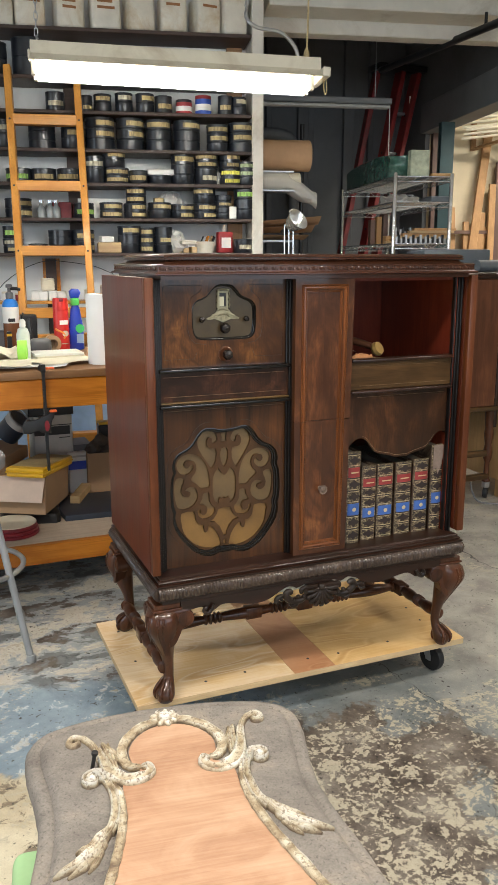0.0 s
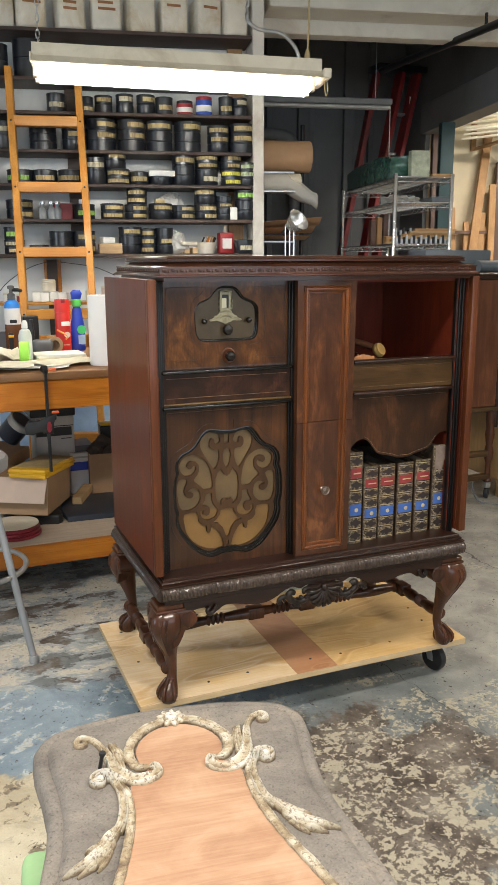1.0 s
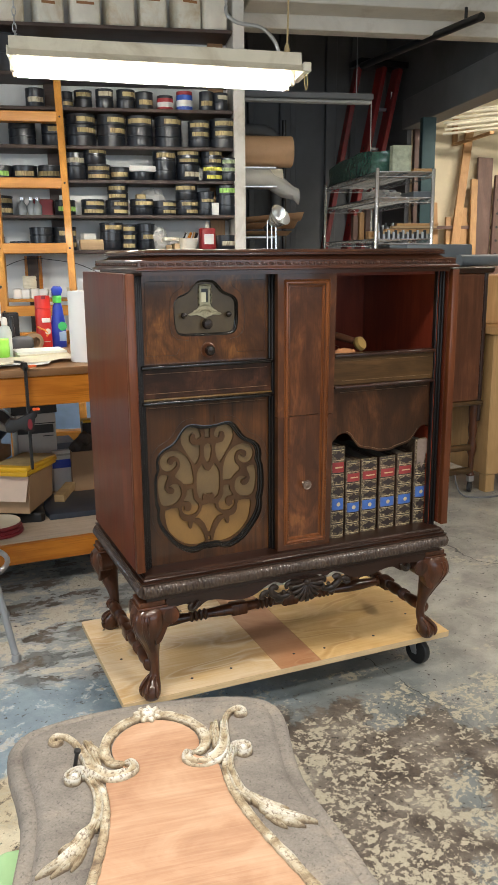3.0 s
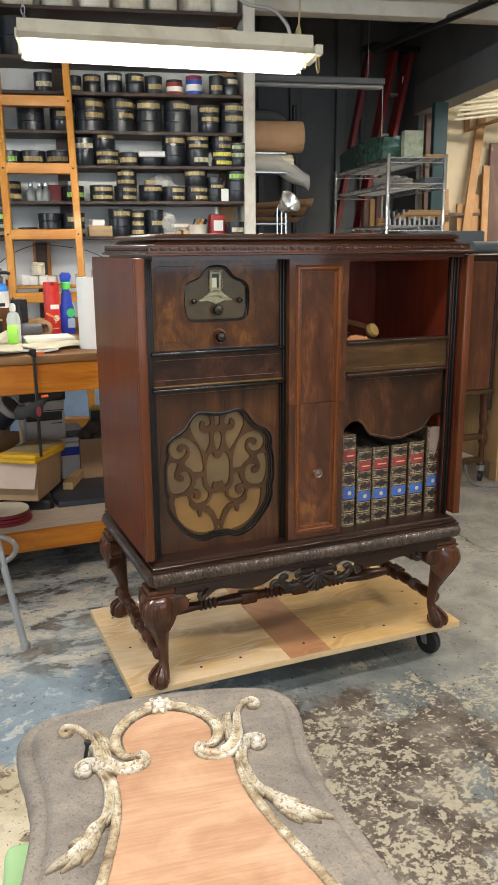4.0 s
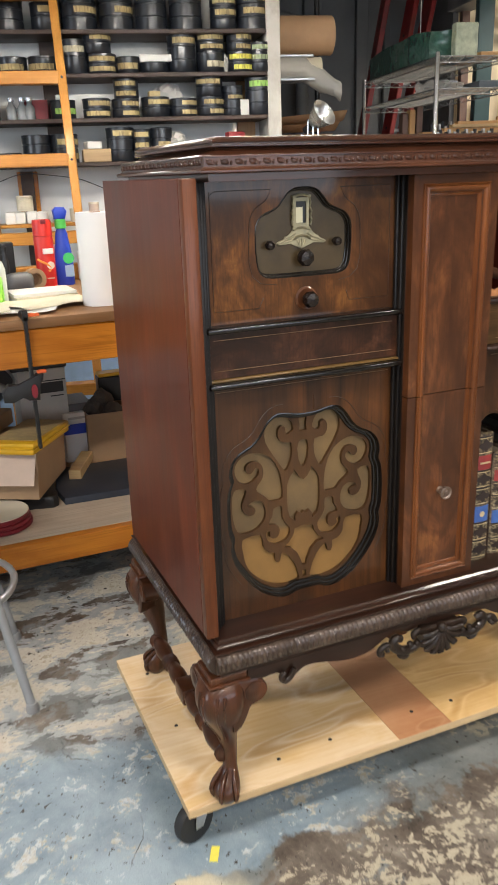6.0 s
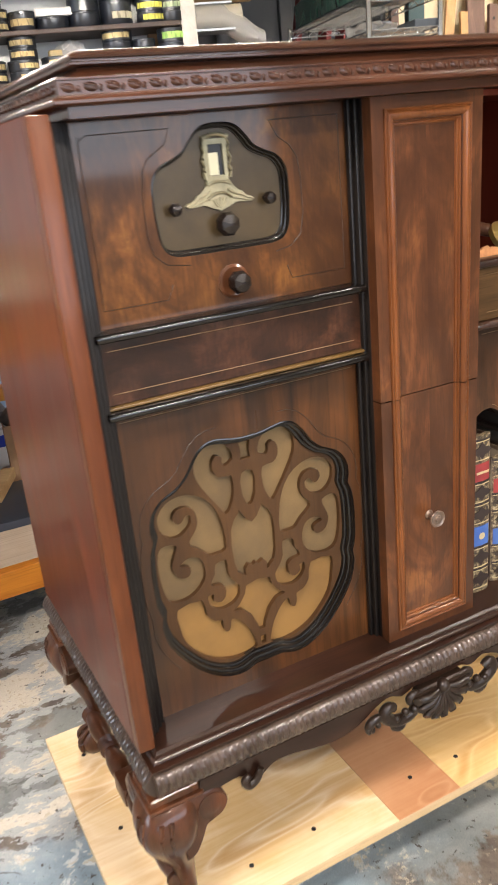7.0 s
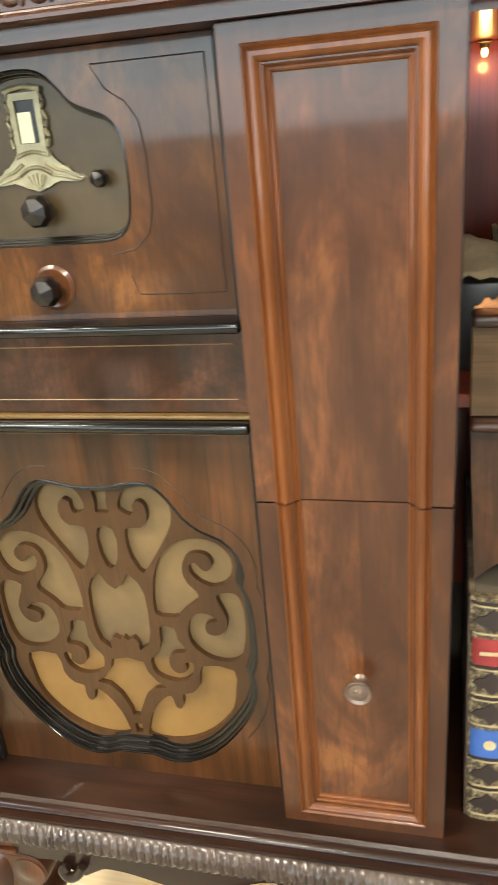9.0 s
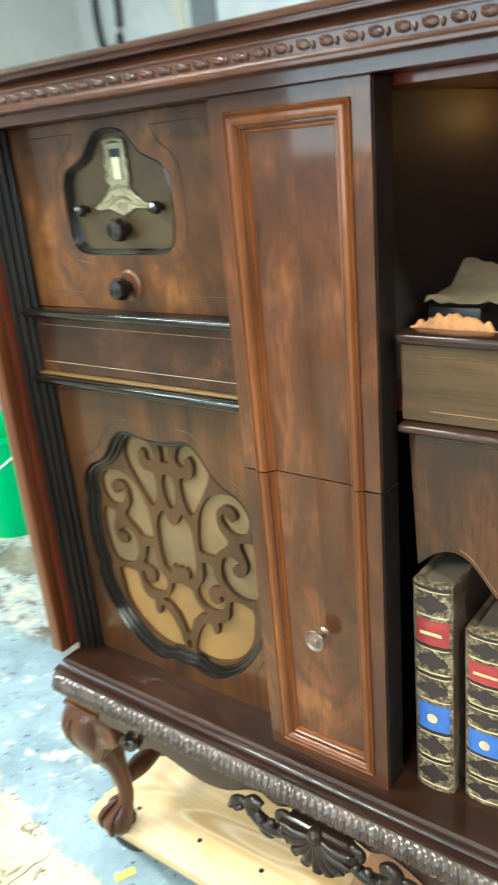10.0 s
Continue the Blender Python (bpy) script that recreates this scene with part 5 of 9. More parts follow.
# turntable and tone arm in the upper compartment
tt = thing("turntable", (1.690, 2.640, 0.935), 0, "dark felt-covered record turntable on the motor board", "turntable")
part("platter", lathe(bmesh.new(), [(0.02, 0), (0.135, 0.004), (0.142, 0.010), (0.142, 0.020), (0.139, 0.023)], 48), BRASS, tt, "dull brass platter rim")
part("felt", lathe(bmesh.new(), [(0.138, 0.0232), (0.138, 0.0262), (0.0, 0.0264)], 48), paint("dark_blue_felt", (0.008, 0.012, 0.020), 0.95), tt, "dark blue felt")
part("spindle", lathe(bmesh.new(), [(0.0036, 0.026), (0.0036, 0.044), (0.002, 0.046)], 10), CHROME, tt)
arm = thing("tone_arm", (1.560, 2.700, 0.935), 0, "brown enamelled tone arm with a brass pick-up head", "tone arm")
part("pivot", lathe(bmesh.new(), [(0.034, 0), (0.034, 0.006), (0.022, 0.014), (0.018, 0.050), (0.014, 0.084), (0.016, 0.097), (0.0, 0.101)], 20), BRASS, arm, "brass pivot")
P = smooth_path([(0, 0, 0.091), (0.028, -0.085, 0.107), (0.050, -0.145, 0.107), (0.082, -0.195, 0.095)], 6)
part("arm_tube", tube(bmesh.new(), P, [0.014 - 0.005 * i / len(P) for i in range(len(P))], 12), paint("brown_enamel", (0.10, 0.040, 0.020), 0.35), arm, "tapered brown tube")
part("pickup_head", lathe(bmesh.new(), [(0.004, -0.010), (0.017, -0.009), (0.021, 0.0), (0.018, 0.009), (0.0, 0.011)], 20, Matrix.Translation((0.090, -0.206, 0.089)) @ pose(0, 0, 0, 62, 0, 25)), paint("gold_lacquer", (0.55, 0.36, 0.12), 0.3, 0.6), arm, "gold-lacquered pick-up head")

# torn lining behind the rail
bm = bmesh.new()
outl = [(1.5215, -0.02)] + [(1.5215 + 0.105 * k / 40, -0.004 + 0.026 * math.sin(math.pi * (0.18 + 0.82 * k / 40)) + 0.007 * noise.noise(Vector((k * 0.45, 2.0, 0)))) for k in range(41)] + [(1.6265, -0.02)]
ob = tagged(part("torn_lining", slab(bm, outl[::-1], 0.0, 0.004, m=XZ), paint("torn_orange_lining", (0.46, 0.20, 0.075), 0.8, 0, 0.3, 60, (0.20, 0.07, 0.03)), smooth=20), "torn orange-brown lining edge behind the rail", "lining")
ob.matrix_world = pose(0, 2.4340, 1.0000)
ob = tagged(part("motor_housing", cube(-0.028, 0.028, -0.065, 0.065, 0, 0.080, 0.005, 2), BLACK), "black motor housing beside the turntable", "motor housing")
ob.matrix_world = pose(1.535, 2.560, 0.9352)
ob = thing("cream_cover", (1.537, 2.560, 1.0155), 6, "folded cream paper lying on the motor housing", "paper cover")
bm, grid = bmesh.new(), []
for i in range(9):
    grid.append([bm.verts.new((-0.036 + 0.009 * i, -0.075 + 0.015 * j, 0.004 + 0.012 * abs(noise.noise(Vector((i * 0.5, j * 0.4, 3.0)))) + 0.020 * max(0.0, (j - 6) / 4) * (1 - i / 8))) for j in range(11)])
for i in range(8):
    for j in range(10):
        bm.faces.new((grid[i][j], grid[i + 1][j], grid[i + 1][j + 1], grid[i][j + 1]))
bmesh.ops.solidify(bm, geom=bm.faces[:], thickness=0.003)
part("sheet", bm, OLDPAPER, ob)
bulb = thing("pilot_lamp", (1.535, 2.776, 1.2135), 0, "small lit pilot bulb under the compartment ceiling", "lamp")
part("socket", lathe(bmesh.new(), [(0.005, -0.008), (0.005, -0.003), (0.008, -0.002), (0.008, -0.0002)], 14), BRASS, bulb, "brass socket")
part("bulb", lathe(bmesh.new(), [(0.0, -0.017), (0.003, -0.016), (0.0042, -0.012), (0.003, -0.0082)], 14), glow("warm_bulb", (1.0, 0.55, 0.18), 3.0), bulb, "warm glowing glass bulb", 60)
pl = bpy.data.lights.new("pilot_light", "POINT")
pl.energy, pl.color, pl.shadow_soft_size = 0.055, (1.0, 0.50, 0.14), 0.006
new("pilot_light", pl).matrix_world = pose(1.535, 2.772, 1.188)

# ---- the dolly ----
def ply_material(name, dark, mid, pale):
    """Rotary-cut veneer: contour lines of a slow noise, soft and uneven."""
    m, N, L, b = nodes_of(name)
    v = coords(N, L, (1.5, 3.4, 1.0), (0, 0, 12), shift=True)
    slow = noise_tex(N, L, v, 1.5, 2, 0.45, 0.35)
    k = N.new("ShaderNodeMath")
    k.operation = "MULTIPLY"
    k.inputs[1].default_value = 42.0
    L.new(slow, k.inputs[0])
    w = N.new("ShaderNodeMath")
    w.operation = "SINE"
    L.new(k.outputs[0], w.inputs[0])
    line = scalar(N, L, w.outputs[0], 0.0, 1.0)
    mixed = tuple(0.6 * p + 0.4 * q for p, q in zip(dark, mid))
    blot = noise_tex(N, L, coords(N, L, shift=True), 6.0, 5, 0.6, 0.6)
    fine = noise_tex(N, L, coords(N, L, (6.0, 160.0, 6.0), shift=True), 1.0, 4)
    w.use_clamp = False
    c = ramp(N, L, line, [(0.0, mid), (0.6, pale), (1.0, mixed)])
    c = mixc(N, L, ramp(N, L, blot, [(0.40, (0, 0, 0)), (0.60, (0.75, 0.75, 0.75))]), c, pale)
    L.new(mixc(N, L, 0.22, c, ramp(N, L, fine, [(0.35, dark), (0.65, pale)])), b.inputs["Base Color"])
    b.inputs["Roughness"].default_value = 0.45
    b.inputs["Coat Weight"].default_value = 0.2
    bump(N, L, b, fine, 0.04, 0.001)
    return m


PLYFACE = ply_material("birch_plywood_face", (0.48, 0.25, 0.075), (0.62, 0.385, 0.145), (0.72, 0.50, 0.235))
PATCHWOOD = ply_material("reddish_ply_patch", (0.34, 0.140, 0.060), (0.43, 0.20, 0.095), (0.50, 0.27, 0.14))
PLYLEFT = ply_material("pale_ply_sheet", (0.50, 0.265, 0.085), (0.66, 0.45, 0.21), (0.76, 0.61, 0.41))
dolly = thing("plywood_dolly", (1.422, 2.664, 0.0), 0, "birch plywood dolly on black casters", "dolly")
DX, DY = 0.514, 0.265
part("board", cube(-DX, DX, -DY, DY, 0.1140, 0.1318, 0.0012), PLYEDGE, dolly, "plywood board edge")
for x0, x1, mat, lab in ((-DX, -0.0614, PLYLEFT, "pale plywood veneer, whitish beside the red strip"), (-0.0606, 0.0676, PATCHWOOD, "reddish veneer strip"), (0.0684, DX, PLYFACE, "pale plywood veneer")):
    part("face_veneer", cube(x0, x1, -DY, DY, 0.13185, 0.1330, 0.0002), mat, dolly, lab)
scr = bmesh.new()
lathe(scr, [(0.0042, 0.0), (0.0042, 0.0006), (0.0015, 0.0003)], 10)
fs = None
for x, y in ((-0.459, -0.026), (-0.462, 0.179), (-0.307, -0.211), (-0.188, -0.204), (0.011, -0.201), (0.109, -0.206), (0.283, -0.198), (0.459, -0.109), (0.470, -0.013), (0.40, 0.20), (0.10, 0.21), (-0.20, 0.21), (-0.44, -0.215)):
    m = pose(x, y, 0.1330)
    if fs is None:
        fs = part("screw", scr, BLACK, dolly)
        fs.matrix_basis = m
    else:
        share("screw", fs.data, dolly, m)


def caster(x, y, a):
    m = pose(x, y, 0, 0, 0, a)
    wheel = part("caster_wheel", lathe(bmesh.new(), [(0.010, -0.013), (0.030, -0.013), (0.040, -0.011), (0.0425, -0.006), (0.0425, 0.006), (0.040, 0.011), (0.030, 0.013), (0.010, 0.013)], 28, m @ Matrix.Translation((0.022, 0, 0.0427)) @ pose(0, 0, 0, 90, 0, 0)), RUBBER, dolly, "black rubber caster wheel")
    bm = bmesh.new()
    for s in (-1, 1):
        slab(bm, [(-0.016, 0.100), (0.012, 0.036), (0.030, 0.036), (0.030, 0.050), (0.018, 0.100)], -0.001, 0.001, m=m @ Matrix.Translation((0, s * 0.017, 0)) @ XZ)
    box(bm, -0.022, 0.022, -0.020, 0.020, 0.099, 0.103, 0.001, 1, m)
    lathe(bm, [(0.020, 0.1035), (0.020, 0.110)], 16, m)
    box(bm, -0.038, 0.038, -0.030, 0.030, 0.110, 0.1138, 0.001, 1, m)
    part("fork", bm, STEEL, wheel, "galvanised caster fork")


for x, y, a in ((0.452, -0.165, -75), (-0.465, -0.190, 200), (-0.45, 0.19, 30), (0.45, 0.19, 110)):
    caster(x, y, a)

# ---- the carved panel on its trestle ----
def carved_materials():
    m, N, L, b = nodes_of("weathered_grey_wood")
    v = coords(N, L)
    n = noise_tex(N, L, v, 8.0, 8, 0.7, 0.3)
    g = noise_tex(N, L, v, 240.0, 4, 0.62, 0.4)
    s = noise_tex(N, L, v, 420.0, 3, 0.6)
    c = ramp(N, L, n, [(0.35, (0.125, 0.110, 0.098)), (0.50, (0.205, 0.184, 0.163)), (0.66, (0.315, 0.270, 0.215))])
    c = mixc(N, L, ramp(N, L, g, [(0.57, (0, 0, 0)), (0.64, (0.55, 0.55, 0.55))]), c, (0.072, 0.058, 0.052))
    c = mixc(N, L, 0.5, c, ramp(N, L, s, [(0.35, (0.55, 0.55, 0.55)), (0.65, (1, 1, 1))]), "MULTIPLY")
    L.new(c, b.inputs["Base Color"])
    b.inputs["Roughness"].default_value = 0.8
    bump(N, L, b, g, -0.4, 0.002)
    gilt, N, L, b = nodes_of("rubbed_shaded_gesso")
    v = coords(N, L)
    sp, ad = N.new("ShaderNodeSeparateXYZ"), N.new("ShaderNodeMath")
    L.new(v, sp.inputs[0])
    n = noise_tex(N, L, v, 45.0, 7, 0.65, 0.5)
    k = noise_tex(N, L, v, 260.0, 4, 0.65, 0.3)
    # Height drives rubbed wear, and paints shade in hollows and highlights on ridges.
    rub_shade = scalar(N, L, sp.outputs["Z"], 0.0, 90.0)
    ad.operation = "MULTIPLY_ADD"
    L.new(n, ad.inputs[0])
    ad.inputs[1].default_value = 1.3
    L.new(rub_shade, ad.inputs[2])
    lift = N.new("ShaderNodeMath")
    lift.operation = "SUBTRACT"
    L.new(ad.outputs[0], lift.inputs[0])
    lift.inputs[1].default_value = 0.64
    c = ramp(N, L, lift.outputs[0], [(0.05, (0.11, 0.075, 0.048)), (0.26, (0.29, 0.225, 0.140)), (0.48, (0.46, 0.41, 0.31)), (0.74, (0.62, 0.59, 0.53))])
    c = mixc(N, L, ramp(N, L, k, [(0.38, (0.8, 0.8, 0.8)), (0.48, (0, 0, 0))]), c, (0.15, 0.105, 0.066))
    L.new(c, b.inputs["Base Color"])
    b.inputs["Roughness"].default_value = 0.6
    bump(N, L, b, k, 0.3, 0.002)
    field, N, L, b = nodes_of("bare_cherry_field")
    v = coords(N, L)
    grain = noise_tex(N, L, coords(N, L, (9.0, 260.0, 1.0), (0, 0, 4)), 1.0, 5, 0.62, 0.3)
    cloud = noise_tex(N, L, coords(N, L, (1.0, 1.6, 1.0)), 9.0, 6, 0.6, 1.0)
    c = ramp(N, L, cloud, [(0.36, (0.295, 0.160, 0.094)), (0.50, (0.380, 0.222, 0.134)), (0.62, (0.46, 0.300, 0.196))])
    c = mixc(N, L, 0.32, c, ramp(N, L, grain, [(0.34, (0.28, 0.140, 0.080)), (0.5, (0.38, 0.214, 0.128)), (0.66, (0.50, 0.320, 0.210))]))
    L.new(c, b.inputs["Base Color"])
    b.inputs["Roughness"].default_value = 0.5
    bump(N, L, b, grain, 0.08, 0.001)
    return m, gilt, field


GREYWOOD, GESSO, FIELD = carved_materials()
TZ = 0.7255
panel = thing("carved_panel", (0.709, 1.4262, TZ), -8.05, "weathered grey carved panel with bare cherry field and gilt scrolls", "carved panel")
# local axes: x across, y towards the near end (negative)
def side(pts, s):
    return [(s * x, -v) for x, v in pts]


EDGE = [(0.050, -0.006), (0.100, 0.002), (0.137, 0.016), (0.156, 0.042), (0.156, 0.078), (0.1475, 0.125), (0.1425, 0.172), (0.145, 0.215), (0.151, 0.258), (0.156, 0.300), (0.161, 0.345), (0.175, 0.420), (0.184, 0.500), (0.180, 0.580), (0.188, 0.660), (0.192, 0.720), (0.172, 0.765), (0.100, 0.775)]
INN = [(0.000, 0.043), (0.022, 0.049), (0.040, 0.066), (0.0485, 0.088), (0.046, 0.112), (0.040, 0.124), (0.056, 0.132), (0.0605, 0.150), (0.060, 0.185), (0.066, 0.220), (0.075, 0.252), (0.088, 0.300), (0.102, 0.360), (0.114, 0.440), (0.116, 0.520), (0.102, 0.620), (0.070, 0.690), (0.0, 0.720)]
outl = smooth_path([(0.0, 0.008)] + side(EDGE, 1) + [(0.0, -0.772)] + side(EDGE, -1)[::-1], 4, True)
outl = [(p.x, p.y) for p in outl][::-1]


def shrunk(q, g):
    """The outline moved inward by g."""
    n, out = len(q), []
    for i in range(n):
        d = (Vector(q[(i + 2) % n]) - Vector(q[i - 2])).normalized()
        out.append((q[i][0] + d.y * g, q[i][1] - d.x * g))
    return out


def signed(q):
    return sum(a[0] * b[1] - b[0] * a[1] for a, b in zip(q, q[1:] + q[:1]))


INWARD = -1.0 if signed(outl) > 0 else 1.0
bm = bmesh.new()
rings = []
for g, z in ((-0.004, -0.034), (-0.0055, -0.026), (-0.0045, -0.012), (-0.001, -0.0065), (0.004, -0.0050), (0.0095, -0.0062), (0.0115, -0.0070), (0.0150, -0.0030), (0.0190, -0.0004), (0.0240, 0.0)):
    rings.append([bm.verts.new((x + rnd(-0.0004, 0.0004), y + rnd(-0.0004, 0.0004), z + rnd(-0.0003, 0.0003))) for x, y in shrunk(outl, INWARD * g)])
for a, b2 in zip(rings, rings[1:]):
    for i in range(len(a)):
        j = (i + 1) % len(a)
        bm.faces.new((a[i], a[j], b2[j], b2[i]))
bm.faces.new(rings[0]), bm.faces.new(rings[-1])
part("board", bm, GREYWOOD, panel, "pitted grey weathered board with a moulded edge", 60)
inn = smooth_path([(x, -v) for x, v in INN] + [(-x, -v) for x, v in INN[-2:0:-1]], 3, True)
part("field", slab(bmesh.new(), [(p.x, p.y) for p in inn][::-1], 0.0004, 0.0022), FIELD, panel, "bare orange-pink cherry field", 30)

CHANNEL = [(-1.0, 0.0), (-0.92, 0.75), (-0.68, 1.0), (-0.45, 0.62), (-0.15, 0.50), (0.15, 0.56), (0.42, 0.68), (0.66, 1.05), (0.90, 0.75), (1.0, 0.0)]
BAND = [(-1.0, 0.0), (-0.92, 0.70), (-0.74, 0.95), (-0.58, 0.70), (-0.30, 0.82), (0.0, 0.90), (0.30, 0.82), (0.58, 0.70), (0.74, 0.95), (0.92, 0.70), (1.0, 0.0)]
LEAF = [(-1.0, 0.0), (-0.85, 0.45), (-0.55, 0.85), (-0.28, 0.70), (0.0, 0.95), (0.28, 0.66), (0.55, 0.85), (0.85, 0.45), (1.0, 0.0)]


def carve(name, pts, widths, height, section=CHANNEL, notch=0.0, label="", lift=0.0):
    """A carved ribbon along points on the board: half widths and heights follow its course."""
    P = smooth_path([(x, -v) for x, v in pts], 6)
    n = len(P)
    bm, rows = bmesh.new(), []
    for i, p in enumerate(P):
        t = i / (n - 1)
        f = t * (len(widths) - 1)
        k = min(int(f), len(widths) - 2)
        w = widths[k] + (widths[k + 1] - widths[k]) * (f - k)
        d = (P[min(i + 1, n - 1)] - P[max(i - 1, 0)]).normalized()
        s = Vector((-d.y, d.x))
        beat = 1.0 - notch * (0.5 + 0.5 * math.cos(i * 1.9)) if notch else 1.0
        hh = 1.15 * height * min(1.0, 0.35 + w / 0.006) * (0.8 + 0.4 * noise.noise(Vector((p.x * 60, p.y * 60, 1.0))))
        rows.append([bm.verts.new((p.x + s.x * w * u * (beat if abs(u) > 0.8 else 1.0), p.y + s.y * w * u * (beat if abs(u) > 0.8 else 1.0), -0.0005 + lift * t + hh * h * (beat if abs(u) < 0.5 else 1.0))) for u, h in section])
    for a, b in zip(rows, rows[1:]):
        for k in range(len(section) - 1):
            bm.faces.new((a[k], a[k + 1], b[k + 1], b[k]))
        bm.faces.new((a[0], b[0], b[-1], a[-1]))
    bm.faces.new(rows[0]), bm.faces.new(rows[-1])
    return part(name, bm, GESSO, panel, label, 50)


def curl(cx, cv, r, a0, turns, s, q=16):
    """Points of a volute that winds in to its eye."""
    return [(cx + s * r * (1 - 0.82 * k / q) * math.cos(a0 + 2 * math.pi * turns * k / q), cv + r * (1 - 0.82 * k / q) * math.sin(a0 + 2 * math.pi * turns * k / q)) for k in range(q + 1)]


for s in (-1, 1):
    def half(pts):
        return [(s * x, v) for x, v in pts]
    carve("arch_scroll", half([(0.010, 0.0345), (0.030, 0.0430), (0.046, 0.0590), (0.0555, 0.0800), (0.0560, 0.1000), (0.0500, 0.1140), (0.0420, 0.1190), (0.0375, 0.1150)]), [0.0066, 0.0066, 0.0068, 0.0068, 0.0064, 0.0046, 0.0026], 0.0064, BAND, 0.16, "gilt and white rubbed arch band")
    carve("cup_scroll", half([(0.0380, 0.1210), (0.0310, 0.1215), (0.0285, 0.1290), (0.0345, 0.1365), (0.0480, 0.1395), (0.0620, 0.1330), (0.0725, 0.1180), (0.0785, 0.0960), (0.0830, 0.0760)]), [0.0022, 0.0042, 0.0056, 0.0072, 0.0086, 0.0092, 0.0080, 0.0060, 0.0046], 0.0085, CHANNEL, 0.0, "rubbed gilt cup scroll")
    carve("cup_leaf", half([(0.0660, 0.1180), (0.0690, 0.0980), (0.0715, 0.0800), (0.0770, 0.0620)]), [0.0056, 0.0072, 0.0060, 0.0012], 0.0075, LEAF, 0.10, "ochre leaf")
    carve("cup_leaf", half([(0.0600, 0.1040), (0.0640, 0.0880), (0.0700, 0.0740), (0.0700, 0.0640)]), [0.0030, 0.0050, 0.0040, 0.0010], 0.0060, LEAF, 0.10)
    carve("leaf_curl", half([(0.0815, 0.0820), (0.0880, 0.0620), (0.0960, 0.0500)] + curl(0.1065, 0.0550, 0.0088, -2.3, 1.10, 1)), [0.0044, 0.0046, 0.0046, 0.0044, 0.0036, 0.0026], 0.0068, LEAF, 0.0, "dark curled leaf tip")
    carve("side_volute", half(curl(0.0915, 0.1310, 0.0115, 2.9, 1.25, 1)), [0.0040, 0.0040, 0.0038, 0.0034, 0.0028], 0.0105, CHANNEL, 0.0, "rubbed volute")
    carve("side_scroll", half([(0.0800, 0.1270), (0.0735, 0.1430), (0.0700, 0.1650), (0.0720, 0.1920), (0.0800, 0.2150)]), [0.0036, 0.0046, 0.0052, 0.0056, 0.0050], 0.0080, CHANNEL, 0.0, "rubbed white and gilt side moulding")
    carve("side_moulding", half([(0.0705, 0.1400), (0.0645, 0.1620), (0.0650, 0.1950), (0.0705, 0.2280), (0.0800, 0.2640), (0.0910, 0.3000), (0.1030, 0.3400), (0.1160, 0.3950), (0.1240, 0.4600), (0.1230, 0.5300), (0.1080, 0.6250), (0.0740, 0.7000), (0.020, 0.7280)]), [0.0040, 0.0052, 0.0056, 0.0060, 0.0062, 0.0062, 0.0062], 0.0066, BAND, 0.16, "rubbed white and gilt side band")
    for ends, w, h in (([(0.0760, 0.2020), (0.0860, 0.2200), (0.0980, 0.2360), (0.1140, 0.2500), (0.1330, 0.2605)], [0.0046, 0.0062, 0.0070, 0.0056, 0.0010], 0.0090),
                       ([(0.0850, 0.2260), (0.0960, 0.2420), (0.1070, 0.2540), (0.1200, 0.2630)], [0.0040, 0.0050, 0.0044, 0.0010], 0.0070),
                       ([(0.0800, 0.2060), (0.0920, 0.2200), (0.1030, 0.2300), (0.1120, 0.2345)], [0.0034, 0.0046, 0.0040, 0.0010], 0.0075),
                       ([(0.0880, 0.2360), (0.0950, 0.2500), (0.1020, 0.2600)], [0.0030, 0.0036, 0.0008], 0.0055)):
        carve("acanthus_leaf", half(ends), w, h, LEAF, 0.08, "ochre acanthus leaf with dark tips")
    bm = bmesh.new()
    bmesh.ops.create_uvsphere(bm, u_segments=12, v_segments=7, radius=1, matrix=Matrix.Translation((s * 0.0915, -0.131, 0.005)) @ Matrix.Diagonal((0.0050, 0.0050, 0.0055, 1)))
    part("scroll_eye", bm, GESSO, panel, smooth=80)
rosette = part("rosette", lathe(bmesh.new(), [(0.0150, -0.001), (0.0145, 0.003), (0.0080, 0.0045), (0.0065, 0.0085), (0.0, 0.0100)], 16, Matrix.Translation((0.0, -0.031, 0))), GESSO, panel, "carved flower rosette", 50)
for k in range(9):
    a = 2 * math.pi * k / 9
    bm = bmesh.new()
    bmesh.ops.create_uvsphere(bm, u_segments=8, v_segments=6, radius=1, matrix=Matrix.Translation((0.0125 * math.cos(a), -0.031 + 0.0115 * math.sin(a), 0.0030)) @ pose(0, 0, 0, 0, 0, math.degrees(a)) @ Matrix.Diagonal((0.0060, 0.0038, 0.0042, 1)))
    part("petal", bm, GESSO, rosette, smooth=70)
bm = bmesh.new()
lathe(bm, [(0.0022, -0.006), (0.0022, 0.013), (0.0034, 0.0132), (0.0040, 0.015), (0.0034, 0.0170), (0.0, 0.0175)], 12, pose(-0.0890, -0.104, 0.004, 6, 10, 0))
part("bolt", bm, RUBBER, panel, "upright dark steel bolt")

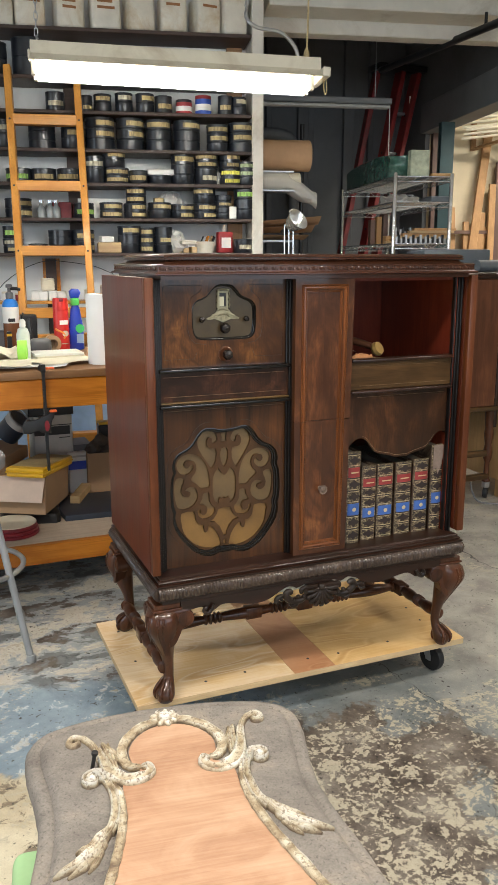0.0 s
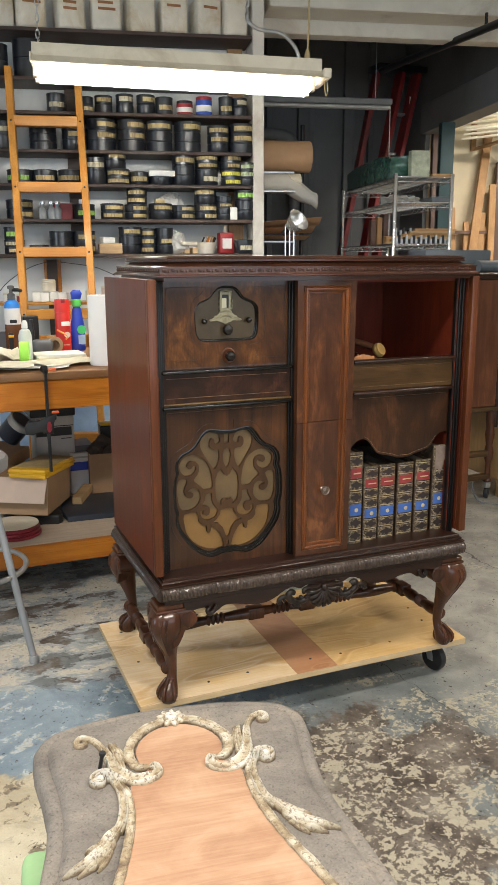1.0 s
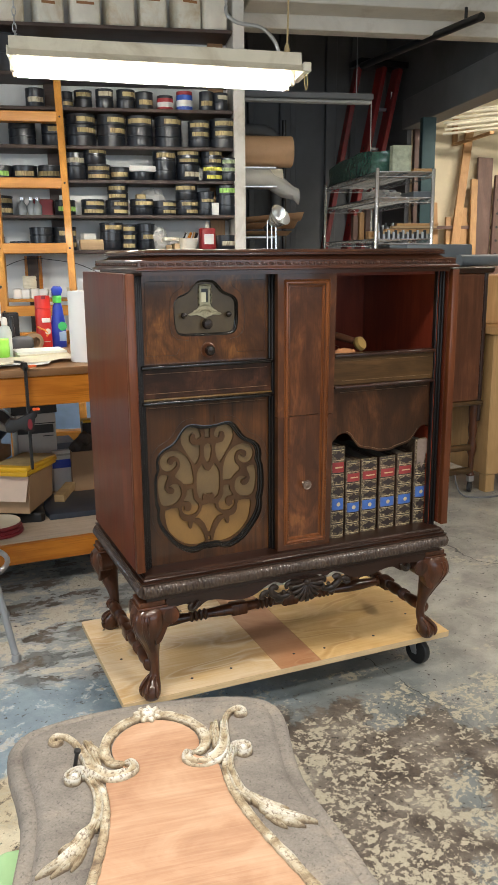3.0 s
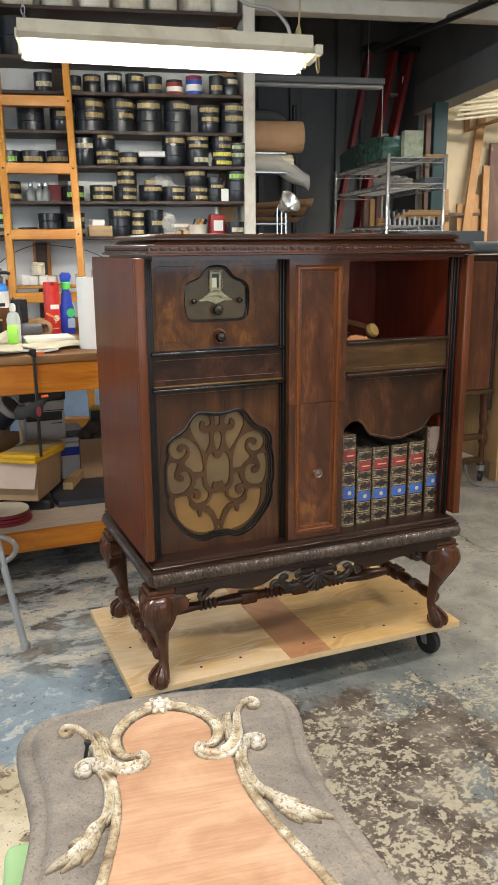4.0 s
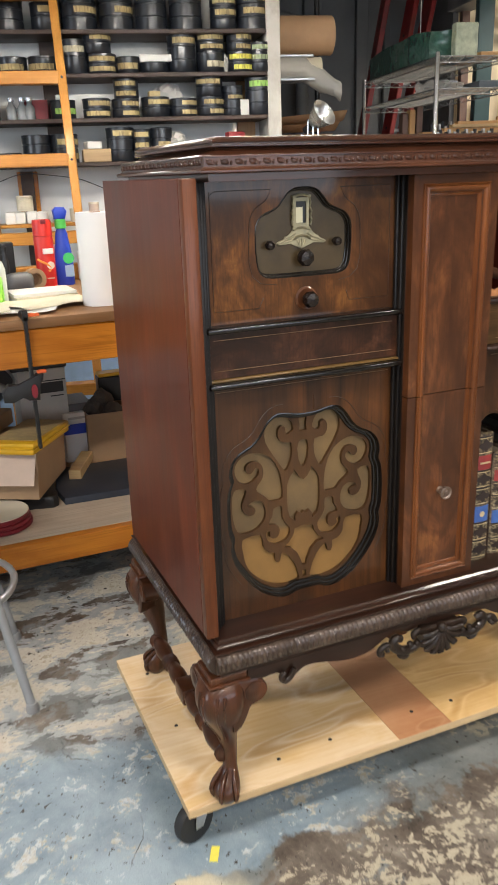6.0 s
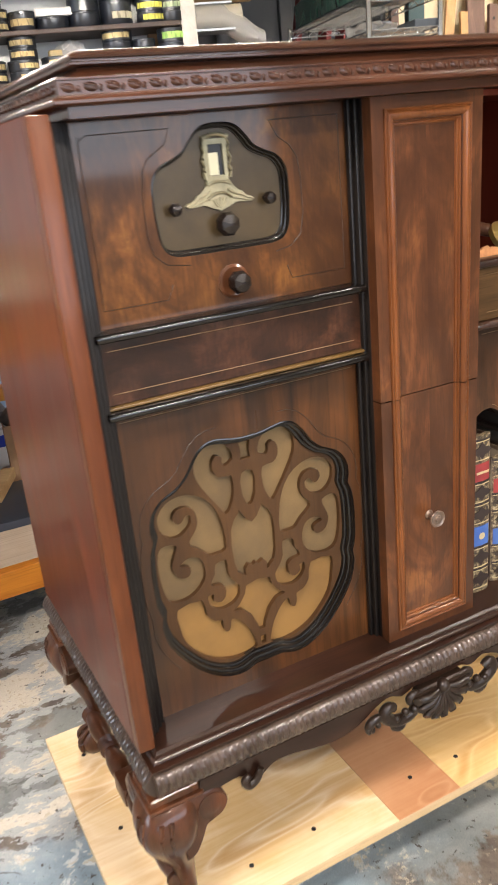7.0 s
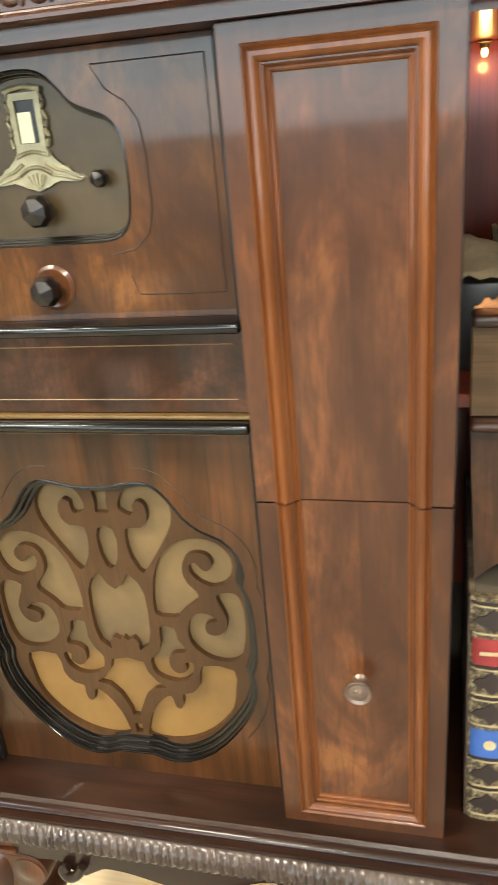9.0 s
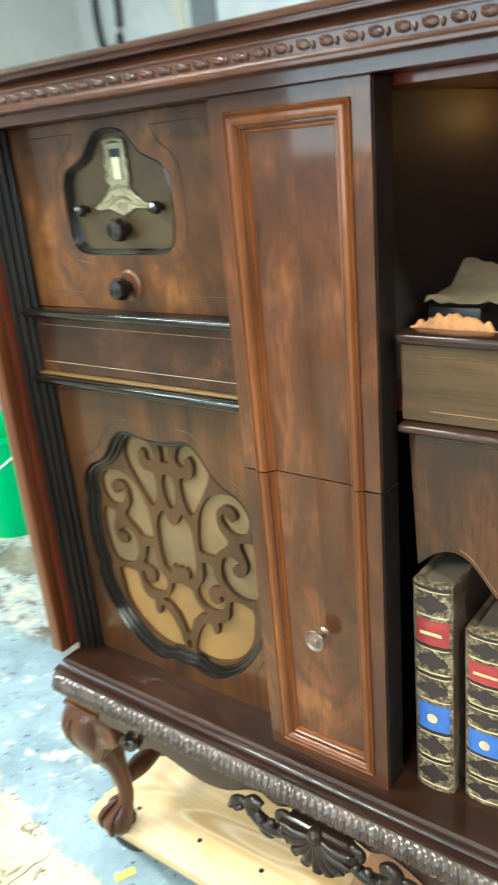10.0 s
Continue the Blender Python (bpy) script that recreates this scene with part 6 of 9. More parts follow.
GREENCLOTH = paint("green_cloth", (0.27, 0.43, 0.22), 0.85, 0, 0.12, 20)
trestle = thing("trestle", (0.643, 1.1216, 0.0), -8.05, "low wooden trestle with a green padded top under the carved panel", "trestle")
part("beam", cube(-0.135, 0.135, -0.110, 0.110, 0.60, 0.665, 0.004), BENCHTOP, trestle)
bm = cube(-0.151, 0.150, -0.130, 0.144, 0.6652, 0.6912, 0.012, 3)
part("pad", bm, GREENCLOTH, trestle, "green cloth pad", 60)
for sx in (-1, 1):
    for sy in (-1, 1):
        bm = box(bmesh.new(), -0.02, 0.02, -0.014, 0.014, 0.0, 0.630, 0.002)
        for v in bm.verts:
            k = 1 - v.co.z / 0.63
            v.co.x += sx * (0.105 + 0.03 * k)
            v.co.y += sy * (0.060 + 0.150 * k)
        part("leg", bm, BENCHTOP, trestle)

# ---- paint shelves on the white wall ----
Z_SHELF = (2.522, 2.272, 2.094, 1.891, 1.706, 1.511, 1.314)
UL = -2.3
SH = thing("wall_shelves_unit", B(0, 0, 0), BTURN, "dark stained plank shelves crowded with paint tins", "shelves")
for z in Z_SHELF:
    bm = cube(UL, 0.012, 0.0, 0.262, z - 0.019, z, 0.002)
    part("shelf_board", bm, SHELFWOOD, SH)
for u in (-0.055, -1.02, -2.0):
    z0 = 1.303
    for za, zb in zip(Z_SHELF[::-1], Z_SHELF[-2::-1]):
        part("shelf_support", cube(u - 0.045, u + 0.045, 0.225, 0.2615, za + 0.0005, zb - 0.0195), CARDWOOD if u > -0.1 else SHELFWOOD, SH)
for u in (-0.6, -1.19, -2.1):
    part("wall_batten", cube(u - 0.05, u + 0.05, 0.236, 0.2685, 1.05, 1.283), BENCHWOOD, SH)
    part("foot_batten", cube(u - 0.03, u + 0.03, 0.20, 0.2355, 0.0, 1.283), SHELFWOOD, SH)


def label_material(base, ink, name):
    m, N, L, b = nodes_of(name)
    v = coords(N, L, (1, 1, 1), shift=True)
    w = noise_tex(N, L, coords(N, L, (90, 90, 18), shift=True), 1.0, 2, 0.5)
    n = noise_tex(N, L, v, 30, 4)
    c = ramp(N, L, n, [(0.3, tuple(0.85 * q for q in base)), (0.7, tuple(min(1, 1.1 * q) for q in base))])
    L.new(mixc(N, L, ramp(N, L, w, [(0.52, (0, 0, 0)), (0.60, (0.55, 0.55, 0.55))]), c, ink), b.inputs["Base Color"])
    b.inputs["Roughness"].default_value = 0.7
    return m


LABELS = {"t": label_material((0.46, 0.36, 0.17), (0.10, 0.07, 0.04), "tan_tin_label"), "g": label_material((0.36, 0.62, 0.14), (0.08, 0.12, 0.04), "green_tin_label"), "y": label_material((0.78, 0.74, 0.12), (0.2, 0.18, 0.05), "yellow_tin_label"),
          "p": label_material((0.44, 0.52, 0.30), (0.1, 0.1, 0.06), "pale_tin_label"), "w": label_material((0.55, 0.50, 0.36), (0.1, 0.08, 0.05), "cream_tin_label")}
WORD = {"t": "tan", "g": "bright green", "y": "yellow", "p": "pale green", "w": "cream"}


def tin(u, v, z, d, h, code, turn=0.0):
    """A black paint tin on a shelf; each letter of code is a label band, from the bottom up, '-' none."""
    r = d / 2
    kinds = [c for c in code if c != "-"]
    lab = "black paint tin with " + (("two " if len(kinds) > 1 else "a ") + WORD[kinds[0]] + (" labels" if len(kinds) > 1 else " label") if kinds else "no label") + " on a shelf"
    ob = thing("paint_tin", B(u, v, z), turn, lab, "paint tin", "paint tins on the shelves")
    k = max(1, len(code))
    prof = [(r * 0.97, 0.0), (r, 0.003)]
    for i in range(1, k):
        zz = h * i / k
        prof += [(r, zz - 0.004), (r * 0.955, zz - 0.002), (r * 0.955, zz + 0.002), (r, zz + 0.004)]
    prof += [(r, h - 0.010), (r * 1.025, h - 0.009), (r * 1.025, h - 0.002), (r * 0.99, h)]
    part("can", lathe(bmesh.new(), prof, 22), TIN, ob)
    part("lid", lathe(bmesh.new(), [(r * 0.93, h - 0.001), (r * 0.90, h - 0.004), (r * 0.86, h - 0.001), (r * 0.60, h + 0.0008)], 22), TINLID, ob)
    for i, c in enumerate(code):
        if c == "-":
            continue
        za, zb = h * (i + 0.26) / k, h * (i + 0.26) / k + min(0.026, 0.46 * h / k)
        bm = bmesh.new()
        a0, a1 = -90 + random.choice((-14, 0, 10)) - 50, -90 + 54
        cols = []
        for q in range(11):
            a = radians(a0 + (a1 - a0) * q / 10)
            cols.append([bm.verts.new((rr * math.cos(a), rr * math.sin(a), zz)) for rr, zz in ((r + 0.0012, za), (r + 0.0012, zb), (r + 0.0002, zb), (r + 0.0002, za))])
        for p, q in zip(cols, cols[1:]):
            for e in range(4):
                bm.faces.new((p[e], q[e], q[(e + 1) % 4], p[(e + 1) % 4]))
        part("paper_label", bm, LABELS[c], ob)
    return ob


ROWS = {
    2: [(-1.105, 0.105, 0.100, "w"), (-0.935, 0.075, 0.085, "t-"), (-0.840, 0.100, 0.095, "-t"), (-0.720, 0.100, 0.105, "-w"), (-0.600, 0.105, 0.105, "-t"), (-0.495, 0.100, 0.095, "t"), (-0.135, 0.085, 0.105, "t"), (-0.055, 0.090, 0.100, "-w"), (-1.60, 0.11, 0.10, "t"), (-1.80, 0.11, 0.11, "-w")],
    3: [(-1.395, 0.12, 0.150, "-w"), (-1.190, 0.150, 0.135, "---"), (-1.015, 0.135, 0.120, "-t"), (-0.862, 0.165, 0.175, "-tt"), (-0.690, 0.160, 0.175, "-tt"), (-0.525, 0.150, 0.170, "--t"), (-0.360, 0.155, 0.170, "--t"), (-0.180, 0.128, 0.150, "-tt"), (-0.040, 0.150, 0.165, "-tt"), (-1.62, 0.15, 0.16, "-t"), (-1.82, 0.15, 0.14, "-tt"), (-2.05, 0.15, 0.16, "--")],
    4: [(-1.330, 0.145, 0.078, "g"), (-1.190, 0.140, 0.078, "t"), (-1.045, 0.140, 0.080, "t"), (-0.900, 0.118, 0.150, "-w"), (-0.775, 0.140, 0.088, "tt"), (-0.650, 0.110, 0.074, "t"), (-0.525, 0.140, 0.050, "-"), (-0.390, 0.135, 0.170, "--t"), (-0.250, 0.138, 0.094, "w"), (-0.105, 0.130, 0.092, "yy"), (0.0 - 0.010, 0.106, 0.132, "-pp"), (-1.55, 0.14, 0.10, "t"), (-1.74, 0.14, 0.16, "-tt")],
    5: [(-1.345, 0.150, 0.108, "tt"), (-0.975, 0.120, 0.085, "g"), (-0.815, 0.132, 0.090, "tt"), (-0.675, 0.130, 0.086, "tt"), (-0.530, 0.136, 0.092, "-t"), (-0.395, 0.134, 0.084, "tt"), (-0.260, 0.138, 0.088, "tt"), (-0.150, 0.100, 0.136, "--t-"), (0.0 - 0.020, 0.128, 0.172, "--g"), (-1.56, 0.14, 0.11, "t"), (-1.75, 0.14, 0.17, "-tt")],
    6: [(-1.385, 0.115, 0.080, "tw"), (-1.245, 0.110, 0.052, "g"), (-1.115, 0.140, 0.130, "---"), (-0.985, 0.130, 0.132, "tt"), (-0.715, 0.135, 0.155, "--t"), (-0.610, 0.090, 0.145, "ttt"), (-0.512, 0.105, 0.150, "-t-"), (0.0 - 0.030, 0.115, 0.082, "w"), (-1.60, 0.14, 0.13, "t")],
}
for k, row in ROWS.items():
    for u, d, h, code in row:
        tin(u, 0.018 + d / 2, Z_SHELF[k] + 0.0005, d, h, code, rnd(-25, 25))
# second tins stacked on the lower ones
for u, k, base, d, h, code in ((-0.790, 4, 0.088, 0.130, 0.094, "-t"), (-0.248, 4, 0.094, 0.140, 0.080, "tt"), (-0.108, 4, 0.092, 0.124, 0.084, "tt"), (-0.668, 5, 0.086, 0.120, 0.088, "tt"), (-0.262, 5, 0.088, 0.132, 0.090, "-t"), (-1.390, 6, 0.080, 0.100, 0.070, "g")):
    tin(u, 0.018 + d / 2 + 0.003, Z_SHELF[k] + base + 0.0015, d, h, code, rnd(-25, 25))
# large dark tins on the shelf that hangs behind the lamp
for u, d, h in ((-1.415, 0.12, 0.17), (-1.245, 0.175, 0.20), (-0.80, 0.165, 0.165), (-0.40, 0.165, 0.14), (-0.235, 0.150, 0.135), (-0.07, 0.15, 0.14), (-0.60, 0.15, 0.16)):
    tin(u, 0.02 + d / 2, Z_SHELF[1] + 0.0005, d, h, "--" if u != -0.235 else "-y", 0)

JUGPLASTIC = paint("yellowed_white_plastic", (0.70, 0.66, 0.56), 0.45, 0, 0.08, 14, (0.50, 0.36, 0.18))


def jug(u, w, tall, written):
    ob = thing("plastic_jug", B(u, 0.105, Z_SHELF[0] + 0.0005), rnd(-6, 6), "yellowed white plastic jug" + (" with brown handwriting" if written else ""), "plastic jug", "plastic jugs on the top shelf")
    bm = cube(-w / 2, w / 2, -0.075, 0.075, 0, tall, 0.022, 3)
    part("body", bm, JUGPLASTIC, ob, "", 50)
    part("neck", lathe(bmesh.new(), [(0.030, tall - 0.003), (0.022, tall + 0.018), (0.022, tall + 0.030)], 16), JUGPLASTIC, ob)
    part("cap", lathe(bmesh.new(), [(0.026, tall + 0.030), (0.026, tall + 0.052), (0.022, tall + 0.054)], 16), WHITEPAPER, ob, "white screw cap")
    if written:
        for q in range(written):
            part("handwriting", cube(-w * 0.30, w * rnd(0.15, 0.32), -0.0768, -0.0752, tall - 0.060 - q * 0.032, tall - 0.046 - q * 0.032), INKBROWN, ob, "brown handwritten line")


for u, w, h, wr in ((-1.395, 0.150, 0.20, 0), (-1.225, 0.160, 0.19, 1), (-1.010, 0.155, 0.195, 2), (-0.810, 0.165, 0.20, 2), (-0.620, 0.150, 0.20, 0), (-0.432, 0.150, 0.20, 1), (-0.243, 0.145, 0.20, 1), (-0.085, 0.140, 0.215, 0), (0.0 - 0.0 + -1.58, 0.15, 0.2, 1)):
    jug(u, w, h, wr)

# odds and ends among the tins
def crate(name, u, v, z, w, d, h, mat, label, cat, turn=0.0, bevel=0.003):
    ob = tagged(part(name, cube(-w / 2, w / 2, -d / 2, d / 2, 0, h, bevel), mat), label, cat)
    ob.matrix_world = Matrix.Translation(B(u, v, z)) @ pose(0, 0, 0, 0, 0, BTURN + turn)
    return ob


def small_tin(u, k, d, h, mat, lidmat, label):
    ob = thing("small_tin", B(u, 0.03 + d / 2, Z_SHELF[k] + 0.0005), 0, label, "small tin")
    part("can", lathe(bmesh.new(), [(d / 2, 0), (d / 2, h * 0.80), (d * 0.48, h * 0.82)], 18), mat, ob)
    part("lid", lathe(bmesh.new(), [(d * 0.49, h * 0.82), (d * 0.49, h), (d * 0.4, h * 1.01)], 18), lidmat, ob)
    part("print_band", lathe(bmesh.new(), [(d / 2 + 0.0006, h * 0.22), (d / 2 + 0.0006, h * 0.55)], 18), WHITEPAPER, ob)


small_tin(-0.375, 2, 0.095, 0.080, REDPAINT, TINLID, "red and white printed tin")
small_tin(-0.262, 2, 0.095, 0.105, paint("blue_tin", (0.03, 0.09, 0.45), 0.35), REDPAINT, "blue tin with a red lid")
for u in (-1.215, -1.165, -1.130):
    ob = thing("glass_bottle", B(u, 0.08, Z_SHELF[5] + 0.0005), 0, "small clear glass bottle with a steel cap", "bottle", "bottles on the shelf")
    part("glass", lathe(bmesh.new(), [(0.022, 0), (0.024, 0.01), (0.024, 0.055), (0.012, 0.072), (0.012, 0.085)], 14), GLASSGREY, ob)
    part("cap", lathe(bmesh.new(), [(0.015, 0.084), (0.015, 0.100), (0.0, 0.101)], 12), CHROME, ob)
crate("red_carton", -1.105, 0.17, Z_SHELF[5] + 0.0005, 0.11, 0.08, 0.095, REDPAINT, "faded red carton on the shelf", "carton", 5)
crate("folded_paper", -0.520, 0.095, Z_SHELF[4] + 0.0515, 0.155, 0.11, 0.032, WHITEPAPER, "folded white paper lying on a tin", "paper", 3)
crate("white_card_box", -0.098, 0.045, Z_SHELF[5] + 0.0005, 0.045, 0.03, 0.072, WHITEPAPER, "small white card box leaning on tins", "card box", 8)
crate("wood_offcut", -0.835, 0.09, Z_SHELF[6] + 0.0005, 0.135, 0.12, 0.060, BENCHTOP, "pale wooden block on the shelf", "wood block", 4)
crate("paper_bundle", -0.850, 0.08, Z_SHELF[6] + 0.0605, 0.075, 0.06, 0.035, WHITEPAPER, "bundle of folded paper on a block", "papers", 20)
crate("long_carton", -0.86, 0.20, Z_SHELF[5] + 0.0005, 0.30, 0.06, 0.120, WHITEPAPER, "white cardboard sheet behind the tins", "carton", 0)
crate("small_carton", -0.535, 0.085, Z_SHELF[5] + 0.0930, 0.055, 0.04, 0.028, PAPERTAN, "small tan carton on a tin", "carton", 10)
rc = thing("red_canister", B(-0.140, 0.10, Z_SHELF[6] + 0.0005), 0, "red canister with a pale spout", "canister")
part("body", cube(-0.045, 0.045, -0.03, 0.03, 0, 0.125, 0.008, 2), REDPAINT, rc)
part("spout", lathe(bmesh.new(), [(0.012, 0.125), (0.010, 0.160), (0.006, 0.165)], 10), JUGPLASTIC, rc)
part("print_band", cube(-0.030, 0.030, -0.0312, -0.0302, 0.03, 0.09), WHITEPAPER, rc)
tb = thing("tool_tub", B(-0.262, 0.10, Z_SHELF[6] + 0.0005), 8, "cream tub of small tools and fittings", "tub")
part("tub", lathe(bmesh.new(), [(0.050, 0), (0.066, 0.065), (0.068, 0.066), (0.062, 0.060)], 18), JUGPLASTIC, tb)
for q in range(9):
    a = q * 0.7
    part("tool", cube(-0.006, 0.006, -0.005, 0.005, 0, 0.075, 0.001, 1, pose(0.036 * math.cos(a), 0.036 * math.sin(a), 0.030, 24 * math.sin(a), 26 * math.cos(a), 30 * q)), (BLACK, STEEL, BENCHWOOD, CARD)[q % 4], tb)
ob = crate("flat_tin", -0.372, 0.07, Z_SHELF[6] + 0.050, 0.095, 0.07, 0.022, JUGPLASTIC, "pale flat tin lying on a heap of offcuts", "tin", 18)
for q in range(4):
    crate("wood_offcut", -0.41 + 0.038 * q, 0.12, Z_SHELF[6] + 0.0005, 0.034, 0.10, 0.020 + 0.008 * (q % 3), BENCHTOP, "small wood offcut on the shelf", "wood block", 14 * q - 20)


def crumpled(name, u, v, z, rx, ry, rz, mat, label, cat, seed):
    bm = bmesh.new()
    bmesh.ops.create_icosphere(bm, subdivisions=3, radius=1.0)
    for w in bm.verts:
        q = noise.noise(w.co * 2.1 + Vector((seed, 0, 0))) * 0.45 + noise.noise(w.co * 5.0 + Vector((0, seed, 0))) * 0.18
        w.co *= 1 + q
        w.co = Vector((w.co.x * rx, w.co.y * ry, max(0.0, (w.co.z + 0.7) * rz * 0.62)))
    ob = tagged(part(name, bm, mat, smooth=25), label, cat)
    ob.matrix_world = Matrix.Translation(B(u, v, z)) @ pose(0, 0, 0, 0, 0, BTURN)
    return ob


crumpled("plastic_bag", -0.470, 0.16, Z_SHELF[5] + 0.0005, 0.085, 0.05, 0.15, FILM, "crumpled clear plastic bag among the tins", "plastic bag", 3)
crumpled("plastic_bag", -0.455, 0.10, Z_SHELF[6] + 0.0005, 0.085, 0.06, 0.125, FILM, "crumpled clear plastic bag on the shelf", "plastic bag", 9)
crumpled("plastic_bag", -0.180, 0.08, Z_SHELF[4] + 0.0005, 0.025, 0.03, 0.075, FILM, "crumpled clear plastic bag between tins", "plastic bag", 15)

# ---- the ladder against the shelves ----
lad = thing("ladder", B(-1.13, -0.55, 0.0), BTURN, "orange pine step ladder leaning on the shelves", "ladder")
def lad_at(u, z):
    return Vector((u + 1.13, (-0.62 + 0.2667 * z) + 0.55, z))


for a, b2 in ((-0.905, -0.978), (-1.272, -1.347)):
    p, q = lad_at(a, 0.0), lad_at(b2, 2.30)
    d = (q - p)
    bm = bmesh.new()
    box(bm, -0.019, 0.019, -0.034, 0.034, 0.0, d.length, 0.003, 1)
    bmesh.ops.transform(bm, matrix=Matrix.Translation(p) @ pose(0, 0, 0, -14.9, math.degrees(math.atan2(b2 - a, 2.30)), 0), verts=bm.verts)
    bmesh.ops.translate(bm, verts=bm.verts, vec=(0, 0, 0.005))
    part("rail", bm, LADDERWOOD, lad)
for z in (0.333, 0.663, 0.992, 1.322, 1.668, 2.022):
    ul, ur = -1.272 - 0.075 * z / 2.3, -0.905 - 0.073 * z / 2.3
    p = lad_at(0, z)
    bm = box(bmesh.new(), ul + 1.13 + 0.012, ur + 1.13 - 0.012, p.y - 0.038, p.y + 0.030, z - 0.027, z + 0.027, 0.003)
    part("tread", bm, TREADWOOD, lad)
    for uu in (ul, ur):
        part("bolt", lathe(bmesh.new(), [(0.006, 0), (0.005, 0.003)], 8, Matrix.Translation((uu + 1.13, p.y - 0.0385, z)) @ XZ), BLACK, lad)

# ---- the lamp that hangs over the bench ----
HOUSING = paint("cream_enamel_housing", (0.62, 0.58, 0.47), 0.45, 0, 0.06, 10, (0.40, 0.34, 0.24))
lamp = thing("fluorescent_lamp", B(-0.49, -1.303, 1.968), BTURN, "hanging fluorescent strip lamp with a cream enamel reflector, lit", "strip lamp")
lamp.matrix_world = lamp.matrix_world @ pose(0, 0, 0, 0, 1.2, 0)
prof = [(-0.115, 0.056), (-0.060, 0.090), (-0.048, 0.140), (0.048, 0.140), (0.060, 0.090), (0.115, 0.056), (0.110, 0.054), (0.056, 0.086), (-0.056, 0.086), (-0.110, 0.054)]
bm = bmesh.new()
ends = [[bm.verts.new((x, y, z)) for y, z in prof] for x in (-0.612, 0.572)]
for i in range(len(prof)):
    j = (i + 1) % len(prof)
    bm.faces.new((ends[0][i], ends[1][i], ends[1][j], ends[0][j]))
bm.faces.new(ends[0]), bm.faces.new(ends[1][::-1])
part("reflector", bm, HOUSING, lamp, "cream enamelled reflector", 30)
for x in (-0.612, 0.571):
    part("end_plate", cube(x - 0.004, x + 0.030 if x > 0 else x + 0.004, -0.112, 0.112, 0.054, 0.092, 0.004), HOUSING, lamp)
for y in (-0.052, 0.052):
    part("tube", lathe(bmesh.new(), [(0.010, -0.594), (0.019, -0.592), (0.019, 0.522), (0.010, 0.524)], 16, Matrix.Translation((0, y, 0.026)) @ pose(0, 0, 0, 0, 90, 0)), TUBEGLOW, lamp, "glowing white fluorescent tube", 60)
    for x in (-0.600, 0.533):
        part("tube_holder", cube(x - 0.009, x + 0.009, y - 0.014, y + 0.014, 0.008, 0.085, 0.002), HOUSING, lamp)
x = -0.590
bm = bmesh.new()
for q in range(30):
    zz = 0.150 + q * 0.030
    tor = [(x + (0.007 * math.cos(a) if q % 2 else 0), (0 if q % 2 else 0.007 * math.cos(a)), zz + 0.019 * math.sin(a)) for a in [2 * math.pi * e / 10 for e in range(11)]]
    tube(bm, tor, 0.0022, 5, caps=False)
part("hanging_chain", bm, STEEL, lamp, "steel hanging chain", 60)
x = 0.520
part("hanging_rope", tube(bmesh.new(), smooth_path([(x, 0, 0.150), (x + 0.002, 0, 0.30), (x - 0.001, 0, 0.60), (x + 0.002, 0, 1.08)], 6), 0.0042, 7), PAPERTAN, lamp, "twisted tan rope")
part("rope_knot", lathe(bmesh.new(), [(0.004, 0.136), (0.011, 0.142), (0.013, 0.158), (0.010, 0.172), (0.0045, 0.186)], 12, Matrix.Translation((x, 0, 0))), PAPERTAN, lamp, "knotted rope end")
part("hook", tube(bmesh.new(), [(-0.590, 0, 0.138), (-0.590, 0, 0.152), (-0.582, 0, 0.160)], 0.003, 6), STEEL, lamp)
part("pull_cord", tube(bmesh.new(), smooth_path([(0.588, -0.06, 0.060), (0.585, -0.06, 0.030), (0.593, -0.06, -0.006), (0.599, -0.06, 0.016), (0.595, -0.06, 0.055)], 5), 0.0025, 6), PAPERTAN, lamp, "tan pull cord")
cab = thing("lamp_cable", B(-0.02, -1.30, 2.10), BTURN, "grey flexible cable running up from the strip lamp", "cable")
part("cable", tube(bmesh.new(), smooth_path([(0.02, 0, 0.0), (0.0, 0, 0.05), (-0.06, 0, 0.10), (-0.17, 0, 0.12), (-0.20, 0.02, 0.20), (-0.12, 0.05, 0.50), (-0.10, 0.05, 0.9)], 6), 0.008, 8), STEEL, cab)

# ---- the bench ----
BH, BY0, BY1, BX0, BX1 = 0.865, 3.600, 4.500, -0.30, 1.86
bench = thing("workbench", ((BX0 + BX1) / 2, (BY0 + BY1) / 2, 0), 0, "orange pine workbench with a low shelf", "workbench")
def bpart(name, bm, mat, label="", smooth=35.0):
    return part(name, bm, mat, bench, label, smooth, True)


bpart("bench_top", cube(BX0, BX1, BY0 - 0.012, BY1, BH - 0.030, BH, 0.004, 2), BENCHEDGE, "scuffed brown bench top")
bpart("front_apron", cube(BX0 + 0.01, BX1 - 0.01, BY0, BY0 + 0.035, 0.722, BH - 0.031, 0.003), BENCHWOOD, "orange varnished pine apron")
bpart("low_shelf", cube(BX0, BX1, 3.565, BY1 - 0.1, 0.182, 0.202, 0.002), LOWSHELF, "worn low shelf")
bpart("shelf_rail", cube(BX0, BX1, 3.530, 3.564, 0.127, 0.203, 0.003), BENCHWOOD, "orange pine shelf rail")
for x in (BX0 + 0.01, BX1 - 0.10):
    for y in (BY0 + 0.036, BY1 - 0.10):
        bpart("bench_leg", cube(x, x + 0.09, y, y + 0.09, 0.0, BH - 0.031, 0.003), BENCHWOOD)
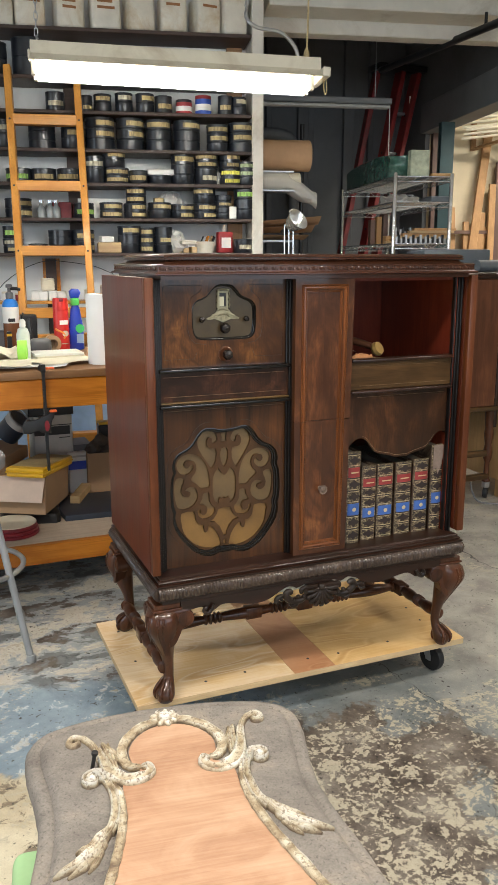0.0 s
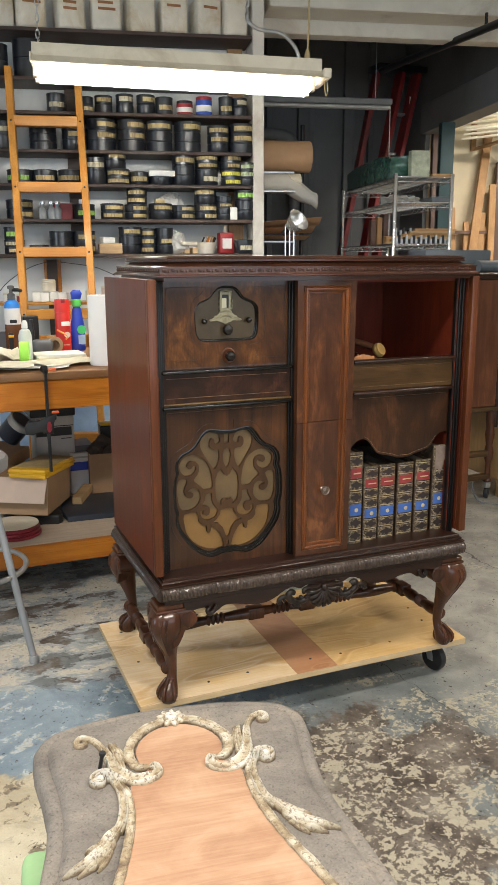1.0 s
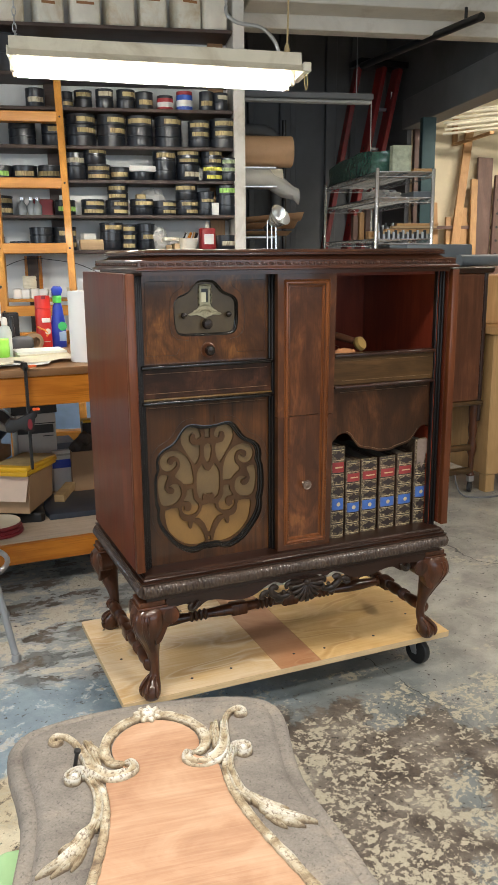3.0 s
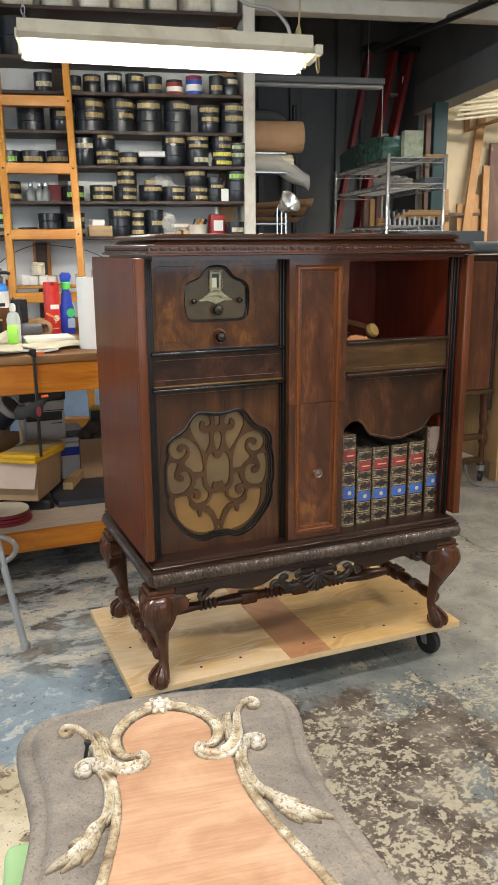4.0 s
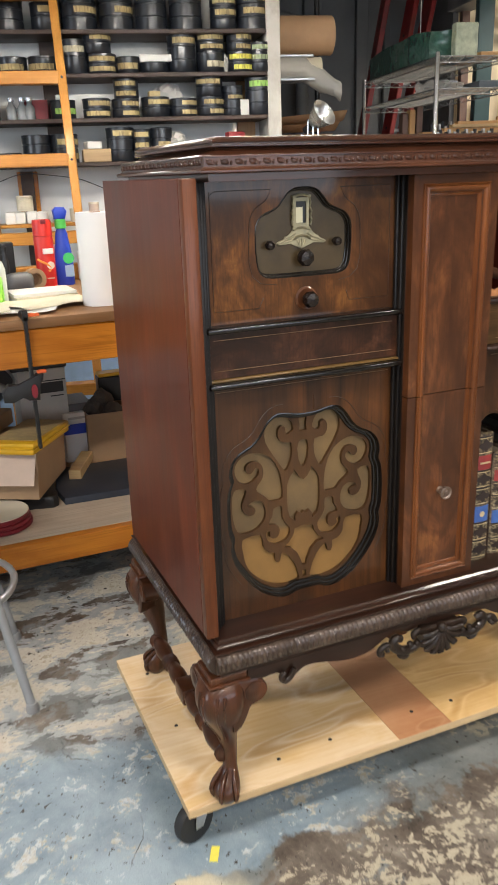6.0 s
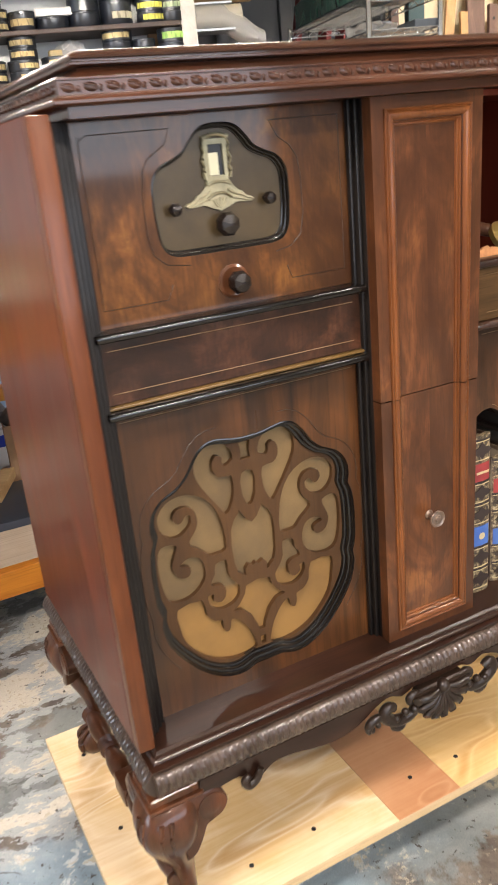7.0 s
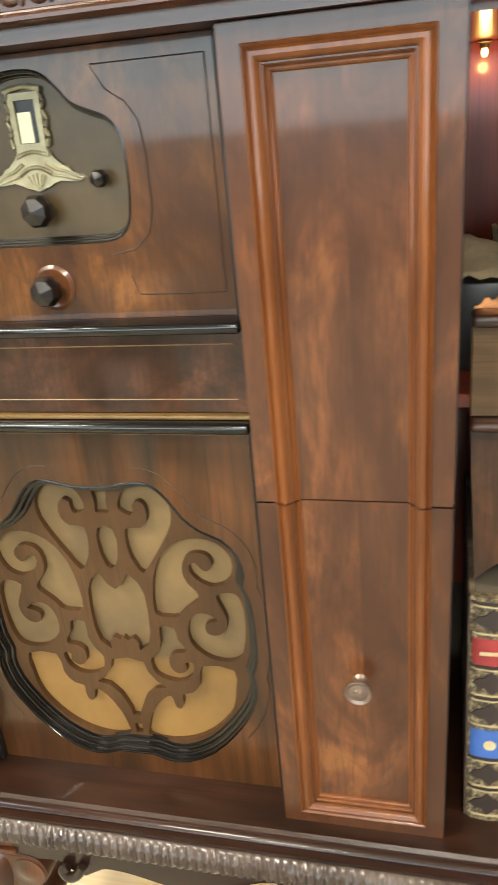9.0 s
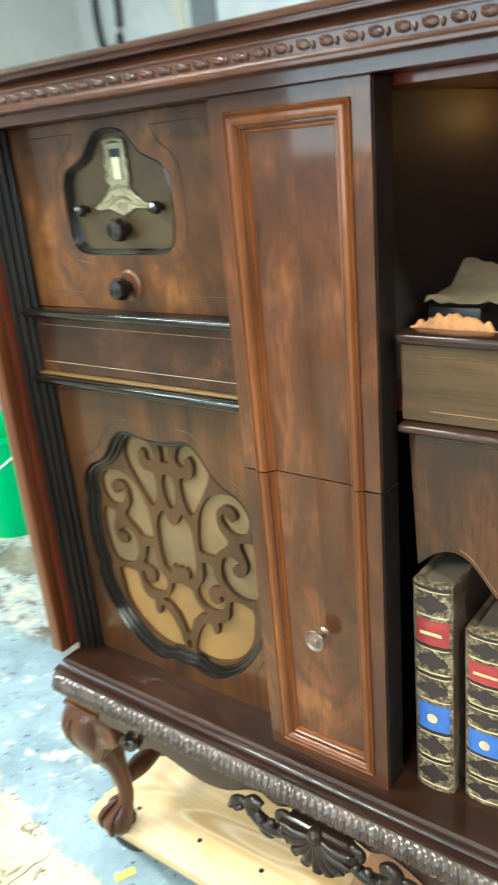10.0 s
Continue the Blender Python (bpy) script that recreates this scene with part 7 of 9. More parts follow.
# Unseen back board, added to keep light off the floor under the bench.
bpart("kick_board", cube(BX0 + 0.02, BX1 - 0.02, 4.386, 4.398, 0.0, 0.181, 0.002), SHELFWOOD)
for x in (BX0 + 0.30, BX1 - 0.4):
    bpart("shelf_foot", cube(x, x + 0.09, 3.62, 4.38, 0.0, 0.181, 0.003), SHELFWOOD)

# ---- things on the bench ----
def bottle(name, x, y, z, prof, mat, label, cat, extra=()):
    ob = thing(name, (x, y, z), 0, label, cat)
    part("body", lathe(bmesh.new(), prof, 22), mat, ob)
    for nm, bm, mt, lb in extra:
        part(nm, bm, mt, ob, lb)
    return ob


TOWEL = paint("white_paper_towel", (0.82, 0.82, 0.82), 0.9, 0, 0.02, 6)
ob = thing("paper_towel_roll", (1.136, 3.745, BH), 0, "white paper towel roll standing on the bench", "paper towel")
part("roll", lathe(bmesh.new(), [(0.020, 0), (0.058, 0.0), (0.0592, 0.004), (0.0592, 0.272), (0.057, 0.2755), (0.022, 0.275), (0.020, 0.270)], 36), TOWEL, ob, "", 45)
part("core", lathe(bmesh.new(), [(0.0195, 0.001), (0.0195, 0.276), (0.0175, 0.276), (0.0175, 0.001)], 20), CARD, ob)
RED = paint("red_spray_can", (0.62, 0.028, 0.020), 0.35, 0, 0.05)
bottle("spray_can", 1.064, 4.300, BH, [(0.032, 0), (0.0345, 0.003), (0.035, 0.010), (0.035, 0.172), (0.0335, 0.180)], RED, "red aerosol polish can with a red cap on the bench", "spray can", (
    ("cap", lathe(bmesh.new(), [(0.0325, 0.180), (0.0350, 0.182), (0.0345, 0.226), (0.0325, 0.2365), (0.0290, 0.2372), (0.0285, 0.2200), (0.0, 0.2190)], 24), RED, "red cap"),
    ("cap_notch", cube(-0.010, 0.010, -0.0352, -0.0290, 0.222, 0.2376, 0.003, 2), DARKRED, "dark spray notch"),
    ("orange_swirl", tube(bmesh.new(), smooth_path([(-0.030, -0.0205, 0.100), (-0.018, -0.0315, 0.092), (-0.002, -0.0352, 0.084), (0.012, -0.0335, 0.070), (0.004, -0.0352, 0.056)], 5), 0.0045, 6), paint("orange_print", (0.85, 0.30, 0.05), 0.4), "orange printed swirl"),
    ("white_print", cube(-0.012, 0.026, -0.0368, -0.0300, 0.118, 0.138, 0.002), WHITEPAPER, "white printed block"),
    ("cream_disc", lathe(bmesh.new(), [(0.0135, 0), (0.0135, 0.002), (0.0, 0.0024)], 20, Matrix.Translation((0.012, -0.0352, 0.078)) @ XZ), CREAMPAPER, "cream printed disc"),
    ("fine_print", cube(-0.006, 0.022, -0.0358, -0.0300, 0.030, 0.034), PALECARD, "pale line of print")))
BLUEP = paint("blue_plastic", (0.020, 0.055, 0.45), 0.3, 0, 0.05)
ob = thing("spray_bottle", (1.131, 4.300, BH), 0, "blue plastic spray bottle with a green collar and label", "spray bottle")
prof = [(0.030, 0.0), (0.034, 0.004), (0.0345, 0.090), (0.0330, 0.110), (0.0260, 0.150), (0.0220, 0.185), (0.0165, 0.200), (0.0150, 0.206)]
part("body", lathe(bmesh.new(), prof, 26, None, 0.62), BLUEP, ob, "", 45)
part("collar", lathe(bmesh.new(), [(0.0180, 0.203), (0.0205, 0.206), (0.0200, 0.232), (0.0160, 0.236)], 18), paint("green_collar", (0.10, 0.55, 0.10), 0.4), ob, "green collar")
part("trigger_head", slab(bmesh.new(), [(-0.020, 0.236), (0.018, 0.236), (0.026, 0.262), (0.018, 0.277), (-0.012, 0.279), (-0.024, 0.266)], -0.013, 0.013, 0.005, XZ, 2), BLUEP, ob, "blue trigger head", 45)
part("label", lathe(bmesh.new(), [(0.020, 0), (0.020, 0.002), (0.0, 0.0024)], 22, Matrix.Translation((0.014, -0.0200, 0.098)) @ XZ), paint("green_label", (0.06, 0.50, 0.14), 0.4), ob, "round green label")
part("lower_label", cube(-0.004, 0.030, -0.0212, -0.0180, 0.030, 0.074, 0.002), paint("pale_blue_label", (0.30, 0.42, 0.62), 0.4), ob, "pale blue printed label")
bottle("pump_bottle", 0.848, 4.350, BH, [(0.033, 0), (0.036, 0.005), (0.036, 0.128)], paint("brown_liquid", (0.16, 0.065, 0.030), 0.25), "tall pump bottle with a white label and blue shoulder", "pump bottle", (
    ("label", lathe(bmesh.new(), [(0.0362, 0.128), (0.0362, 0.200)], 22), WHITEPAPER, "white printed label"),
    ("shoulder", lathe(bmesh.new(), [(0.036, 0.200), (0.0355, 0.212), (0.028, 0.228), (0.016, 0.236)], 22), paint("light_blue_plastic", (0.02, 0.20, 0.66), 0.3), "bright blue shoulder"),
    ("pump", lathe(bmesh.new(), [(0.017, 0.236), (0.017, 0.262), (0.008, 0.268), (0.008, 0.284), (0.015, 0.286), (0.015, 0.298), (0.010, 0.301)], 16), GREYPLASTIC, "dark grey pump head"),
    ("nozzle", tube(bmesh.new(), [(0.006, -0.004, 0.282), (0.030, -0.010, 0.281), (0.048, -0.013, 0.276)], [0.0085, 0.0080, 0.0060], 8), BLACK, "black nozzle"),
    ("dark_print", cube(-0.016, 0.014, -0.0372, -0.0320, 0.134, 0.150, 0.002), BLACK, "dark printed block"),
    ("side_label", cube(-0.026, -0.004, -0.0372, -0.0250, 0.012, 0.092, 0.002), BLACK, "dark side label"),
    ("yellow_band", cube(-0.0262, -0.0038, -0.0376, -0.0260, 0.070, 0.082, 0.001), YELLOWP, "yellow band")))
bottle("squeeze_bottle", 0.850, 3.930, BH + 0.004, [(0.024, 0), (0.027, 0.004), (0.027, 0.105), (0.020, 0.128), (0.011, 0.134), (0.011, 0.150)], paint("milky_plastic", (0.62, 0.66, 0.62), 0.35), "milky plastic squeeze bottle", "bottle", (
    ("cap", lathe(bmesh.new(), [(0.013, 0.138), (0.012, 0.160), (0.006, 0.168)], 14), WHITEPAPER, "white cap"),))
ob = thing("tape_roll", (0.838, 3.875, BH + 0.0455), 0, "bright green masking tape roll standing on edge", "tape roll")
part("tape", lathe(bmesh.new(), [(0.026, -0.018), (0.045, -0.018), (0.0455, -0.016), (0.0455, 0.016), (0.045, 0.018), (0.026, 0.018), (0.026, -0.018)], 30, pose(0, 0, 0, 90, 0, 80)), paint("lime_tape", (0.32, 0.72, 0.08), 0.5), ob)
bottle("black_marker", 0.905, 4.150, BH, [(0.010, 0), (0.012, 0.004), (0.012, 0.11), (0.008, 0.12), (0.008, 0.16)], BLACK, "black capped bottle standing on the bench", "marker")
ob = thing("tape_dispenser", (0.945, 4.130, BH), 15, "grey and black tape dispenser on the bench", "tape dispenser")
part("body", cube(-0.05, 0.045, -0.03, 0.03, 0, 0.075, 0.024, 4), GREYPLASTIC, ob, "", 60)
part("roll", lathe(bmesh.new(), [(0.022, -0.014), (0.038, -0.014), (0.038, 0.014), (0.022, 0.014), (0.022, -0.014)], 22, pose(0.052, 0, 0.046, 90, 0, 0)), CARD, ob)


def sheet(name, x, y, z, w, d, turn, mat, label, cat, curl=0.012, seed=0, thick=0.0014):
    """A loose sheet or folded cloth with a gentle wave."""
    bm, n = bmesh.new(), 10
    def hgt(a, b2):
        return abs(noise.noise(Vector((a * 3.1 + seed, b2 * 3.1, seed)))) * curl + max(0.0, abs(a) - 0.36) * curl * 2.0
    lo = [[bm.verts.new((w * (i / n - 0.5), d * (j / n - 0.5), hgt(i / n - 0.5, j / n - 0.5))) for j in range(n + 1)] for i in range(n + 1)]
    hi = [[bm.verts.new(v.co + Vector((0, 0, thick))) for v in row] for row in lo]
    for g, flip in ((lo, True), (hi, False)):
        for i in range(n):
            for j in range(n):
                q = (g[i][j], g[i + 1][j], g[i + 1][j + 1], g[i][j + 1])
                bm.faces.new(q[::-1] if flip else q)
    for i in range(n):
        bm.faces.new((lo[i][0], lo[i + 1][0], hi[i + 1][0], hi[i][0])), bm.faces.new((hi[i][n], hi[i + 1][n], lo[i + 1][n], lo[i][n]))
        bm.faces.new((hi[0][i], hi[0][i + 1], lo[0][i + 1], lo[0][i])), bm.faces.new((lo[n][i], lo[n][i + 1], hi[n][i + 1], hi[n][i]))
    ob = tagged(part(name, bm, mat, smooth=50), label, cat)
    ob.matrix_world = pose(x, y, z, 0, 0, turn)
    return ob


for q, (x, y, w, d, a, mt) in enumerate(((0.76, 3.80, 0.30, 0.22, 8, WHITEPAPER), (0.86, 3.76, 0.28, 0.21, -14, WHITEPAPER), (0.97, 3.80, 0.26, 0.20, 24, CREAMPAPER), (0.70, 3.72, 0.30, 0.21, -5, CREAMPAPER))):
    sheet("loose_paper", x, y, BH + 0.001 + 0.0055 * q, w, d, a, mt, "loose white papers strewn on the bench", "paper", 0.010, q)
for q in range(3):
    crate_m = pose(0.985, 3.965, BH + 0.0005 + 0.0102 * q, 0, 0, 12 - 5 * q)
    ob = tagged(part("magazine", cube(-0.10, 0.10, -0.075, 0.075, 0, 0.0098, 0.001), (WHITEPAPER, CREAMPAPER, WHITEPAPER)[q]), "cream magazine stacked on the bench", "magazine", "magazines on the bench")
    ob.matrix_world = crate_m
sheet("folded_cloth", 0.73, 4.02, BH + 0.001, 0.26, 0.20, 10, CREAMPAPER, "crumpled cream cloth on the bench", "cloth", 0.070, 5, 0.004)
# behind the bench: carton and string roll on a wall ledge
ledge = tagged(part("wall_ledge", cube(0.2, 1.8, 4.44, 4.498, BH, BH + 0.060, 0.003), LADDERWOOD), "low pine ledge along the back of the bench", "ledge")
low = bthing("wall_shelf", -1.12, -0.085, 1.030, "thin pine shelf on the wall behind the ladder", "shelf")
part("board", cube(-0.62, 0.62, -0.085, 0.083, 0.0, 0.016, 0.002), LADDERWOOD, low)
for q in (-0.50, 0.0, 0.50):
    part("bracket", slab(bmesh.new(), [(-0.080, -0.001), (0.0826, -0.001), (0.0826, -0.120), (0.068, -0.120)], q - 0.008, q + 0.008, 0.001, pose(0, 0, 0, 0, 0, 90) @ XZ), STEEL, low)
for q in range(4):
    ob = bthing("white_package", -1.258 + 0.049 * q, -0.110, 1.0462, "soft white paper package on the wall shelf", "package", (2, -3, 1, -2)[q], "packages on the wall shelf")
    part("wrap", cube(-0.0235, 0.0235, -0.045, 0.045, 0, 0.056 - 0.003 * (q % 2), 0.007, 2), WHITEPAPER, ob, "", 60)
ob = bthing("string_roll", -1.188, -0.110, 1.1025, "cream string roll standing on white packages", "string roll")
part("roll", lathe(bmesh.new(), [(0.012, 0.0), (0.033, 0.0), (0.037, 0.004), (0.038, 0.035), (0.036, 0.066), (0.032, 0.070), (0.012, 0.068)], 26), CREAMPAPER, ob, "", 40)
for q in range(7):
    part("string_turn", lathe(bmesh.new(), [(0.0368, 0.0075 + 0.009 * q), (0.0388, 0.0105 + 0.009 * q), (0.0368, 0.0135 + 0.009 * q)], 26), CREAMPAPER, ob)
for q, (uu, r, h, mt, lb) in enumerate(((-1.345, 0.028, 0.042, DARKRED, "small dark red tin on the wall shelf"), (-1.420, 0.026, 0.050, WHITEPAPER, "small white jar on the wall shelf"), (-0.955, 0.030, 0.060, CREAMPAPER, "cream cardboard tub on the wall shelf"), (-0.870, 0.024, 0.085, PALECARD, "pale tube on the wall shelf"))):
    ob = bthing("small_jar", uu, -0.10, 1.0462, lb, "jar")
    part("body", lathe(bmesh.new(), [(r * 0.95, 0), (r, 0.003), (r, h - 0.008)], 20), mt, ob)
    part("lid", lathe(bmesh.new(), [(r * 1.03, h - 0.008), (r * 1.03, h), (r * 0.9, h + 0.002), (0, h + 0.002)], 20), CREAMPAPER, ob)
ob = tagged(part("loose_wire", tube(bmesh.new(), smooth_path([(0.884, 5.32, 1.105), (0.920, 5.34, 1.145), (0.984, 5.36, 1.192), (1.060, 5.36, 1.236), (1.140, 5.345, 1.264), (1.200, 5.33, 1.270), (1.262, 5.315, 1.264), (1.350, 5.295, 1.252), (1.430, 5.275, 1.236), (1.532, 5.25, 1.192)], 4), 0.0022, 6), BLACK), "thin black wire looped along the white wall", "wire")
for q, (x, h, mt) in enumerate(((0.74, 0.12, BLACK), (0.80, 0.09, GREYPLASTIC), (1.24, 0.11, WHITEPAPER), (0.93, 0.16, BLACK))):
    ob = tagged(part("tool_case", cube(x - 0.035, x + 0.035, 4.37, 4.43, BH + 0.0005, BH + h, 0.004), mt), "small case at the back of the bench", "case")

# bar clamp on the bench edge
cl = thing("bar_clamp", (0.872, 3.560, BH), 0, "black steel bar clamp hooked on the bench edge", "clamp")
part("bar", cube(-0.005, 0.005, -0.012, 0.012, -0.375, 0.012, 0.001), BLACK, cl)
part("fixed_jaw", slab(bmesh.new(), [(-0.012, 0.0005), (0.075, 0.0005), (0.078, 0.012), (0.030, 0.026), (-0.012, 0.030)], -0.008, 0.008, 0.002, pose(0, 0, 0, 0, 0, 90) @ XZ), BLACK, cl)
part("sliding_jaw", slab(bmesh.new(), [(-0.086, -0.222), (-0.088, -0.196), (-0.070, -0.172), (-0.040, -0.178), (-0.012, -0.166), (0.012, -0.150), (0.030, -0.152), (0.028, -0.170), (0.014, -0.182), (0.014, -0.226), (-0.018, -0.224), (-0.034, -0.208), (-0.060, -0.226)], 0.000, 0.026, 0.004, XZ, 2), BLACK, cl, "black moulded sliding jaw with a trigger grip", 40)
part("badge", lathe(bmesh.new(), [(0.014, 0), (0.013, 0.002), (0.0, 0.002)], 18, Matrix.Translation((0.0, -0.0262, -0.198)) @ XZ @ Matrix.Diagonal((0.65, 1.5, 1, 1))), DARKRED, cl, "dark red oval badge")
part("lower_pad", cube(0.014, 0.040, -0.020, -0.004, -0.150, -0.141, 0.002), paint("orange_rubber", (0.75, 0.13, 0.03), 0.5), cl, "orange rubber pad")
part("orange_pad", cube(0.010, 0.040, -0.008, 0.008, 0.010, 0.018, 0.002), paint("orange_pad", (0.75, 0.13, 0.03), 0.5), cl)

# ---- under the bench ----
LS = 0.2025
def carton(x, y, z, w, d, h, turn, mat, label, open_top=False, flap=0.0, flapmat=None):
    ob = thing("cardboard_box" if mat is CARD else "storage_box", (x, y, z), turn, label, "box")
    t = 0.004
    if open_top:
        for nm, a in (("front_wall", (-w / 2, w / 2, -d / 2, -d / 2 + t)), ("back_wall", (-w / 2, w / 2, d / 2 - t, d / 2)), ("side_wall", (-w / 2, -w / 2 + t, -d / 2 + t, d / 2 - t)), ("side_wall", (w / 2 - t, w / 2, -d / 2 + t, d / 2 - t))):
            part(nm, cube(*a, 0, h, 0.0008), mat, ob)
        part("bottom", cube(-w / 2 + t, w / 2 - t, -d / 2 + t, d / 2 - t, 0, t), mat, ob)
    else:
        part("body", cube(-w / 2, w / 2, -d / 2, d / 2, 0, h, 0.003), mat, ob)
    if flap:
        bm = box(bmesh.new(), -w / 2 + 0.002, w / 2 - 0.002, -flap, 0, -0.002, 0.002, 0.0005, 1, Matrix.Translation((0, -d / 2 - 0.001, h)) @ pose(0, 0, 0, 66, 0, 0))
        part("flap", bm, flapmat or mat, ob, "folded-down flap")
    return ob


tray = tagged(part("dark_tray", slab(bmesh.new(), [(0.960, 3.79), (1.340, 3.77), (1.345, 4.09), (0.985, 4.10), (0.950, 3.90)], LS, LS + 0.024, 0.005, None, 2), NAVY), "dark slate-blue flat tray on the low shelf", "tray")
big = carton(0.837, 3.963, 0.2470, 0.27, 0.36, 0.155, -18, CARD, "opened brown cardboard box with a pale flap, tipped on a tray", True, 0.105, PALECARD)
big.matrix_world = pose(0.822, 3.965, 0.2470, -4.0, 2.0, -24)
part("top_flap", cube(-0.132, 0.132, -0.174, 0.174, 0.1552, 0.1582), CARD, big, "closed top flap")
ob = tagged(part("folded_bag", slab(bmesh.new(), smooth_path([(0.72, 3.84), (0.86, 3.80), (0.940, 3.80), (0.935, 3.98), (0.86, 4.08), (0.74, 4.06)], 3, True), LS, LS + 0.040, 0.012, None, 2), BLACK), "flat black folded bag under a tipped box", "bag")
yc = thing("yellow_case", (0.872, 3.880, 0.4060), 0, "yellow plastic tool case lying on a cardboard box", "case")
yc.matrix_world = pose(0.882, 3.890, 0.4085, -4.0, 1.0, -30)
part("lower_shell", cube(-0.078, 0.078, -0.165, 0.165, 0, 0.019, 0.006, 2), YELLOWP, yc)
part("lid", cube(-0.080, 0.080, -0.167, 0.167, 0.0195, 0.039, 0.008, 2), YELLOWP, yc)
part("rim", cube(-0.0815, 0.0815, -0.1685, 0.1685, 0.0170, 0.0220, 0.002), YELLOWP, yc)
part("tan_paper", cube(-0.070, 0.070, -0.130, 0.160, 0.0392, 0.0405), PAPERTAN, yc, "worn tan cover on the lid")
long = carton(0.742, 4.030, 0.4080, 0.085, 0.34, 0.055, -30, CARD, "long brown carton with a pale end lying on a box")
part("pale_end", cube(-0.041, 0.041, -0.1722, -0.1702, 0.002, 0.053), PALECARD, long, "pale carton end")
carton(0.660, 4.270, LS, 0.34, 0.20, 0.250, -8, CARD, "brown cardboard box on the low shelf")
brown = carton(1.215, 4.222, LS, 0.165, 0.165, 0.195, -5, CARD, "open brown box filled with dark oddments", True)
grey = carton(0.989, 4.320, LS, 0.176, 0.20, 0.372, 0, GREYCARD, "grey-white printed cardboard box under the bench")
for x0, x1, z0, z1 in ((-0.085, 0.076, 0.282, 0.322), (0.026, 0.074, 0.266, 0.270), (-0.085, 0.085, 0.326, 0.330)):
    part("printed_bar", cube(x0, x1, -0.1012, -0.1000, z0, z1), BLACK, grey, "dark printed bar")
carton(0.980, 4.320, LS + 0.3725, 0.205, 0.20, 0.052, 2, BLACK, "black flat case on a grey box")
white = carton(1.097, 4.300, LS, 0.100, 0.195, 0.194, 0, WHITEPAPER, "white box with a dark blue band")
part("blue_band", cube(-0.0505, 0.0505, -0.0992, -0.0978, 0.112, 0.152), BLUEP, white, "dark blue band")
part("grey_print", cube(-0.030, 0.034, -0.0985, -0.0978, 0.170, 0.179), GREYCARD, white, "grey line of print")
tagged(part("flat_board", cube(1.030, 1.165, 4.225, 4.39, LS + 0.1945, LS + 0.224, 0.003), GREYPLASTIC), "dark grey board lying on a white box", "board")
ob = thing("film_tin", (0.738, 3.728, LS), 0, "round red and cream biscuit tin", "round tin")
for q, (r, mt) in enumerate(((0.104, DARKRED), (0.100, DARKRED), (0.096, DARKRED))):
    part("tin_ring", lathe(bmesh.new(), [(r - 0.003, 0.0145 * q), (r, 0.0145 * q + 0.002), (r, 0.0145 * q + 0.0115), (r - 0.004, 0.0145 * q + 0.0140)], 40), mt, ob)
part("lid", lathe(bmesh.new(), [(0.095, 0.0436), (0.093, 0.0460), (0.089, 0.0452), (0.0, 0.0452)], 40), CREAMPAPER, ob, "cream scuffed lid", 30)
ob = thing("paint_tin", (0.782, 4.245, LS + 0.2505), 0, "dark blue paint tin lying tilted on a box", "paint tin")
TILT = pose(0.0, 0, 0.043, 24, 38, 0)
part("can", lathe(bmesh.new(), [(0.055, 0), (0.056, 0.004), (0.056, 0.075), (0.057, 0.078)], 26, TILT), NAVY, ob)
part("grey_band", lathe(bmesh.new(), [(0.0566, 0.078), (0.0566, 0.104)], 26, TILT), GREYCARD, ob, "grey paper band")
part("rim", lathe(bmesh.new(), [(0.0566, 0.104), (0.0590, 0.108), (0.0590, 0.114), (0.052, 0.115), (0.0505, 0.110), (0.0505, 0.104)], 26, TILT), STEEL, ob)
part("lid", lathe(bmesh.new(), [(0.0500, 0.109), (0.0420, 0.1085), (0.0400, 0.1065), (0.0, 0.1065)], 26, TILT), GREYPLASTIC, ob, "dark grey pressed lid")
ob = tagged(part("wood_batten", cube(-0.022, 0.022, -0.105, 0.105, 0, 0.034, 0.002), BENCHTOP), "pale wooden batten lying on a tray", "batten")
ob.matrix_world = pose(1.070, 4.045, LS + 0.0245, 0, 0, -24)
for q in range(5):
    tagged(part("rag", crag(1.175 + 0.028 * (q % 3), 4.19 + 0.03 * (q // 3), LS + 0.130 + 0.024 * q, 0.042, q), DARKRAG, smooth=30), "dark crumpled rag in a box", "rag", "rags in the box")
# Added panel: bluish light on the white wall, put into its colour.
ob = bthing("bluish_lit_panel", -1.10, -0.045, 0.002, "added pale blue panel standing in for bluish light on the wall", "sheet")
part("panel", cube(-0.42, 0.34, -0.004, 0.004, 0, 0.82), PALEBLUE, ob)
carton(1.290, 4.348, LS, 0.14, 0.075, 0.29, -4, BLACK, "black case with a yellow stripe")
tagged(part("yellow_stripe", cube(1.222, 1.360, 4.318, 4.378, LS + 0.2905, LS + 0.304, 0.002), YELLOWP), "yellow packet lying on a black case", "packet")

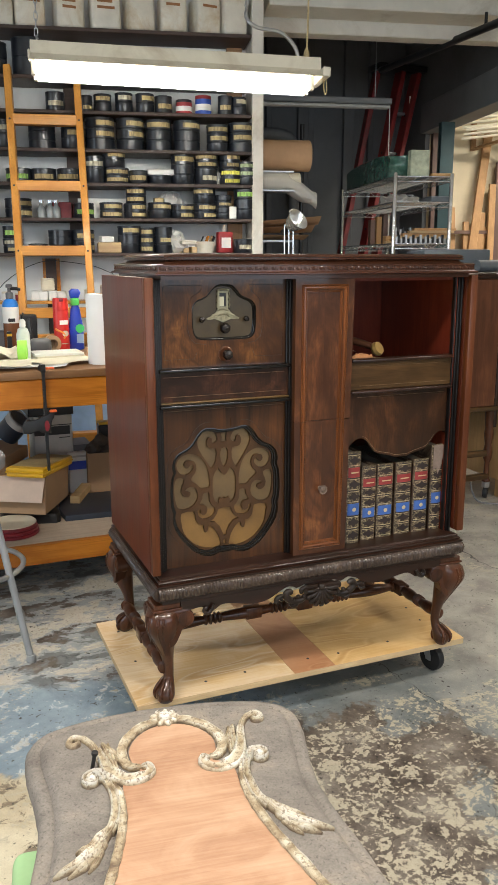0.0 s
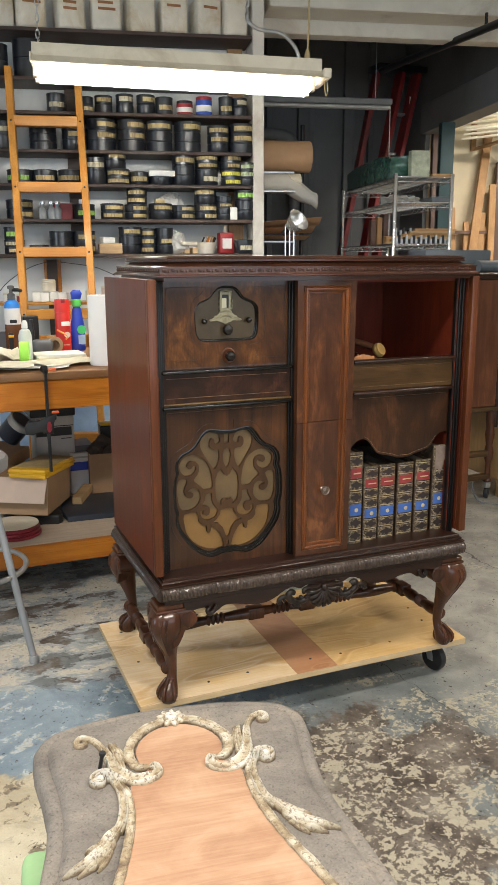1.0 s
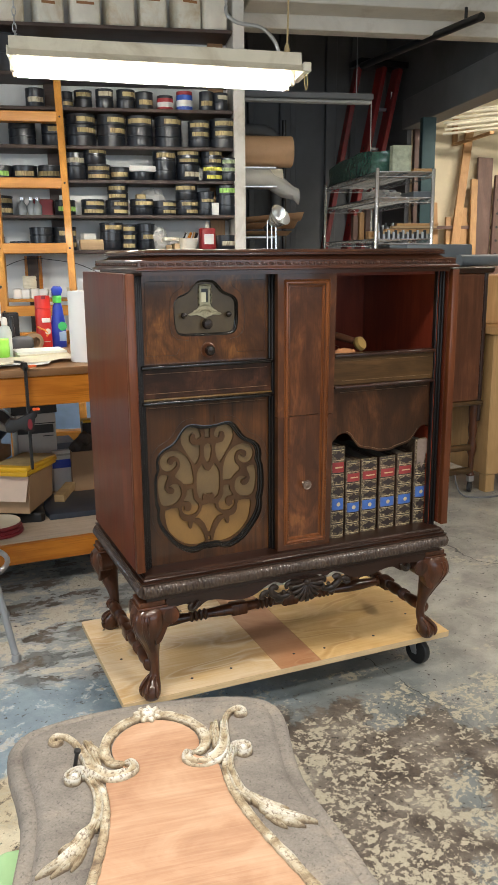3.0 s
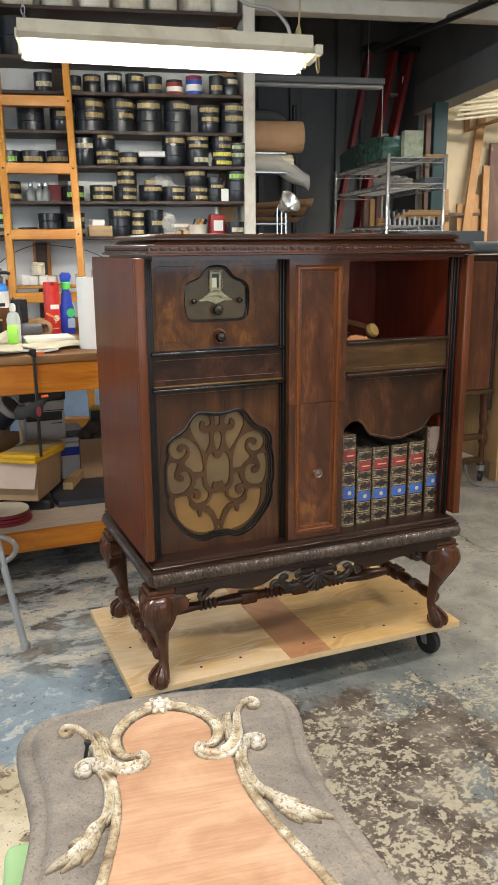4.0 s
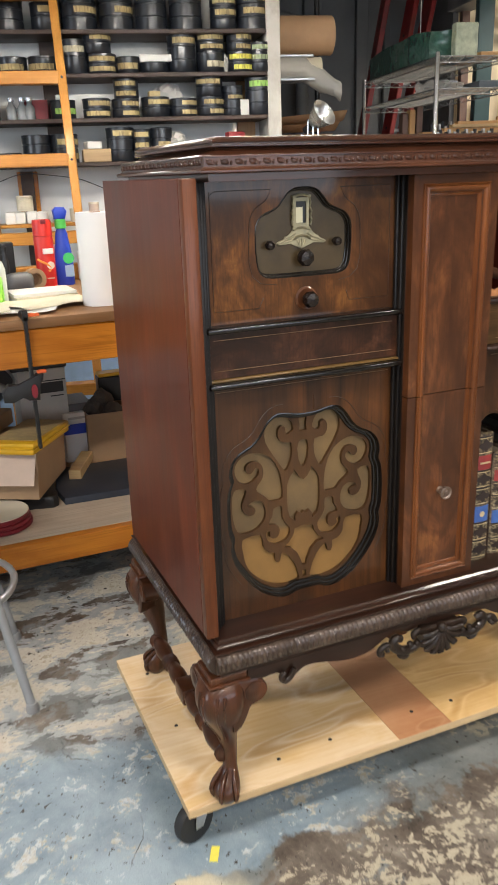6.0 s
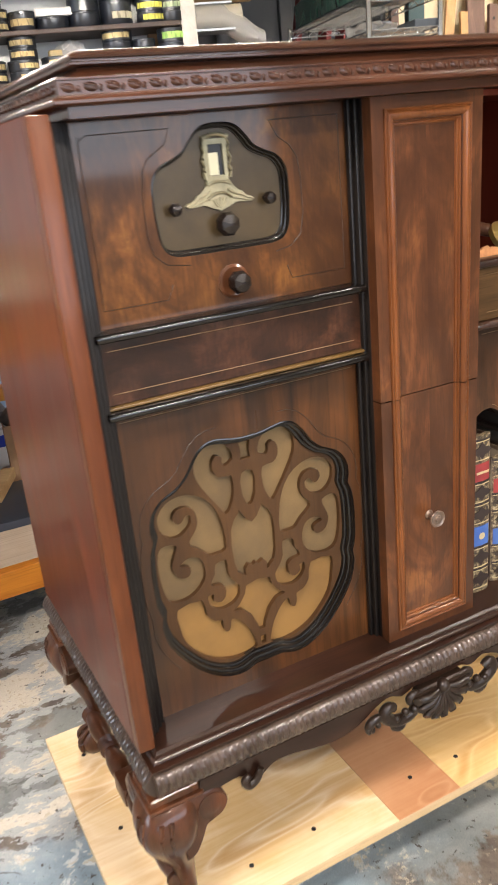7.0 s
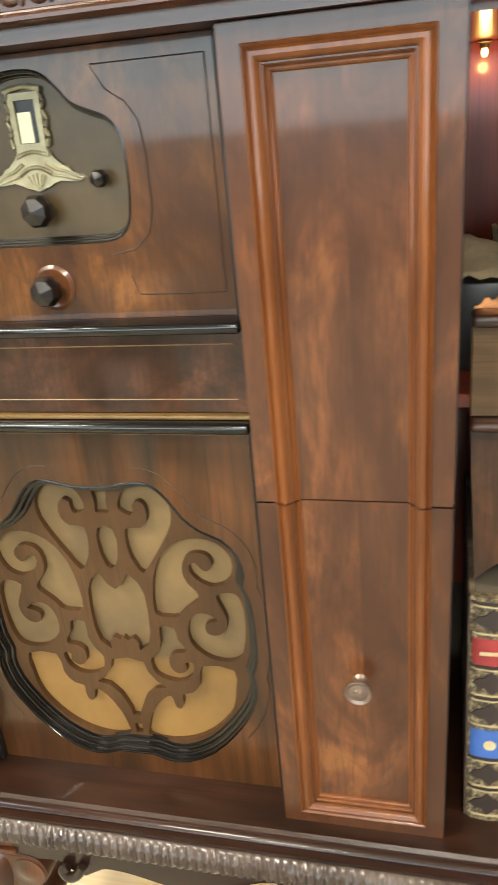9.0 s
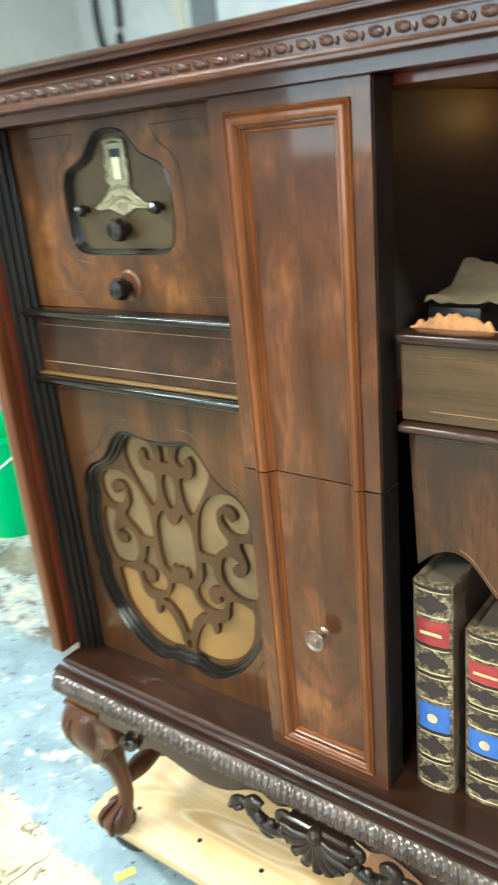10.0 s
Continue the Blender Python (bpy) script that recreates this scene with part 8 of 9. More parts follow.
# ---- stool ----
st = thing("stool", (0.535, 3.19, 0.0), 12, "grey painted steel stool with a round seat", "stool")
GREYPAINT = paint("grey_stool_paint", (0.30, 0.31, 0.32), 0.42, 0.3, 0.1)
part("seat", lathe(bmesh.new(), [(0.02, 0.612), (0.135, 0.612), (0.150, 0.622), (0.152, 0.650), (0.146, 0.660), (0.120, 0.655), (0.0, 0.653)], 36), GREYPAINT, st, "round pressed-steel seat", 40)
for k in range(4):
    a = radians(32 + 90 * k)
    part("leg", tube(bmesh.new(), [(0.112 * math.cos(a), 0.112 * math.sin(a), 0.614), (0.248 * math.cos(a), 0.248 * math.sin(a), 0.012)], [0.0125, 0.0115], 12), GREYPAINT, st)
    part("foot", lathe(bmesh.new(), [(0.016, 0), (0.017, 0.006), (0.014, 0.024)], 12, pose(0.249 * math.cos(a), 0.249 * math.sin(a), 0)), STEEL, st)
bm = bmesh.new()
tube(bm, [(0.186 * math.cos(2 * math.pi * q / 32), 0.186 * math.sin(2 * math.pi * q / 32), 0.285) for q in range(33)], 0.009, 8, caps=False)
part("foot_ring", bm, STEEL, st, "steel foot ring", 60)

# ---- the back bay ----
# wire rack
rack = bthing("wire_rack", 0.958, 0.173, 0.0, "chrome wire shelving rack loaded with parts", "wire rack")
RW, RD = 0.375, 1.22
wire = None
for x in (0.0, RW):
    for y in (0.0, RD):
        part("post", lathe(bmesh.new(), [(0.0125, 0.012), (0.0125, 1.800), (0.010, 1.806)], 12, pose(x, y, 0)), CHROME, rack)
        part("foot", lathe(bmesh.new(), [(0.016, 0), (0.016, 0.010), (0.008, 0.014)], 10, pose(x, y, 0)), STEEL, rack)
for z in (1.785, 1.630, 1.372, 0.90, 0.20):
    for (xa, ya), (xb, yb) in (((0, 0), (RW, 0)), ((0, RD), (RW, RD)), ((0, 0), (0, RD)), ((RW, 0), (RW, RD))):
        bm = bmesh.new()
        for dz in (0.0, -0.030):
            tube(bm, [(xa, ya, z + dz), (xb, yb, z + dz)], 0.0035, 6)
        n = 13 if xa == xb else 5
        zig = []
        for k in range(2 * n + 1):
            t = k / (2 * n)
            zig.append((xa + (xb - xa) * t, ya + (yb - ya) * t, z - 0.002 - (0.026 if k % 2 else 0.0)))
        for p, q in zip(zig, zig[1:]):
            tube(bm, [p, q], 0.0024, 5)
        part("shelf_truss", bm, CHROME, rack, smooth=60)
    for k in range(1, 36):
        y = RD * k / 36
        if wire is None:
            wire = part("wire", tube(bmesh.new(), [(0, 0, 0), (RW, 0, 0)], 0.0018, 4), CHROME, rack, smooth=60)
            wire.matrix_basis = Matrix.Translation((0, y, z + 0.003))
        else:
            share("wire", wire.data, rack, Matrix.Translation((0, y, z + 0.003)))


def on_rack(name, x, y, z, bm, mat, label, cat, group=""):
    ob = tagged(part(name, bm, mat), label, cat, group)
    ob.matrix_world = Matrix.Translation(B(0.958 + x, 0.173 + y, z)) @ pose(0, 0, 0, 0, 0, BTURN)
    return ob


def lump(w, d, h, seed, rough=0.25):
    bm = bmesh.new()
    bmesh.ops.create_cube(bm, size=1.0)
    bmesh.ops.subdivide_edges(bm, edges=bm.edges[:], cuts=7, use_grid_fill=True)
    for v in bm.verts:
        q = noise.noise(v.co * 3 + Vector((seed, 0, 0)))
        rr = 1.0 - 0.25 * (v.co.x ** 2 + v.co.y ** 2)
        v.co = Vector((v.co.x * w * rr, v.co.y * d * (1 + rough * q * 0.3), (v.co.z + 0.5) * h * (0.62 + 0.38 * (1 - 2 * v.co.y ** 2 - v.co.x ** 2)) * (1 + rough * q * 0.5)))
        v.co.z = max(0, v.co.z)
    return bm


on_rack("green_parcel", 0.125, 0.60, 1.7885, lump(0.30, 0.98, 0.165, 4), GREENWRAP, "dark green plastic-wrapped parcel on the rack", "parcel")
on_rack("printed_box", 0.165, 0.045, 1.7885, cube(-0.062, 0.062, -0.03, 0.03, 0, 0.158, 0.004), paint("marbled_green_card", (0.42, 0.46, 0.34), 0.6, 0, 0.3, 26), "pale green marbled box on the rack", "box")
on_rack("flat_board", 0.325, 0.22, 1.7885, cube(-0.075, 0.075, -0.2, 0.2, 0, 0.020, 0.001), LUMBER, "flat wooden boards on the rack", "board")
on_rack("crumpled_film", 0.12, 0.25, 1.6335, lump(0.20, 0.26, 0.050, 8, 1.4), FILM, "crumpled plastic film on the rack", "film")
on_rack("grey_tray", 0.325, 0.22, 1.6335, cube(-0.075, 0.075, -0.2, 0.2, 0, 0.036, 0.003), SLATE, "grey-blue tray on the rack", "tray")
for k in range(7):
    bm = tube(bmesh.new(), smooth_path([(rnd(-0.02, 0.02) + 0.05 * math.cos(a * 1.1 + k), 0.10 * math.sin(a), 0.004 + 0.02 * (k % 3) + 0.008 * (1 + math.cos(a * 2))) for a in [q * 0.7 for q in range(10)]], 3), 0.0028, 5)
    on_rack("cable_coil", 0.08 + 0.025 * k, 0.18 + 0.03 * k, 1.6335, bm, BLACK if k % 2 else STEEL, "loose cable coil on the rack", "cable", "cables on the rack")
for k in range(6):
    on_rack("timber_strip", 0.20 + 0.02 * k, 0.16 + 0.02 * (k % 2), 1.3755 + 0.017 * k, cube(-0.20 + 0.02 * k, 0.19, -0.022, 0.022, 0, 0.0160, 0.001), LUMBER if k % 2 else BENCHTOP, "thin timber strip on the rack", "timber strip", "strips on the rack")
on_rack("timber_block", 0.20, 0.30, 1.3755, cube(-0.16, 0.16, -0.03, 0.03, 0, 0.0545, 0.002), LUMBER, "pale timber block under the fittings on the rack", "block")
for k in range(34):
    on_rack("metal_fitting", 0.02 + 0.0165 * (k % 22) if k < 22 else 0.10 + 0.017 * (k - 22), 0.05 if k < 22 else 0.30, 1.3755 + (0.0005 if k < 22 else 0.055), cube(-0.006, 0.006, -0.012, 0.012, 0, 0.030 + 0.012 * (k % 3), 0.001), STEEL if k % 2 else BLACK, "small metal fitting on the rack", "fitting", "fittings on the rack")
for k, mt in enumerate((LUMBERDARK, LUMBER, LUMBERDARK)):
    on_rack("upright_block", 0.03 + 0.045 * k, 0.55, 1.3755, cube(-0.018, 0.018, -0.03, 0.03, 0, 0.17 + 0.02 * (k % 3), 0.003), mt, "upright wood and metal blocks on the rack", "block", "blocks on the rack")
for k in range(8):
    on_rack("carton_row", 0.06 + 0.045 * k, 0.5, 0.9035, cube(-0.02, 0.02, -0.2, 0.2, 0, 0.18 + 0.03 * (k % 3), 0.002), (CARD, WHITEPAPER, SLATE, CARD)[k % 4], "carton standing on the rack", "carton", "cartons on the rack")
    on_rack("carton_row", 0.06 + 0.045 * k, 0.5, 0.2035, cube(-0.02, 0.02, -0.25, 0.25, 0, 0.26 + 0.04 * (k % 3), 0.002), (CARD, BLACK, CARD, SLATE)[k % 4], "carton standing on the rack", "carton", "cartons on the rack")

# paper rolls on brackets behind the post
for z, v in ((1.835, 0.50), (1.715, 0.47), (1.40, 0.52)):
    ob = bthing("wall_bracket", -0.10, v, z, "steel wall bracket for paper rolls", "bracket", 0, "roll brackets")
    part("arm", cube(0.0005, 0.46, -0.07, 0.07, -0.012, 0.0, 0.002), STEEL, ob)
    part("back_plate", cube(0.0002, 0.008, -0.09, 0.09, -0.10, -0.0125, 0.002), STEEL, ob)
ob = bthing("paper_roll", -0.095, 0.50, 1.8355 + 0.098, "large tan kraft paper roll", "paper roll")
AX = pose(0, 0, 0, 0, 90, 0)
part("wound_paper", lathe(bmesh.new(), [(0.030, 0.0), (0.097, 0.0), (0.0975, 0.003), (0.0975, 0.565), (0.095, 0.570), (0.030, 0.568), (0.030, 0.0)], 40, AX), KRAFT, ob, "", 45)
part("core", lathe(bmesh.new(), [(0.0295, 0.0), (0.0295, 0.572), (0.025, 0.572), (0.025, 0.0), (0.0295, 0.0)], 24, AX), CARD, ob)
ob = bthing("paper_roll", -0.095, 0.47, 1.7155 + 0.055, "pale paper roll in clear film", "paper roll")
part("wound_paper", lathe(bmesh.new(), [(0.018, 0.0), (0.054, 0.0), (0.0545, 0.50), (0.018, 0.50), (0.018, 0.0)], 32, AX), CREAMPAPER, ob, "", 45)
bm = lathe(bmesh.new(), [(0.056, 0.20), (0.060, 0.40), (0.066, 0.50), (0.045, 0.57), (0.050, 0.61)], 24, AX)
for v in bm.verts:
    k = max(0.0, v.co.x - 0.40)
    v.co.z -= k * 0.55 + 0.02 * noise.noise(v.co * 20)
part("loose_film", bm, FILM, ob, "loose clear film", 30)
ob = bthing("kraft_sheet", -0.09, 0.50, 1.4005, "curled kraft paper sheets", "paper sheets")
for k in range(3):
    bm, cols = bmesh.new(), []
    for q in range(9):
        a = q / 8
        cols.append([bm.verts.new((x, -0.10 + 0.20 * a, 0.0205 + 0.034 * k + 0.10 * (a - 0.5) ** 2 + 0.02 * math.sin(5 * a + k) * x + dz)) for x, dz in ((0, 0), (0.55 + 0.04 * k, 0.02 * k), (0.55 + 0.04 * k, 0.02 * k + 0.002), (0, 0.002))])
    for p, q in zip(cols, cols[1:]):
        for e in range(4):
            bm.faces.new((p[e], q[e], q[(e + 1) % 4], p[(e + 1) % 4]))
    bmesh.ops.translate(bm, verts=bm.verts, vec=(0, 0, -0.0150))
    part("sheet", bm, KRAFT, ob, "", 40)

# clamp lamp on a stand by the post
cl2 = bthing("clamp_lamp", 0.235, -0.02, 0.0, "aluminium clamp lamp on a thin steel stand", "clamp lamp")
for x in (-0.03, 0.0, 0.028):
    part("stand_rod", tube(bmesh.new(), smooth_path([(x * 2.2, 0.02, 0.004), (x, 0.0, 1.0), (x * 0.9, 0.0, 1.44), (x * 0.4 - 0.01, 0.0, 1.47)], 5), 0.0045, 7), CHROME, cl2)
part("stand_base", lathe(bmesh.new(), [(0.11, 0), (0.11, 0.008), (0.02, 0.014)], 24), STEEL, cl2)
part("reflector", lathe(bmesh.new(), [(0.018, -0.055), (0.030, -0.045), (0.050, -0.010), (0.066, 0.035), (0.070, 0.040), (0.066, 0.039), (0.048, -0.006), (0.028, -0.040), (0.0, -0.045)], 28, pose(0.030, -0.01, 1.49, 58, 0, 35)), paint("spun_aluminium", (0.72, 0.72, 0.70), 0.28, 0.85), cl2, "spun aluminium reflector", 60)
part("lamp_cap", lathe(bmesh.new(), [(0.010, -0.115), (0.018, -0.110), (0.018, -0.055)], 14, pose(0.030, -0.01, 1.49, 58, 0, 35)), BLACK, cl2)

# unlit strip lamp of the back bay
lp = bthing("strip_lamp", 0.62, 1.0, 2.335, "unlit grey fluorescent strip lamp", "strip lamp")
part("housing", cube(-0.60, 0.565, -0.045, 0.045, 0.018, 0.060, 0.006), GREYPAINTED, lp)
for y in (-0.02, 0.02):
    part("tube", lathe(bmesh.new(), [(0.008, -0.59), (0.012, -0.585), (0.012, 0.550), (0.008, 0.555)], 12, pose(0, y, 0.004, 0, 90, 0)), paint("dead_tube", (0.50, 0.50, 0.48), 0.3), lp)
for x in (-0.5, 0.45):
    part("hanger", tube(bmesh.new(), [(x, 0, 0.058), (x, 0, 1.31)], 0.003, 5), STEEL, lp)
part("pull_cord", tube(bmesh.new(), [(0.562, 0, 0.02), (0.566, 0, -0.45)], 0.003, 5), WHITEPAPER, lp)

# red ladder behind the rack
rl = thing("red_ladder", (3.87, 6.90, 0.0), 0, "red fibreglass step ladder leaning in the dark bay", "ladder")
LADRED = paint("dusty_red_fibreglass", (0.21, 0.016, 0.016), 0.5, 0, 0.2, 9, (0.10, 0.03, 0.025))
for (xa, xb, y0, y1, w) in ((-0.005, 0.610, 0.0, 0.02, 0.056), (0.115, 0.770, 0.0, 0.02, 0.056), (-0.110, 0.420, 0.20, 0.10, 0.050)):
    p, q = Vector((xa, y0, 0.002)), Vector((xb, y1, 2.85))
    m = Matrix.Translation(p) @ (q - p).to_track_quat("Z", "Y").to_matrix().to_4x4()
    rail = part("rail", box(bmesh.new(), -w, w, -0.022, 0.022, 0.012, (q - p).length, 0.005, 1, m), LADRED, rl)
    if y0 == 0.0:
        for k in range(8):
            part("bolt_hole", lathe(bmesh.new(), [(0.011, 0), (0.011, 0.0015)], 10, m @ Matrix.Translation((0.0, 0.0236, 0.25 + 0.33 * k)) @ XZ), BLACK, rail)
part("ladder_top", cube(0.360, 0.840, -0.05, 0.16, 2.852, 2.905, 0.010, 2), BLACK, rl, "black moulded ladder top")
for k in range(8):
    t = (k + 0.6) / 8.6
    xa, xb = -0.005 + 0.615 * t, 0.115 + 0.655 * t
    part("tread", cube(xa, xb, 0.024, 0.09, 2.85 * t - 0.012, 2.85 * t + 0.012, 0.003), STEEL, rl)
part("warning_label", cube(0.690, 0.735, -0.0105, -0.0085, 2.60, 2.66), WHITEPAPER, rl, "small white label")

# pipes
ob = bthing("ceiling_pipe", 1.45, -0.15, 2.61, "black iron pipe hung from the ceiling", "pipe")
part("pipe", tube(bmesh.new(), [(0.0, 0.0, 0.0), (-0.26, 1.40, 0.03)], 0.024, 12), BLACK, ob)
part("hanger", tube(bmesh.new(), [(-0.028, 0.15, 0.02), (-0.028, 0.15, 0.089)], 0.010, 8), BLACK, ob)
ob = bthing("conduit", 0.13, 0.75, 2.745, "grey conduit along the back bay", "pipe")
part("tube", tube(bmesh.new(), [(0, 0, 0), (1.15, 0.1, 0.0)], 0.018, 10), GREYPAINTED, ob)
part("hanger", tube(bmesh.new(), [(0.6, 0.05, 0.01), (0.6, 0.05, 0.90)], 0.006, 6), GREYPAINTED, ob)
ob = bthing("vent_pipe", 0.86, 2.72, 0.0, "dark grey bent vent pipe by the back wall", "pipe")
part("tube", tube(bmesh.new(), smooth_path([(0, 0, 0.002), (0, 0, 1.9), (0, 0, 2.25), (-0.05, 0, 2.36), (-0.16, 0, 2.40), (-0.35, 0, 2.40)], 5), 0.05, 14), GREYPAINTED, ob)

ob = thing("black_pole", (3.197, 6.20, 0.0), 0, "thin black upright pole in the back bay", "pole")
part("tube", tube(bmesh.new(), [(0, 0, 0.004), (0, 0, 2.25)], 0.017, 12), BLACK, ob)
part("foot_plate", cube(-0.05, 0.05, -0.05, 0.05, 0, 0.006, 0.001), BLACK, ob)

# teal door and lumber against the cream wall
ob = tagged(part("teal_door", cube(-0.055, 0.055, -0.03, 0.03, 0, 2.30, 0.004), TEAL), "dark teal painted door standing open", "door")
ob.matrix_world = Matrix.Translation(B(1.745, 1.30, 0)) @ pose(0, 0, 0, 0, 0, BTURN)


def plank(u, v, w, t, length, lean, side, mat, label, holes=False):
    ob = thing("lumber_board", B(u, v, 0.0), BTURN, label, "board", "leaning lumber")
    m = pose(0, 0, 0.012, -lean, side, 0)
    part("board", box(bmesh.new(), -w / 2, w / 2, -t / 2, t / 2, 0.0, length, 0.002, 1, m), mat, ob)
    if holes:
        for k in range(14):
            part("hole", lathe(bmesh.new(), [(0.012, 0), (0.012, 0.0012)], 10, m @ Matrix.Translation((-0.025 + 0.05 * (k % 2), -t / 2 - 0.0012, length - 0.10 - 0.06 * k)) @ XZ), BLACK, ob)


for u, v, w, t, ln, le, sd, mt, hol in ((2.13, 1.86, 0.075, 0.03, 2.42, 9.0, 9.5, LUMBER, False), (2.16, 1.93, 0.10, 0.03, 1.75, 10.0, 1.0, LUMBER, False), (2.24, 1.88, 0.05, 0.03, 1.62, 10.0, 3.0, LUMBER, False), (2.33, 1.88, 0.09, 0.03, 1.70, 9.0, 4.0, LUMBER, False), (2.44, 1.84, 0.06, 0.03, 1.95, 9.5, 3.5, LUMBER, False), (2.52, 1.86, 0.14, 0.035, 2.14, 9.0, 4.0, LUMBERDARK, False), (2.62, 1.80, 0.12, 0.035, 1.98, 9.0, 5.0, LUMBERDARK, True), (2.84, 1.86, 0.12, 0.03, 2.2, 9.0, 2.0, LUMBER, False), (3.02, 1.88, 0.10, 0.03, 2.0, 9.0, 0.0, LUMBER, False), (2.06, 1.80, 0.04, 0.04, 1.70, 10.0, 2.0, BENCHTOP, False), (2.03, 2.16, 0.06, 0.05, 2.45, 2.0, 0.0, LUMBERDARK, False)):
    plank(u, v, w, t, ln, le, sd, mt, "brown drilled board leaning on the wall" if hol else "timber board leaning on the cream wall", hol)
sr = bthing("storage_shelf", 2.72, 2.00, 0.0, "timber rail holding the lumber upright", "rail")
part("rail", cube(-0.60, 0.9, 0.10, 0.135, 1.50, 1.53, 0.002), LUMBERDARK, sr)
for x in (-0.20, 0.28):
    part("post", cube(x - 0.03, x + 0.03, 0.136, 0.18, 0, 1.56, 0.003), LUMBER, sr)
for k in range(7):
    ob = bthing("stored_tube", 2.15, 1.95 - 0.04 * (k % 3), 2.28 + 0.030 * k, "pale plastic tubes stored overhead", "tube", 0, "overhead tubes")
    part("tube", tube(bmesh.new(), [(0, 0, 0.0), (0.85, -0.45, 0.06 - 0.005 * k)], 0.012, 8), CREAMPAPER, ob)
ob = bthing("tube_rack", 2.40, 1.75, 2.25, "timber bracket carrying the stored tubes", "bracket")
part("bar", cube(-0.02, 0.02, -0.20, 0.54, -0.02, 0.0, 0.002), LUMBER, ob)
part("upright", cube(-0.02, 0.02, 0.50, 0.54, 0.0005, 0.45, 0.002), LUMBER, ob)

# ---- second cabinet and its load ----
c2 = thing("dark_cabinet", (2.84, 4.13, 0.0), 0, "dark walnut cabinet on turned legs behind the radio", "cabinet")
CW, CD = 0.43, 0.22
BROWNCAB = wood("red_brown_cabinet", (0.060, 0.021, 0.011), (0.165, 0.062, 0.028), "z", 60, 0.35, 0.3)
part("body", cube(-CW, CW - 0.03, -CD, CD, 0.515, 1.175, 0.004), BROWNCAB, c2, "red-brown front")
part("corner_post", lathe(bmesh.new(), [(0.014, 0.40), (0.016, 0.42), (0.016, 1.175)], 14, pose(CW - 0.015, -CD + 0.015, 0)), DARKWOOD, c2)
bm = rect_loft(bmesh.new(), -CW, CW, -CD, CD, [(0.0, 1.1755), (0.012, 1.178), (0.018, 1.190), (0.018, 1.203), (0.010, 1.208)])
part("top", bm, DARKWOOD, c2, "dark moulded top", 40)
part("base_rail", cube(-CW, CW, -CD - 0.008, CD, 0.490, 0.5145, 0.006, 2), RAILWOOD, c2)
for sx in (-1, 1):
    for sy in (-1, 1):
        part("leg", lathe(bmesh.new(), [(0.022, 0.095), (0.024, 0.10), (0.016, 0.12), (0.014, 0.20), (0.024, 0.23), (0.026, 0.26), (0.018, 0.30), (0.022, 0.33), (0.026, 0.36), (0.022, 0.39), (0.026, 0.44), (0.026, 0.4895)], 16, pose(sx * (CW - 0.03), sy * (CD - 0.03), 0)), LEGWOOD, c2, "turned leg", 40)
        part("caster_wheel", lathe(bmesh.new(), [(0.008, -0.010), (0.028, -0.010), (0.030, 0), (0.028, 0.010), (0.008, 0.010)], 18, pose(sx * (CW - 0.03), sy * (CD - 0.03), 0.0302, 90, 0, 40)), RUBBER, c2)
        part("caster_fork", cube(sx * (CW - 0.03) - 0.016, sx * (CW - 0.03) + 0.016, sy * (CD - 0.03) - 0.016, sy * (CD - 0.03) + 0.016, 0.061, 0.0945, 0.003), STEEL, c2)
for z in (0.255, 0.125):
    part("stretcher", cube(-CW + 0.03, CW - 0.03, -CD + 0.012, -CD + 0.045, z - 0.016, z + 0.016, 0.006, 2), RAILWOOD, c2)
cb = thing("floor_cable", (3.05, 3.86, 0.0), 0, "grey cable curling on the floor", "cable")
part("cable", tube(bmesh.new(), smooth_path([(0.05, 0.03, 0.12), (0.06, 0.02, 0.06), (0.10, 0.0, 0.008), (0.22, -0.06, 0.006), (0.40, -0.04, 0.006), (0.6, 0.05, 0.006)], 6), 0.005, 7), GREYPLASTIC, cb)
ob = tagged(part("slate_case", cube(-0.20, 0.20, -0.09, 0.09, 0, 0.115, 0.008, 2), SLATE), "long slate-grey case lying on the cabinet", "case")
ob.matrix_world = pose(3.10, 4.19, 1.2085, 0, 0, -3)
for k, (x, y, w, d, h, mt, a) in enumerate(((3.06, 4.00, 0.16, 0.05, 0.016, BLACK, 20), (2.98, 4.00, 0.20, 0.05, 0.012, BLACK, -8), (2.82, 4.03, 0.10, 0.06, 0.020, GREYPLASTIC, 50))):
    ob = tagged(part("tool_strip", cube(-w / 2, w / 2, -d / 2, d / 2, 0, h, 0.003), mt), "black flat tool lying on the cabinet", "tool", "tools on the cabinet")
    ob.matrix_world = pose(x, y, 1.2085, 0, 0, a)
ob = thing("grey_pipe", (3.24, 4.02, 1.2085), 0, "short grey pipe on the cabinet", "pipe")
part("pipe", lathe(bmesh.new(), [(0.026, -0.16), (0.030, -0.16), (0.030, 0.16), (0.026, 0.16)], 18, pose(0.05, 0, 0.0305, 0, 90, 10)), SLATE, ob)
ch = thing("tan_chest", (3.62, 4.10, 0.0), 0, "tan wooden chest with a projecting ledge", "chest")
part("body", cube(-0.32, 0.4, -0.22, 0.25, 0.10, 0.86, 0.005), TANWOOD, ch)
part("ledge", cube(-0.345, 0.42, -0.27, 0.25, 0.862, 0.905, 0.008, 2), LUMBER, ch)
part("upper", cube(-0.31, 0.4, -0.10, 0.25, 0.906, 1.16, 0.004), LUMBER, ch, "orange-brown upper part")
